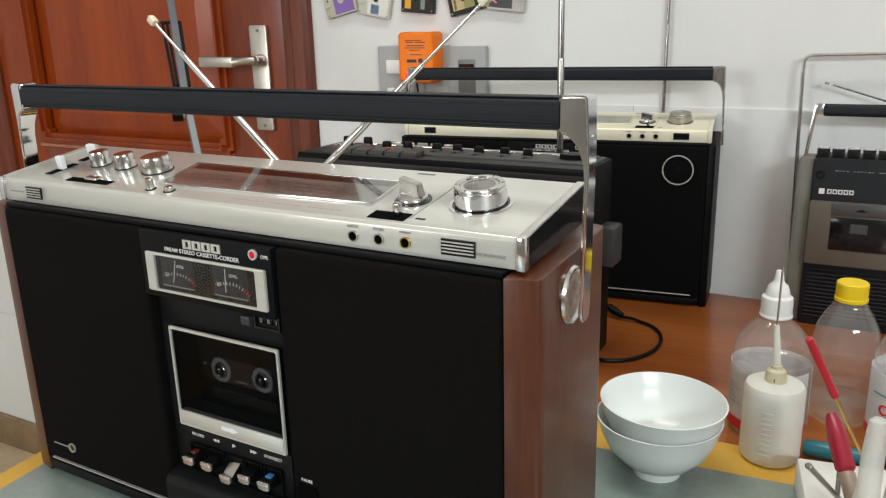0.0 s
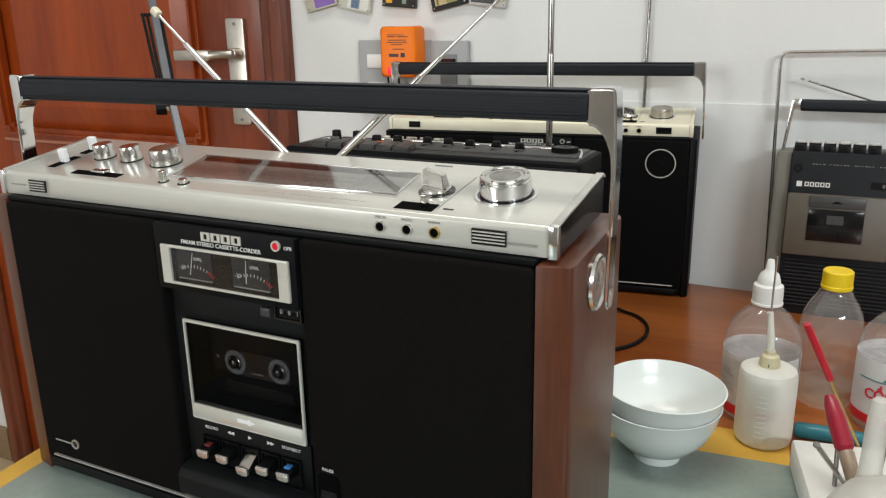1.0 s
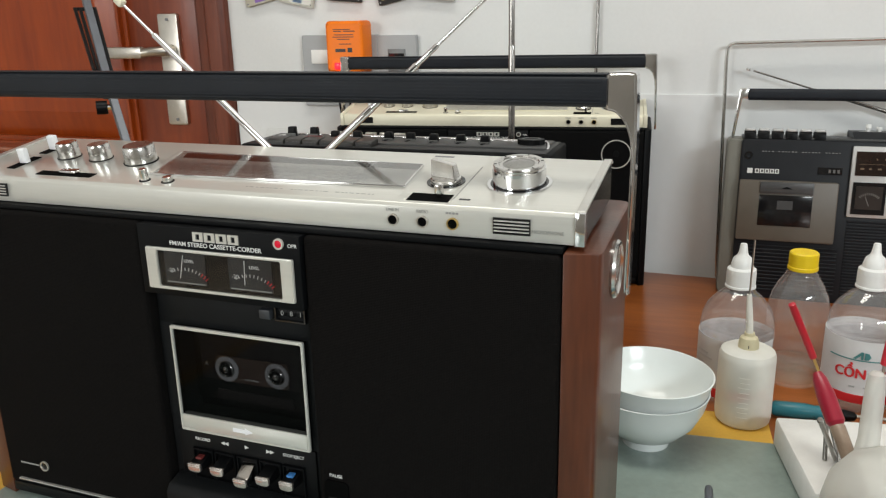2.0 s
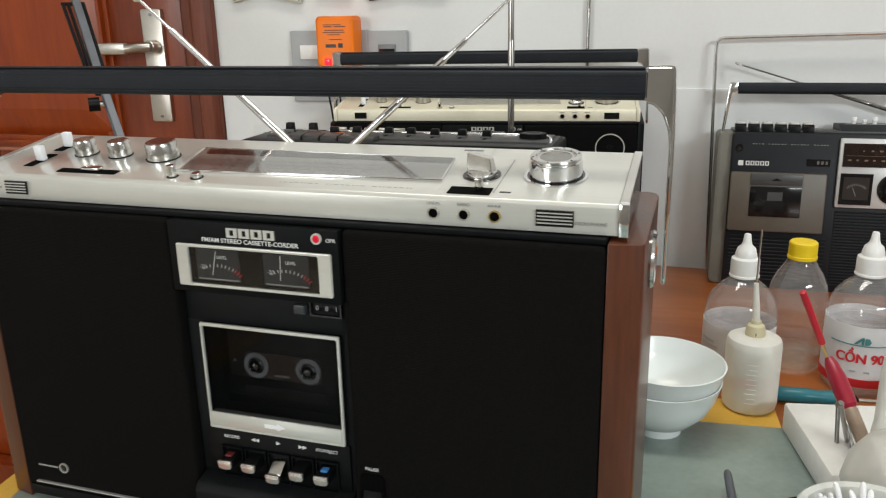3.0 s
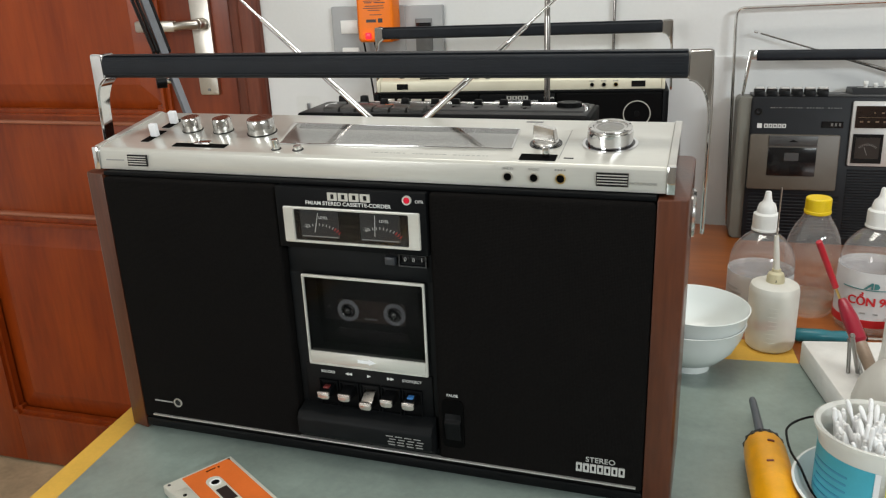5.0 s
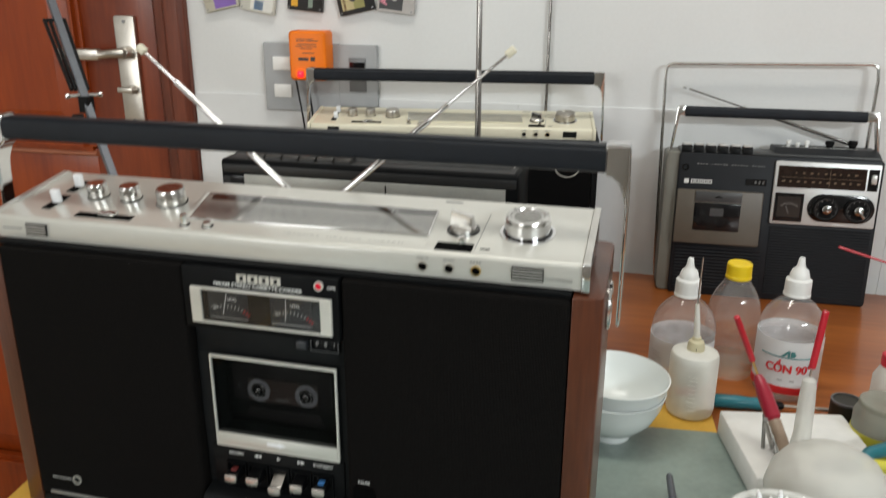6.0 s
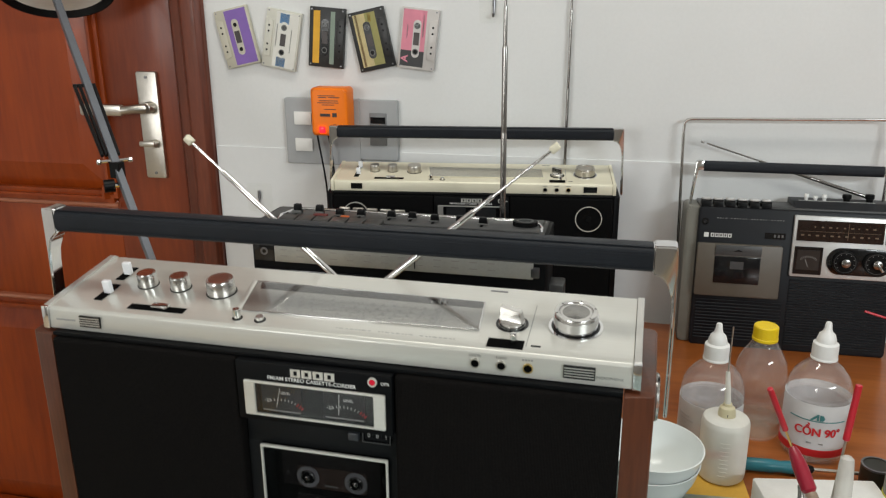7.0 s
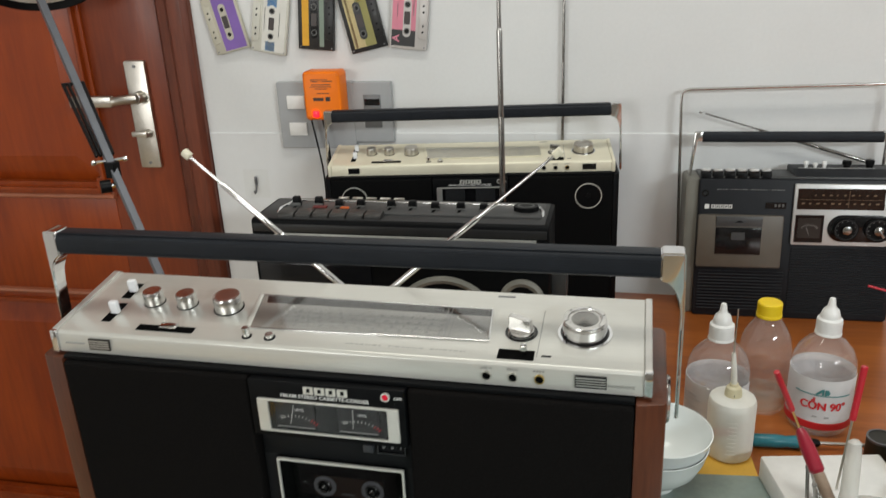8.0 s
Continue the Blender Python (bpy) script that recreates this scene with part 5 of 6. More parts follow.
# ---- cassettes ----
def cassette(name, m, label, shell, marks, ink=None, group="", hubs=None):
    """A compact cassette lying with its long side along x, face towards +z. marks: (material, x0, x1, y0, y1) label fields."""
    t = thing(name, m, label, "cassette", group)
    part("shell", bm_box(-0.0502, 0.0502, -0.0319, 0.0319, 0, 0.0088, 0.0012), shell, t)
    part("head_ridge", bm_prism([(-0.034, -0.0316), (0.034, -0.0316), (0.0305, -0.0175), (-0.0305, -0.0175)], 0.008, 0.0103, "z", 0.0006), shell, t)
    for mt_, x0, x1, y0, y1 in marks:
        part("paper_label", bm_box(x0, x1, y0, y1, 0.0087, 0.0091, 0.0), mt_, t, smooth=False)
    part("window", bm_prism([(p[0], p[1] + 0.003) for p in rounded(0.062, 0.0135, 0.0067, 6)], 0.0088, 0.0093, "z"), ink or shell, t, smooth=False)
    part("tape_window", bm_box(-0.0105, 0.0105, -0.002, 0.008, 0.0092, 0.0096), M_REDDARK, t, smooth=False)
    for x in (-0.02125, 0.02125):
        hb = part("tape_hub", bm_ring(0.0036, 0.0052, 0.0006, pose(x, 0.003, 0.0092), 20), hubs or M_WHITE, t)
        part("hub_hole", bm_cyl(0.0037, 0.0004, pose(x, 0.003, 0.0092), 16), M_GLOSSBLACK, hb)
    for x, y in ((-0.046, 0.028), (0.046, 0.028), (-0.046, -0.028), (0.046, -0.028)):
        part("screw", bm_cyl(0.0014, 0.0004, pose(x, y, 0.0087), 10), M_DARKSTEEL, t)
    for x in (-0.021, -0.011, 0.011, 0.021):
        part("guide_hole", bm_cyl(0.0018, 0.0003, pose(x, -0.0245, 0.0102), 12), M_BLACK, t)
    return t


M_BEIGE = mat("beige_shell", (0.52, 0.49, 0.4), 0.45, vary=0.1)
M_PURPLE = mat("purple_label", (0.22, 0.12, 0.42), 0.6, vary=0.1)
M_PALE = mat("pale_shell", (0.6, 0.59, 0.52), 0.4, vary=0.08)
M_SKY = mat("sky_label", (0.14, 0.32, 0.6), 0.6, vary=0.1)
M_LABELWHITE = mat("white_label", (0.72, 0.71, 0.66), 0.65, vary=0.06)
M_AMBER = mat("yellow_label", (0.72, 0.38, 0.03), 0.6, vary=0.1)
M_SAGE = mat("sage_label", (0.22, 0.28, 0.23), 0.6, vary=0.1)
M_STRAW = mat("straw_label", (0.52, 0.43, 0.22), 0.6, vary=0.2)
M_OLIVE = mat("olive_label", (0.3, 0.28, 0.1), 0.6, vary=0.15)
M_PINK = mat("pink_label", (0.68, 0.24, 0.32), 0.6, vary=0.1)
M_CLEARISH = mat("frosted_shell", (0.55, 0.52, 0.5), 0.3, vary=0.1)
M_ORANGE = mat("orange_label", (0.72, 0.15, 0.02), 0.55, vary=0.1)
M_RUST = mat("rust_stripe", (0.3, 0.14, 0.08), 0.6, vary=0.3, scale=300)
M_GREYDARK = mat("dark_slate_label", (0.03, 0.035, 0.045), 0.4, vary=0.2)
M_BLACKSHELL = mat("black_shell", (0.018, 0.018, 0.019), 0.4, vary=0.2)


def wall_tape(x, z, lean, *rest, flip=1, hubs=None):
    """A cassette stuck upright on the back wall at world x, z."""
    m = BACK @ pose(x + 0.39, -0.0005, z, 90, 0, 0) @ pose(0, 0, 0, 0, 0, 90 * flip + lean)
    return cassette("cassette", m, *rest, group="cassettes on the wall", hubs=hubs)


wall_tape(-0.471, 1.2205, 12, "beige cassette with a purple label stuck on the wall", M_BEIGE, [(M_PURPLE, -0.047, 0.047, -0.013, 0.0285)], M_BEIGE, flip=-1, hubs=M_BEIGE)
wall_tape(-0.387, 1.2165, -11, "pale cassette with white and blue label stuck on the wall", M_PALE, [(M_LABELWHITE, -0.047, 0.047, -0.013, 0.0285), (M_SKY, -0.045, -0.028, -0.006, 0.011), (M_SKY, 0.03, 0.046, -0.006, 0.011), (M_GREYPRINT, -0.02, 0.02, 0.0165, 0.018), (M_GREYPRINT, -0.026, 0.012, -0.0105, -0.009)], M_LABELWHITE, flip=-1, hubs=M_GREYBUTTON)
wall_tape(-0.303, 1.2205, -5, "black cassette with yellow and sage stripes stuck on the wall", M_BLACKSHELL, [(M_AMBER, -0.044, 0.044, 0.0125, 0.0245), (M_SAGE, -0.044, 0.044, -0.0145, -0.0065), (M_GREYDARK, -0.03, 0.03, 0.0, 0.0062)], M_GLOSSBLACK, flip=1, hubs=M_GREYBUTTON)
wall_tape(-0.222, 1.2175, 12, "black cassette with straw and olive label stuck on the wall", M_BLACKSHELL, [(M_STRAW, -0.043, 0.045, 0.0035, 0.0245), (M_RUST, -0.0425, 0.0445, 0.0175, 0.0215), (M_OLIVE, -0.043, 0.045, -0.0155, 0.0034), (M_AMBER, 0.03, 0.044, -0.007, -0.001)], M_BLACKSHELL, flip=1, hubs=M_GREYBUTTON)
pink_tape = wall_tape(-0.140, 1.2190, -6.5, "frosted cassette with a pink and black label stuck on the wall", M_CLEARISH, [(M_PINK, -0.02, 0.047, -0.012, 0.0285), (M_BLACKSHELL, -0.046, -0.02, -0.012, 0.0285), (M_GREYPRINT, 0.0, 0.022, 0.019, 0.0205), (M_GREYPRINT, 0.004, 0.04, -0.0085, -0.0065)], M_CLEARISH, flip=1, hubs=M_GREYBUTTON)
text("lettering", "A", 0.017, M_PINK, pink_tape, pose(-0.034, 0.0205, 0.0093), bold=0.0004)
cassette("cassette", pose(-0.0966, -0.0815, MT, 0, 0, -31), "white cassette with an orange label lying on the mat", M_PALE, [(M_ORANGE, -0.047, 0.047, -0.016, 0.0285), (M_BLACKSHELL, -0.0425, -0.041, 0.004, 0.013), (M_BLACKSHELL, -0.0425, -0.0395, 0.015, 0.0165)], M_PALE)


# ---- on the wall ----
def wall_at(x, z, y=0.0):
    return BACK @ pose(x + 0.39, y, z)


M_GREYDIM = mat("grey_socket_face", (0.16, 0.165, 0.17), 0.4, vary=0.08)
M_LAMPGREY = mat("grey_lamp_arm", (0.13, 0.14, 0.16), 0.4, 0.4, vary=0.1)
M_GREYPLATE = mat("grey_switch_plate", (0.36, 0.37, 0.38), 0.4, vary=0.06)
M_ORANGECASE = mat("orange_adapter", (0.88, 0.19, 0.003), 0.4, spec=0.28, vary=0.06)
M_LED = glow("red_led", (1.0, 0.006, 0.013), 4.5)
sw = thing("switch_plate", wall_at(-0.3175, 1.058), "grey wall plate with two white switches and a socket", "switch")
part("plate", bm_prism(rounded(0.14, 0.118, 0.003), -0.013, 0, "y", 0.0015), M_GREYPLATE, sw)
for z in (0.0235, -0.024):
    rk = part("rocker", bm_box(-0.052, -0.019, -0.0165, -0.012, z - 0.0115, z + 0.0115, 0.0012), M_WHITE, sw, "white rocker switch")
sk = thing("socket_plate", wall_at(-0.2135, 1.0625), "grey wall plate with a dark socket", "socket")
part("plate", bm_prism(rounded(0.0695, 0.106, 0.003), -0.012, 0, "y", 0.0015), M_GREYPLATE, sk)
fc = part("socket_face", bm_box(-0.0155, 0.0155, -0.0138, -0.011, -0.026, 0.031, 0.001), M_GREYDIM, sk)
part("socket_hole", bm_box(-0.0135, 0.0135, -0.0142, -0.0135, 0.013, 0.024), M_GLOSSBLACK, fc, smooth=False)
ad = thing("power_adapter", wall_at(-0.289, 1.0985), "orange plug-in power adapter with a red light", "adapter")
part("body", bm_prism([(p[0], p[1]) for p in rounded(0.066, 0.082, 0.007)], -0.052, -0.0125, "y", 0.004, seg=3), M_ORANGECASE, ad)
bars("small_print", [(-0.017, 0.017, 0.019, 0.0202), (-0.02, 0.018, 0.0155, 0.0166), (-0.012, 0.01, 0.012, 0.013), (-0.018, -0.004, 0.0245, 0.0258), (0.0, 0.02, 0.0245, 0.0258), (-0.019, 0.012, 0.0275, 0.0285), (-0.009, 0.013, 0.0045, 0.0056), (-0.016, 0.002, -0.0075, -0.0025)], M_REDDARK, ad, -0.0521)
bars("mark_square", [(0.006, 0.014, -0.008, -0.001)], M_BLACKSHELL, ad, -0.0521)
part("indicator", bm_box(-0.0185, -0.0075, -0.0555, -0.051, -0.0355, -0.0245, 0.002), M_LED, ad, "lit red indicator")
for dx, sway in ((-0.006, 0.0), (0.004, 0.012)):
    pts = []
    for i in range(15):
        k = i / 14
        pts.append((-0.02 + dx + 0.012 * math.sin(5 * k + dx * 90) - 0.006 * k + sway * k, -0.03 - 0.004 * math.sin(4 * k), -0.041 - 0.305 * k))
    part("cord", bm_tube(pts, 0.0017, 8), M_BLACK, ad, "thin black cord")


def hook(m):
    h = thing("wall_hook", m, "clear adhesive pad with a small metal hook", "hook", "hooks on the wall")
    pad = part("pad", bm_prism(rounded(0.05, 0.055, 0.006), -0.0012, 0, "y", 0.0004), M_PAD, h, "clear plastic pad")
    part("hook_wire", bm_tube([(0, -0.002, 0.012), (0, -0.003, -0.004), (0.0, -0.006, -0.014), (0, -0.011, -0.016), (0, -0.014, -0.011)], 0.0019, 8), M_DARKSTEEL, h)
    part("hook_base", bm_box(-0.0028, 0.0028, -0.0035, -0.001, -0.002, 0.014, 0.0008), M_DARKSTEEL, h)
    return h


M_PAD = thin_pane("pale_clear_pad", (0.99, 0.99, 0.985), 0.3, 0.03, 0.004)
hook(wall_at(-0.452, 0.929, -0.0046))
hook(wall_at(-0.012, 1.272, -0.0004))


# ---- jointed lamp clamped to the bench ----
def rod_between(a, c, w, t):
    """A square bar from a to c."""
    a, c = Vector(a), Vector(c)
    d = c - a
    b = bm_box(-w / 2, w / 2, -t / 2, t / 2, 0, d.length, 0.0008, 1)
    bmesh.ops.transform(b, matrix=Matrix.Translation(a) @ d.to_track_quat("Z", "Y").to_matrix().to_4x4(), verts=b.verts[:])
    return b


lamp = thing("clamp_lamp", pose(-0.3, 0.313, TABLE), "grey jointed work lamp with springs clamped to the bench edge", "lamp")
LB = Vector((-0.3, 0.313, TABLE))
base, elbow, head = Vector((-0.302, 0.316, 0.79)) - LB, Vector((-0.475, 0.436, 1.06)) - LB, Vector((-0.705, 0.63, 1.335)) - LB
b = bm_box(-0.034, 0.02, -0.02, 0.02, 0.0012, 0.008, 0.001)
bm_box(-0.034, -0.0235, -0.02, 0.02, -0.075, 0.003, 0.001, bm=b)
bm_box(-0.034, 0.01, -0.02, 0.02, -0.08, -0.072, 0.001, bm=b)
bm_cyl(0.006, 0.036, pose(-0.006, 0, -0.0722), bm=b)
part("clamp", b, M_BLACK, lamp)
part("pivot", bm_tube([(0, 0, 0.007), base], 0.007, 14), M_DARKSTEEL, lamp)
part("lower_arm", rod_between(base, elbow, 0.0098, 0.0098), M_LAMPGREY, lamp, "grey square tube arm")
part("upper_arm", rod_between(elbow, head, 0.0108, 0.0108), M_LAMPGREY, lamp, "grey square tube arm")
dn = (head - elbow).normalized()
sd = Vector((0.75, 0.66, 0)).normalized()
for o0, o1, w in ((-0.0082, -0.0108, 0.0042), (-0.0132, -0.0175, 0.0042), (0.0078, 0.0085, 0.0046)):
    part("spring_bar", rod_between(elbow + dn * 0.022 + sd * o0, elbow + dn * 0.155 + sd * o1, w, 0.006), M_BLACK, lamp, "black spring rod")
part("spring_end", rod_between(elbow + dn * 0.155 - sd * 0.02, elbow + dn * 0.155 + sd * 0.011, 0.005, 0.005), M_BLACK, lamp)
q = elbow + dn * 0.012
bolt = part("joint_bolt", bm_tube([q - sd * 0.021, q + sd * 0.021], 0.0026, 10), M_CHROME, lamp)
for k in (-1, 1):
    part("bolt_head", bm_tube([q + sd * (k * 0.0175), q + sd * (k * 0.0195), q + sd * (k * 0.0225), q + sd * (k * 0.024)], [0.0028, 0.0044, 0.0044, 0.0026], 12), M_CHROME, bolt)
part("joint_block", rod_between(elbow - Vector((0, 0, 0.014)), elbow + Vector((0, 0, 0.008)), 0.015, 0.015), M_BLACK, lamp)
part("joint_knob", bm_tube([elbow - sd * 0.02 - Vector((0, 0, 0.025)), elbow - sd * 0.006 - Vector((0, 0, 0.025))], 0.0092, 16), M_BLACK, lamp)
part("knob_screw", bm_tube([elbow - sd * 0.006 - Vector((0, 0, 0.025)), elbow + sd * 0.002 - Vector((0, 0, 0.025))], 0.004, 10), M_CHROME, lamp)
hd = Vector((-0.715, 0.66, 1.3)) - LB
tilt = Matrix.Translation(hd) @ Vector((-0.275, 0.415, 0.866)).to_track_quat("Z", "Y").to_matrix().to_4x4()
part("neck", bm_tube([head, head + Vector((-0.005, 0.02, 0.03)), hd + Vector((-0.02, 0.03, 0.075))], 0.008, 12), M_BLACK, lamp)
sh = part("shade", bm_lathe([(0.02, 0.09), (0.03, 0.088), (0.045, 0.06), (0.085, 0.012), (0.092, 0.0), (0.09, 0.0), (0.082, 0.012), (0.042, 0.058), (0.028, 0.084), (0.02, 0.085), (0.02, 0.09)], 40), M_BLACK, lamp, "black round shade", m=tilt)
part("head_bracket", bm_box(-0.035, 0.048, 0.0, 0.03, -0.012, 0.075, 0.003), M_BLACK, lamp, "black bracket", m=Matrix.Translation(hd + Vector((0.012, -0.018, 0.002))))
part("diffuser", bm_lathe([(0, 0.008), (0.08, 0.008), (0.083, 0.011), (0, 0.0112)], 40), M_WHITE, sh, "white diffuser ring", m=tilt)


# ---- bowls and bottles ----
def bowl(m, label):
    t = thing("bowl", m, label, "bowl", "stacked bowls")
    prof = [(0.0, 0.006), (0.02, 0.006), (0.0215, 0.0), (0.0245, 0.0), (0.0242, 0.0075), (0.036, 0.0135), (0.0505, 0.0275), (0.0588, 0.043), (0.0628, 0.0575), (0.0636, 0.0588), (0.0622, 0.0592), (0.0608, 0.0575), (0.0568, 0.0438), (0.0485, 0.0295), (0.034, 0.0165), (0.015, 0.0105), (0.0, 0.0098)]
    part("body", bm_lathe([(a * 0.873, c * 0.955) for a, c in prof], 64), M_CHINA, t)
    return t


M_CHINA = mat("white_porcelain", (0.78, 0.815, 0.80), 0.25, vary=0.025, scale=12, coat=0.12)
bowl(pose(0.268, 0.266, MT), "plain white porcelain bowl holding another bowl")
bowl(pose(0.2695, 0.267, MT + 0.0165, 1.2, 0.8, 40), "plain white porcelain bowl set inside another")


def plastic(name, colour, milky, least=0.012):
    """Bottle plastic: see-through with sheen, and more or less milky."""
    m = thin_pane(name, colour, 0.06, least=least)
    n, l = m.node_tree.nodes, m.node_tree.links
    df, mix = n.new("ShaderNodeBsdfDiffuse"), n.new("ShaderNodeMixShader")
    df.inputs[0].default_value = (*colour, 1)
    mix.inputs[0].default_value = milky
    noise_ = n.new("ShaderNodeTexNoise")
    noise_.inputs["Scale"].default_value = 3
    mr = n.new("ShaderNodeMapRange")
    mr.inputs[3].default_value, mr.inputs[4].default_value = milky * 0.88, min(1, milky * 1.12)
    l.new(noise_.outputs[0], mr.inputs[0])
    l.new(mr.outputs[0], mix.inputs[0])
    first = [x for x in n if x.bl_idname == "ShaderNodeMixShader" and x != mix][0]
    l.new(first.outputs[0], mix.inputs[1])
    l.new(df.outputs[0], mix.inputs[2])
    l.new(mix.outputs[0], n["Material Output"].inputs[0])
    return m


M_PET = plastic("clear_bottle_plastic", (0.97, 0.97, 0.97), 0.08, 0.085)
# the blown plastic is a little wavy, which breaks up its highlights
pn, pl = M_PET.node_tree.nodes, M_PET.node_tree.links
wavy, ridge = pn.new("ShaderNodeTexNoise"), pn.new("ShaderNodeBump")
wavy.inputs["Scale"].default_value, wavy.inputs["Detail"].default_value = 70, 2
ridge.inputs["Strength"].default_value, ridge.inputs["Distance"].default_value = 0.8, 0.003
pl.new(wavy.outputs[0], ridge.inputs["Height"])
for node in pn:
    if node.bl_idname == "ShaderNodeBsdfGlossy":
        pl.new(ridge.outputs[0], node.inputs["Normal"])
M_FILM = plastic("white_label_film", (0.93, 0.93, 0.93), 0.48)
M_THINFILM = plastic("clear_label_film", (0.93, 0.93, 0.93), 0.38)
M_MILKY = plastic("milky_squeeze_plastic", (0.95, 0.94, 0.88), 0.68)
M_LABEL = mat("bottle_label", (0.74, 0.74, 0.75), 0.4, vary=0.04)
M_CAPYELLOW = mat("yellow_cap", (0.85, 0.6, 0.01), 0.4, vary=0.06)
M_WATER = plastic("bottle_liquid", (0.95, 0.95, 0.96), 0.05)


def label_band(r, z0, z1, a0, a1, seg=40):
    """Part of a cylinder's skin, for a wrapped label; angles in degrees, -90 faces -y."""
    b = bmesh.new()
    rows = []
    for i in range(seg + 1):
        a = radians(a0 + (a1 - a0) * i / seg)
        rows.append([b.verts.new((rr * math.cos(a), rr * math.sin(a), z)) for rr, z in ((r, z0), (r, z1), (r + 0.0004, z1), (r + 0.0004, z0))])
    for p, q in zip(rows, rows[1:]):
        for k in range(4):
            b.faces.new((p[k], q[k], q[(k + 1) % 4], p[(k + 1) % 4]))
    b.faces.new(rows[0])
    b.faces.new(rows[-1][::-1])
    bmesh.ops.recalc_face_normals(b, faces=b.faces[:])
    return b


def wrap(ob, r):
    """Bends flat lettering in the xz plane (facing -y) round a cylinder of radius r."""
    for v in ob.data.vertices:
        a, rr = v.co.x / r, r - v.co.y
        v.co.x, v.co.y = rr * math.sin(a), -rr * math.cos(a)
    return ob


def dropper_bottle(m, r, h, label, printed):
    """A round clear bottle with a white screw cap and cone nozzle. h: height of the shoulder's foot."""
    t = thing("bottle", m, label, "bottle", "bottles on the bench")
    rn = 0.0125
    ht = h + 0.036
    prof = [(0, 0.004), (r * 0.6, 0.003), (r * 0.88, 0.0), (r * 0.97, 0.004), (r, 0.012), (r, h * 0.36), (r * 0.985, h * 0.37), (r * 0.985, h * 0.385), (r, h * 0.395), (r, h * 0.82), (r * 0.955, h * 0.835), (r, h * 0.86), (r, h * 0.92), (r * 0.95, h * 0.945), (r * 0.995, h * 0.975), (r * 0.965, h + 0.006), (r * 0.86, h + 0.016), (r * 0.62, h + 0.027), (r * 0.42, h + 0.033), (rn, ht), (rn, ht + 0.006)]
    body = part("body", bm_lathe(prof, 48), M_PET, t, "clear plastic body")
    body.visible_shadow = False
    lv = h * 0.8
    liq = part("liquid", bm_lathe([(0, 0.005), (r * 0.9, 0.004), (r * 0.96, 0.012), (r * 0.96, lv), (0, lv)], 40), M_WATER, t, "clear liquid")
    liq.visible_shadow = False
    cap = part("cap", bm_gear(0.0146, 0.0002, 0.0145, 50, pose(0, 0, ht + 0.002)), M_WHITE, t, "white screw cap")
    part("cap_flange", bm_lathe([(0.0146, 0), (0.0153, 0.0004), (0.0153, 0.0022), (0.0146, 0.003)], 40), M_WHITE, cap, m=pose(0, 0, ht + 0.0008))
    part("nozzle", bm_lathe([(0.0146, -0.0022), (0.0142, 0.002), (0.0112, 0.004), (0.0108, 0.0075), (0.009, 0.0135), (0.0056, 0.0165), (0.0044, 0.02), (0.0034, 0.0275), (0.0028, 0.0285), (0, 0.0288)], 32), M_WHITE, cap, m=pose(0, 0, ht + 0.0185))
    if printed:
        lb = part("label", label_band(r + 0.0006, h * 0.13, h * 0.9, -352, -8, 64), M_FILM, t, "white paper label")
        part("label_stripe", label_band(r + 0.0012, h * 0.135, h * 0.24, -352, -8, 64), M_REDPRINT, lb, "red stripe")
        tx = text("lettering", "CỒN 90°", 0.0142, M_REDPRINT, lb, front(0.0015, -0.0012, h * 0.5), bold=0.0, wide=0.92)
        b = bmesh.new()
        for dx, dz in ((-0.0005, 0.0), (0.0005, 0.0), (0.0, 0.0003), (0.0, -0.0003)):
            n0 = len(b.verts)
            b.from_mesh(tx.data)
            b.verts.ensure_lookup_table()
            for v in b.verts[n0:]:
                v.co.x, v.co.y, v.co.z = v.co.x + dx, v.co.y + 0.2 * dx + 0.1 * dz, v.co.z + dz
        b.to_mesh(tx.data)
        b.free()
        wrap(tx, r + 0.0006)
        b = bm_box(-0.032, 0.032, -0.0016, -0.0008, h * 0.665, h * 0.675)
        bmesh.ops.subdivide_edges(b, edges=[e for e in b.edges if abs(e.verts[0].co.x - e.verts[1].co.x) > 0.01], cuts=10)
        wrap(part("small_print", b, M_GREENPRINT, lb, smooth=False), r + 0.0006)
        b = bm_prism([(-0.0085, h * 0.685), (-0.0012, h * 0.775), (0.0008, h * 0.775), (0.0008, h * 0.685), (-0.0012, h * 0.685), (-0.0014, h * 0.735), (-0.0055, h * 0.685)], -0.0016, -0.0008, "y")
        bm_prism([(0.0018, h * 0.685), (0.0018, h * 0.77), (0.0055, h * 0.765), (0.0075, h * 0.725), (0.0055, h * 0.69)], -0.0016, -0.0008, "y", bm=b)
        wrap(part("maker_mark", b, M_GREENPRINT, lb, "plain green shape", smooth=False), r + 0.0006)
        wrap(bars("small_print", [(-0.009, 0.009, h * 0.325, h * 0.345)], M_GREYPRINT, lb, -0.001), r + 0.0006)
    else:
        lb = part("label", label_band(r + 0.0006, h * 0.1, h * 0.86, -350, -20), M_THINFILM, t, "white paper label")
        part("label_stripe", label_band(r + 0.0012, h * 0.1, h * 0.22, -350, -20), M_REDPRINT, lb, "red stripe")
        bb = bmesh.new()
        for i in range(5):
            join_into(bb, label_band(r + 0.0012, h * (0.4 + i * 0.06), h * (0.415 + i * 0.06), -165, -125 - 8 * (i % 3), 12))
        part("small_print", bb, M_GREYPRINT, lb, smooth=False)
    return t


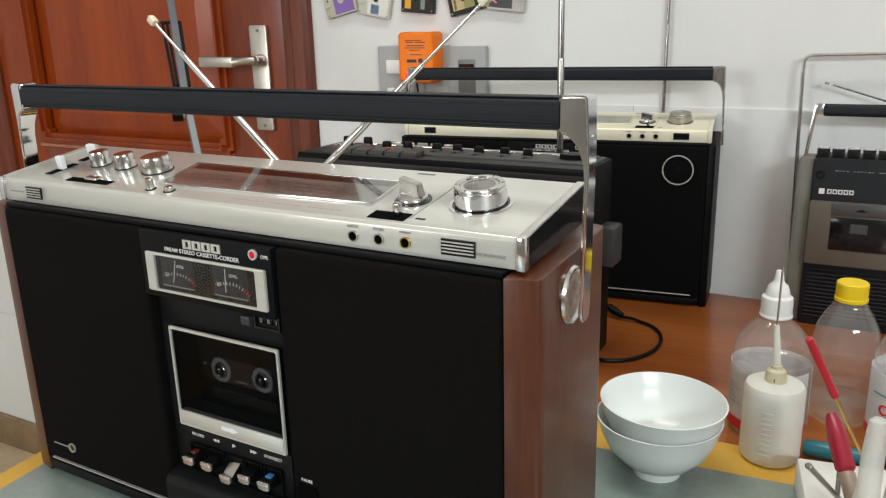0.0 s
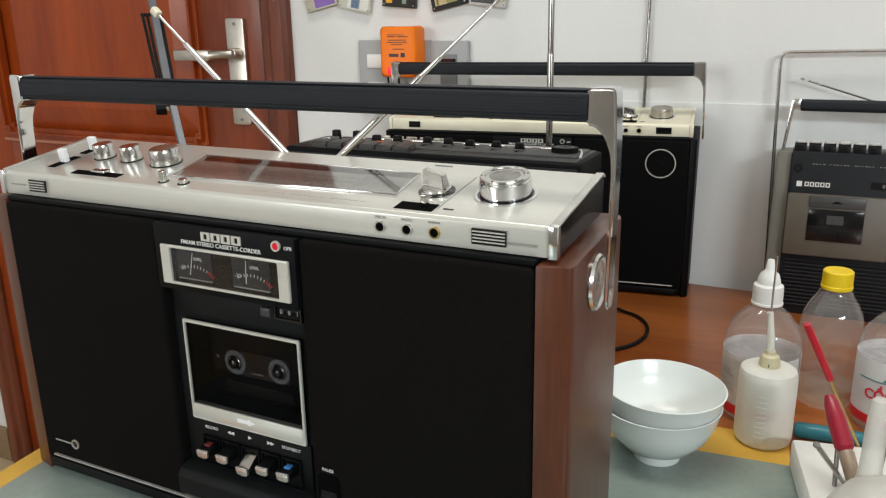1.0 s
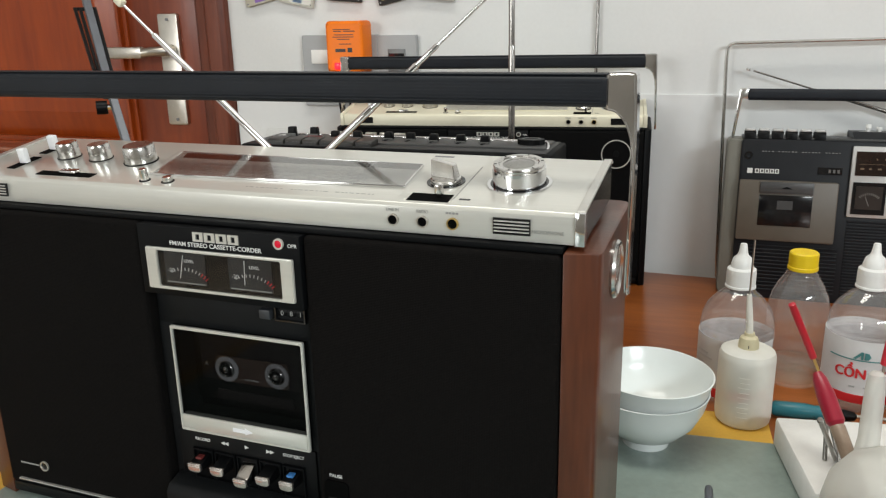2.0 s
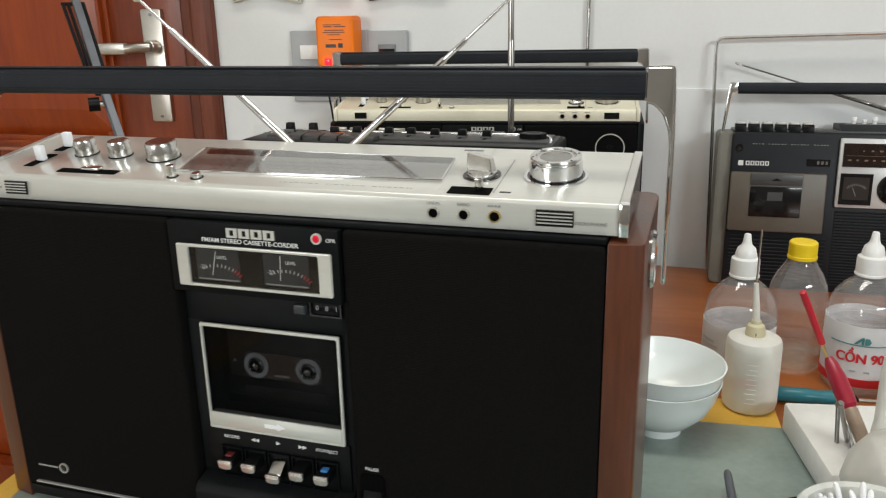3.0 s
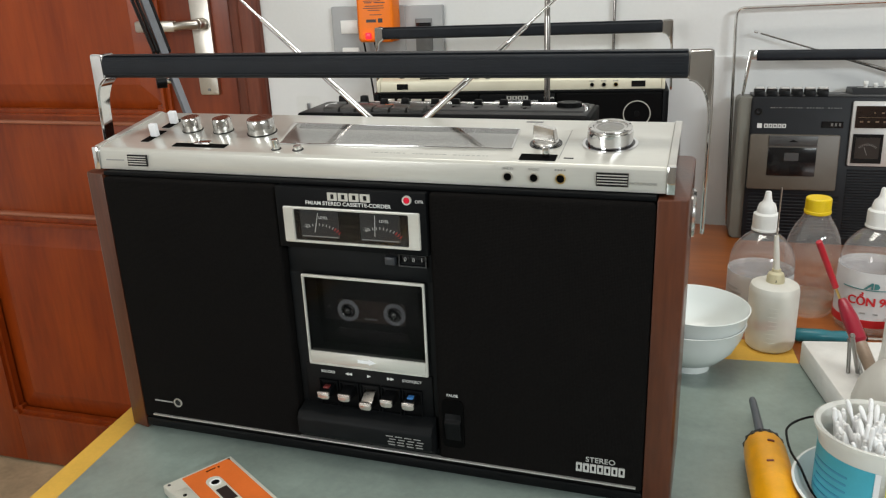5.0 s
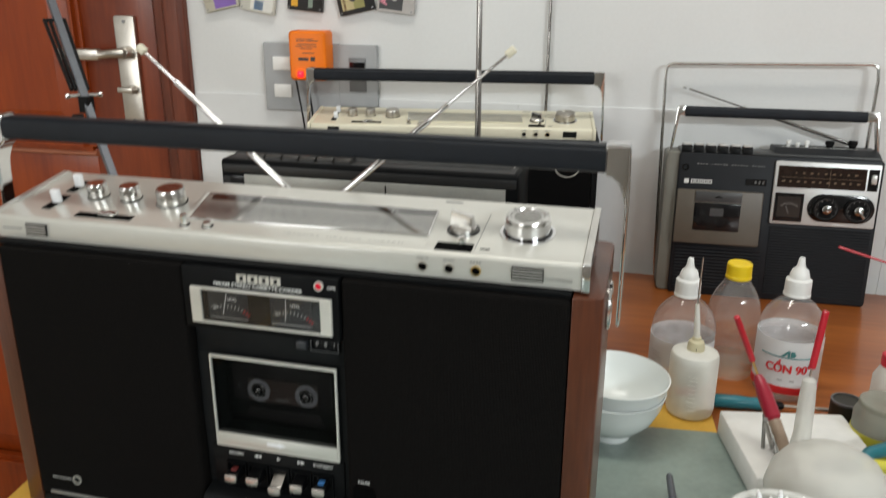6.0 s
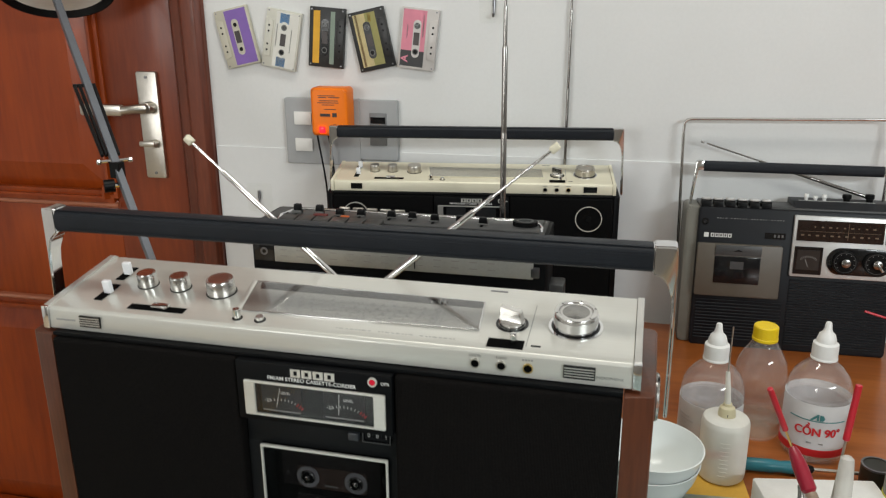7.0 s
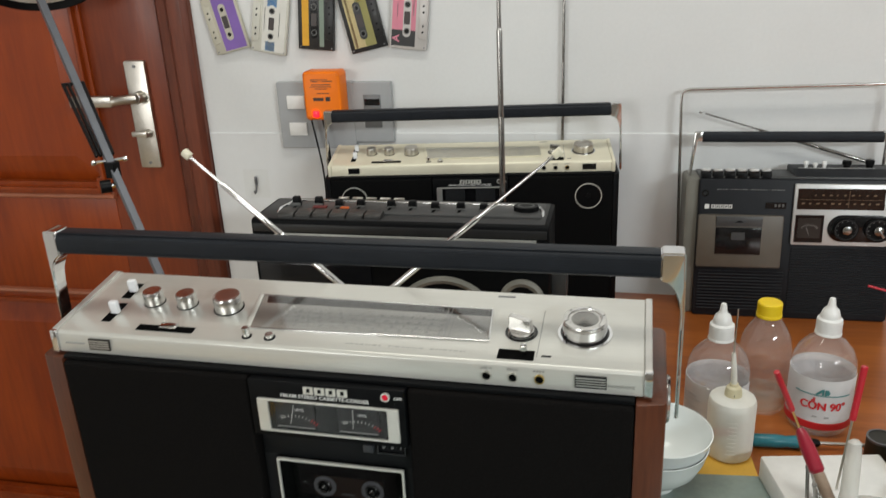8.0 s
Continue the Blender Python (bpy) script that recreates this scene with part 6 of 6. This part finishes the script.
M_GREENPRINT = mat("green_print", (0.05, 0.2, 0.2), 0.5, vary=0.1)
dropper_bottle(pose(0.342, 0.402, TABLE, 0, 0, 0), 0.0368, 0.084, "clear bottle with white dropper cap beside the bowls", False)
dropper_bottle(pose(0.466, 0.428, TABLE, 0, 0, -8), 0.0365, 0.087, "clear spirit bottle with white and red label and dropper cap", True)

M_AMBERLIQUID = plastic("pale_amber_liquid", (0.9, 0.84, 0.72), 0.08)
yb = thing("bottle", pose(0.4035, 0.46, TABLE - 0.0), "empty clear bottle with a yellow screw cap", "bottle", "bottles on the bench")
r = 0.0315
body = part("body", bm_lathe([(0, 0.006), (r * 0.5, 0.004), (r * 0.85, 0.0), (r * 0.97, 0.005), (r, 0.014), (r * 0.95, 0.019), (r, 0.025), (r, 0.034), (r * 0.955, 0.038), (r, 0.042), (r, 0.052), (r * 0.955, 0.056), (r, 0.06), (r, 0.08), (r * 0.98, 0.088), (r * 0.9, 0.1), (r * 0.74, 0.111), (r * 0.54, 0.121), (0.0145, 0.127), (0.0145, 0.131)], 48), M_PET, yb, "clear plastic body")
body.visible_shadow = False
liq = part("liquid", bm_lathe([(0, 0.0065), (r * 0.8, 0.003), (r * 0.93, 0.008), (r * 0.93, 0.021), (0, 0.021)], 40), M_AMBERLIQUID, yb, "shallow pale liquid")
liq.visible_shadow = False
cap = part("cap", bm_gear(0.0148, 0.00015, 0.0125, 60, pose(0, 0, 0.131)), M_CAPYELLOW, yb, "yellow ribbed cap")
part("cap_top", bm_lathe([(0.0148, 0), (0.0146, 0.0024), (0.0134, 0.0036), (0, 0.0038)], 40), M_CAPYELLOW, cap, m=pose(0, 0, 0.1433))
part("cap_band", bm_cyl(0.0154, 0.0046, pose(0, 0, 0.1272), 40, 0.0008), M_CAPYELLOW, cap)

M_WAX = mat("yellowed_plastic", (0.66, 0.6, 0.4), 0.4, vary=0.1)
sq = thing("squeeze_bottle", pose(0.3535, 0.343, TABLE + 0.0008, 0, 0, 0), "milky squeeze bottle with a thin needle nozzle", "bottle", "bottles on the bench")
part("body", bm_lathe([(0, 0.0015), (0.0225, 0.0), (0.0257, 0.003), (0.0267, 0.008), (0.0267, 0.068), (0.0263, 0.0722), (0.025, 0.0755), (0.021, 0.0778), (0.012, 0.0785), (0, 0.0785)], 48), M_MILKY, sq, "milky plastic body")
part("collar", bm_lathe([(0.0098, 0), (0.0094, 0.006), (0.0082, 0.0105), (0.0052, 0.0125), (0.0048, 0.0155), (0, 0.0155)], 28), M_WAX, sq, "yellowed collar", m=pose(0, 0, 0.0782))
for i in range(9):
    part("graduation", label_band(0.02678, 0.014 + i * 0.0052, 0.0146 + i * 0.0052, -104 + 3 * (i % 2), -82, 8), M_MILKY, sq, smooth=False)
part("ink_mark", bm_box(-0.0004, 0.0004, -0.0097, -0.0085, 0.0802, 0.0832), M_BLACKSHELL, sq, smooth=False)
part("tube", bm_tube([(0, 0, 0.0905), (-0.0015, 0.0005, 0.11), (-0.0035, 0.001, 0.132)], [0.0038, 0.0033, 0.0024], 12), M_MILKY, sq)
part("needle", bm_tube([(-0.0033, 0.001, 0.128), (-0.003, 0.002, 0.186)], 0.0009, 8), M_STEEL, sq)

M_BULB = plastic("cloudy_plastic", (0.8, 0.79, 0.75), 0.55)
M_TUB = plastic("cloudy_tub", (0.92, 0.92, 0.89), 0.48)
M_TEALPAPER = mat("teal_paper", (0.05, 0.36, 0.47), 0.45, vary=0.1)
M_TEALPRINT = mat("blue_green_print", (0.035, 0.25, 0.4), 0.45, vary=0.1)
M_YELLOWGREEN = mat("yellow_paper", (0.6, 0.55, 0.05), 0.5, vary=0.15)
M_COTTON = mat("cotton", (0.88, 0.88, 0.88), 0.9, vary=0.03)
M_FOAM = mat("white_foam", (0.8, 0.79, 0.76), 0.8, vary=0.05, scale=80, fine=500, bump=0.1)
M_CRIMSON = mat("crimson_plastic", (0.3, 0.012, 0.03), 0.3, vary=0.1)
M_RED = mat("red_plastic", (0.5, 0.015, 0.03), 0.3, vary=0.1)
M_BROWNCLEAR = mat("brown_translucent", (0.3, 0.22, 0.16), 0.3, vary=0.2)


# ---- tools ----
M_RODSTEEL = mat("dull_rod_steel", (0.33, 0.32, 0.3), 0.35, 1.0, vary=0.2)
tray = thing("foam_tray", pose(0.381, 0.297, MT, 0, 0, 11), "white foam tray holding small tools", "tray")
part("body", bm_prism([(0, 0), (0.002, -0.125), (0.13, -0.125), (0.13, 0)], 0, 0.0285, "z", 0.003), M_FOAM, tray)


def standing(a, c):
    """Pose at a, local z towards c."""
    a, c = Vector(a), Vector(c)
    return Matrix.Translation(a) @ (c - a).to_track_quat("Z", "Y").to_matrix().to_4x4()


TRAY = MT + 0.0287
t = thing("brush", standing((0.4415, 0.1815, TRAY), (0.4045, 0.248, 0.856)), "crimson-handled brush with a brown see-through end leaning in the foam tray", "brush")
part("grip", bm_lathe([(0.0052, 0), (0.0074, 0.003), (0.0074, 0.026), (0.0056, 0.04), (0.0036, 0.0455), (0, 0.0465)], 20), M_CRIMSON, t, "crimson grip", m=pose(0, 0, 0.0565))
part("clear_section", bm_lathe([(0, 0.0005), (0.0038, 0.001), (0.0058, 0.006), (0.006, 0.055), (0.0048, 0.0575)], 18), M_BROWNCLEAR, t, "brown translucent end")
t = thing("probe", standing((0.435, 0.307, TRAY), (0.3814, 0.2694, 0.9056)), "slim steel probe with a red sleeve leaning in the tray", "tool", "red-sleeved tools in the tray")
part("shank", bm_cyl(0.0013, 0.082, pose(0, 0, 0), 10), M_BRASS, t)
part("sleeve", bm_lathe([(0.0015, 0.076), (0.0032, 0.0765), (0.0033, 0.13), (0.003, 0.1365), (0, 0.138)], 14), M_RED, t, "red sleeve")
for a, c in (((0.4177, 0.2289, TRAY), (0.4165, 0.2377, 0.8152)), ((0.4265, 0.2322, TRAY), (0.4, 0.1409, 0.8618)), ((0.4295, 0.222, TRAY), (0.4185, 0.241, 0.8155))):
    ln = (Vector(c) - Vector(a)).length
    t = thing("metal_rod", standing(a, c), "thin dull steel rod standing in the foam tray", "rod", "steel rods in the tray")
    part("rod", bm_cyl(0.0019, ln, pose(0, 0, 0), 12, 0.0004), M_RODSTEEL, t)
    part("rod_end", bm_lathe([(0.0019, 0), (0.0023, 0.0006), (0.0023, 0.0034), (0.0014, 0.0042), (0, 0.0042)], 14), M_RODSTEEL, t, m=pose(0, 0, ln - 0.0034))

t = thing("probe", Matrix.Translation((0.449, 0.247, 0.7833)) @ Vector((0.012, 0.012, 0.139)).to_track_quat("Z", "Y").to_matrix().to_4x4(), "slim steel probe with a red sleeve upright in the tray", "tool", "red-sleeved tools in the tray")
part("shank", bm_cyl(0.0013, 0.09, pose(0, 0, 0), 10), M_STEEL, t)
part("sleeve", bm_cyl(0.0034, 0.06, pose(0, 0, 0.08), 14, 0.001), M_RED, t, "red sleeve")

t = thing("squeeze_bulb", pose(0.457, 0.136, MT), "translucent rubber bulb with an upright nozzle", "bulb")
part("bulb", bm_lathe([(0, 0.003), (0.018, 0.002), (0.034, 0.012), (0.0475, 0.031), (0.0515, 0.047), (0.048, 0.064), (0.0385, 0.0785), (0.024, 0.087), (0.01, 0.09), (0, 0.091)], 44), M_BULB, t, "cloudy bulb")
part("foot", bm_ring(0.018, 0.024, 0.006, pose(0, 0, 0), 30), M_BULB, t)
part("nozzle", bm_lathe([(0.0092, 0), (0.0076, 0.012), (0.0072, 0.04), (0.0064, 0.055), (0.0058, 0.061), (0.003, 0.0635), (0, 0.0635)], 20), M_BULB, t, m=pose(-0.0205, 0.028, 0.0745, -10, 1, 0))

M_TEAL = mat("teal_plastic", (0.02, 0.16, 0.2), 0.3, vary=0.1)
t = thing("screwdriver", pose(0.381, 0.362, TABLE + 0.0085, 0, 90, 4), "teal-handled screwdriver lying behind the tray", "screwdriver")
part("handle", bm_lathe([(0.006, 0), (0.0078, 0.003), (0.008, 0.03), (0.0068, 0.04), (0.0078, 0.05), (0.0074, 0.06), (0.004, 0.064)], 14), M_TEAL, t, "teal handle")
part("ferrule", bm_lathe([(0.0058, 0.0635), (0.0062, 0.066), (0.0045, 0.076), (0.0023, 0.078)], 14), M_BLACK, t)
part("shaft", bm_cyl(0.0022, 0.09, pose(0, 0, 0.063), 10), M_STEEL, t)

M_ORANGEGRIP = mat("orange_yellow_grip", (0.86, 0.39, 0.006), 0.35, vary=0.15, scale=60)
d0, d1 = Vector((0.3285, 0.176, MT + 0.0165)), Vector((0.339, 0.02, MT + 0.0205))
t = thing("soldering_sucker", Matrix.Translation(d0) @ (d1 - d0).to_track_quat("Z", "Y").to_matrix().to_4x4(), "orange-yellow tool with a grey metal tip lying on the mat", "tool")
part("tip", bm_tube([(0, 0, 0), (0, 0, 0.004), (0, 0, 0.088)], [0.0028, 0.0034, 0.0042], 14), M_LAMPGREY, t, "grey metal tip")
part("collar", bm_lathe([(0.0055, 0.075), (0.011, 0.077), (0.0148, 0.081), (0.0166, 0.093), (0.012, 0.095)], 24), M_SATIN, t)
part("grip", bm_lathe([(0.014, 0.085), (0.016, 0.087), (0.0172, 0.095), (0.0177, 0.115), (0.0178, 0.15), (0.0178, 0.2), (0.015, 0.206), (0, 0.206)], 32), M_ORANGEGRIP, t, "orange-yellow grip")
part("grip_ring", bm_gear(0.017, 0.0015, 0.0045, 14, pose(0, 0, 0.0838)), M_BLACKSHELL, t, "dark toothed ring")
upward = (t.matrix_world.to_3x3().inverted() @ Vector((0, -0.25, 1))).normalized()
for z, turn in ((0.1045, -8), (0.136, 6)):
    b = bm_box(-0.0028, 0.0028, -0.0012, 0.0012, 0.0168, 0.0184, 0.0005)
    ang = math.degrees(math.atan2(upward.y, upward.x)) + turn
    part("slot", b, M_KEYRED, t, "small dark red slot", m=pose(0, 0, z) @ pose(0, 0, 0, 0, 0, ang) @ pose(0, 0, 0, 0, 90, 0) @ pose(0, 0, 0, 0, 0, 90), smooth=False)

# cotton-bud tub standing in a bowl
t = thing("bowl", pose(0.4125, 0.022, MT), "white porcelain bowl under the tub of cotton buds", "bowl")
part("body", bm_lathe([(0.0, 0.004), (0.022, 0.004), (0.0235, 0), (0.0265, 0), (0.0265, 0.005), (0.046, 0.012), (0.057, 0.024), (0.0615, 0.037), (0.063, 0.0385), (0.061, 0.039), (0.0545, 0.026), (0.043, 0.0155), (0.02, 0.008), (0, 0.0075)], 56), M_CHINA, t)
tub = thing("cotton_bud_tub", pose(0.4095, 0.03, MT + 0.0125, -4, 0.5, 0), "clear plastic tub of white cotton buds with teal label", "tub")
body = part("tub_wall", bm_lathe([(0, 0.002), (0.0375, 0.0), (0.039, 0.002), (0.0445, 0.066), (0.0475, 0.067), (0.048, 0.07), (0.0465, 0.071), (0.043, 0.069), (0.0378, 0.004), (0, 0.004)], 52), M_TUB, tub, "cloudy plastic wall")
lb = part("label", label_band(0.0432, 0.012, 0.054, -232, -102), M_TEALPAPER, tub, "teal paper label")
part("label_edge", label_band(0.0437, 0.012, 0.054, -104, -99, 6), M_LABEL, lb)
part("label_edge", label_band(0.0437, 0.012, 0.054, -94, -87, 6), M_YELLOWGREEN, tub)
bb = bmesh.new()
for i in range(5):
    join_into(bb, label_band(0.0437, 0.018 + i * 0.006, 0.0196 + i * 0.006, -178 + 4 * (i % 3), -128, 12))
part("small_print", bb, M_TEALPRINT, lb, smooth=False)
rng = random.Random(4)
bud_mesh = None
for i in range(140):
    a, rr = rng.uniform(0, 6.283), 0.03 * math.sqrt(rng.random())
    c, rt = a + rng.uniform(-1.6, 1.6), 0.037 * math.sqrt(rng.random())
    p = Vector((rr * math.cos(a), rr * math.sin(a), 0.003 + (0.014 if i % 12 == 5 else rng.uniform(0, 0.004))))
    d = Vector((rt * math.cos(c), rt * math.sin(c), 0.072)) - p
    m = Matrix.Translation(p) @ d.to_track_quat("Z", "Y").to_matrix().to_4x4()
    if bud_mesh is None:
        bud = part("cotton_bud", bm_lathe([(0, 0), (0.0018, 0.002), (0.0021, 0.006), (0.0011, 0.011), (0.0013, 0.051), (0.0016, 0.053), (0.0019, 0.056), (0.0019, 0.061), (0.0014, 0.0637), (0, 0.065)], 9), M_COTTON, tub)
        bud_mesh = bud.data
    else:
        bud = new("cotton_bud", bud_mesh)
        bud.parent = tub
    bud.matrix_local = m

wire2 = part("wire", bm_tube(smooth_path([(0.396, 0.1135, MT + 0.0405), (0.383, 0.1145, MT + 0.041), (0.371, 0.111, MT + 0.0415), (0.358, 0.099, MT + 0.042), (0.351, 0.087, MT + 0.042), (0.3495, 0.075, MT + 0.0415), (0.3515, 0.056, MT + 0.039), (0.357, 0.038, MT + 0.0375), (0.3645, 0.026, MT + 0.026), (0.37, 0.021, MT + 0.0215)]), 0.001, 8), M_BLACK)
tagged(wire2, "thin black wire loop by the tub", "wire")

# far end of the bench: jar, small bottle, pliers, red straw
M_JAR = plastic("grey_clear_jar", (0.62, 0.62, 0.55), 0.3)
t = thing("jar", pose(0.541, 0.297, TABLE), "squat grey see-through jar with a yellow label", "jar")
part("body", bm_lathe([(0, 0.002), (0.026, 0), (0.029, 0.004), (0.029, 0.05), (0.026, 0.056), (0.024, 0.06)], 36), M_JAR, t)
part("label", label_band(0.0294, 0.01, 0.034, -200, -20), M_YELLOWGREEN, t, "yellow label")
part("lid", bm_cyl(0.0255, 0.006, pose(0, 0, 0.0585), 36, 0.001), M_JAR, t)
t = thing("bottle", pose(0.556, 0.345, TABLE), "small clear bottle with a red cap", "bottle", "bottles on the bench")
part("body", bm_lathe([(0, 0.002), (0.016, 0), (0.0185, 0.003), (0.0185, 0.07), (0.014, 0.08), (0.012, 0.084)], 30), M_BULB, t)
part("cap", bm_cyl(0.013, 0.014, pose(0, 0, 0.083), 28, 0.001), M_RED, t, "red cap")
M_OLIVEDARK = mat("dark_olive_metal", (0.035, 0.032, 0.022), 0.4, 0.3, vary=0.4)
t = thing("black_can", pose(0.519, 0.352, TABLE), "small dark olive metal can with a steel rim", "can")
part("body", bm_lathe([(0.0155, 0), (0.0165, 0.002), (0.0165, 0.031), (0.015, 0.033), (0, 0.0325)], 30), M_OLIVEDARK, t)
part("rim", bm_ring(0.0145, 0.0168, 0.0022, pose(0, 0, 0.0318), 30), M_DARKSTEEL, t)
t = thing("pliers", pose(0.492, 0.208, 0.7905, 0, 0, -65), "pliers with teal and yellow grips", "pliers")
for s in (-1, 1):
    part("grip", bm_tube([(-0.01 * s * 0.5, 0, 0), (s * 0.012, 0.03, 0), (s * 0.018, 0.065, 0), (s * 0.014, 0.1, 0)], [0.0045, 0.0065, 0.007, 0.006], 12), M_TEAL if s < 0 else M_YELLOWGREEN, t)
part("jaw", bm_prism([(-0.008, 0.004), (0.008, 0.004), (0.004, -0.035), (-0.004, -0.035)], -0.004, 0.004, "z", 0.001), M_DARKSTEEL, t)
straw = part("red_straw", bm_tube(smooth_path([(0.505, 0.44, 0.9325), (0.58, 0.452, 0.908), (0.68, 0.46, 0.87), (0.8, 0.465, 0.81), (0.93, 0.47, TABLE + 0.0014)], 4), 0.0013, 8), M_RED)
tagged(straw, "thin red plastic straw leaning across the bench", "straw")
# mains cord of the rear radio
pts = [(0.075, 0.655, TABLE + 0.03), (0.1, 0.636, TABLE + 0.012), (0.118, 0.629, TABLE + 0.006), (0.135, 0.6285, TABLE + 0.005)]
pts += [(0.135 + 0.056 * math.sin(a), 0.555 + 0.0735 * math.cos(a), TABLE + 0.003) for a in (radians(12 + i * 9) for i in range(19))] + [(0.11, 0.487, TABLE + 0.003), (0.06, 0.5, TABLE + 0.003)]
cord = part("mains_cable", bm_tube(smooth_path(pts, 3), 0.0023, 8), M_BLACK)
tagged(cord, "black mains cable curling on the bench", "cable")
part("plug", bm_tube([(0.098, 0.637, TABLE + 0.0135), (0.106, 0.634, TABLE + 0.0105), (0.12, 0.629, TABLE + 0.007)], [0.0052, 0.0058, 0.0042], 12), M_BLACK, cord)
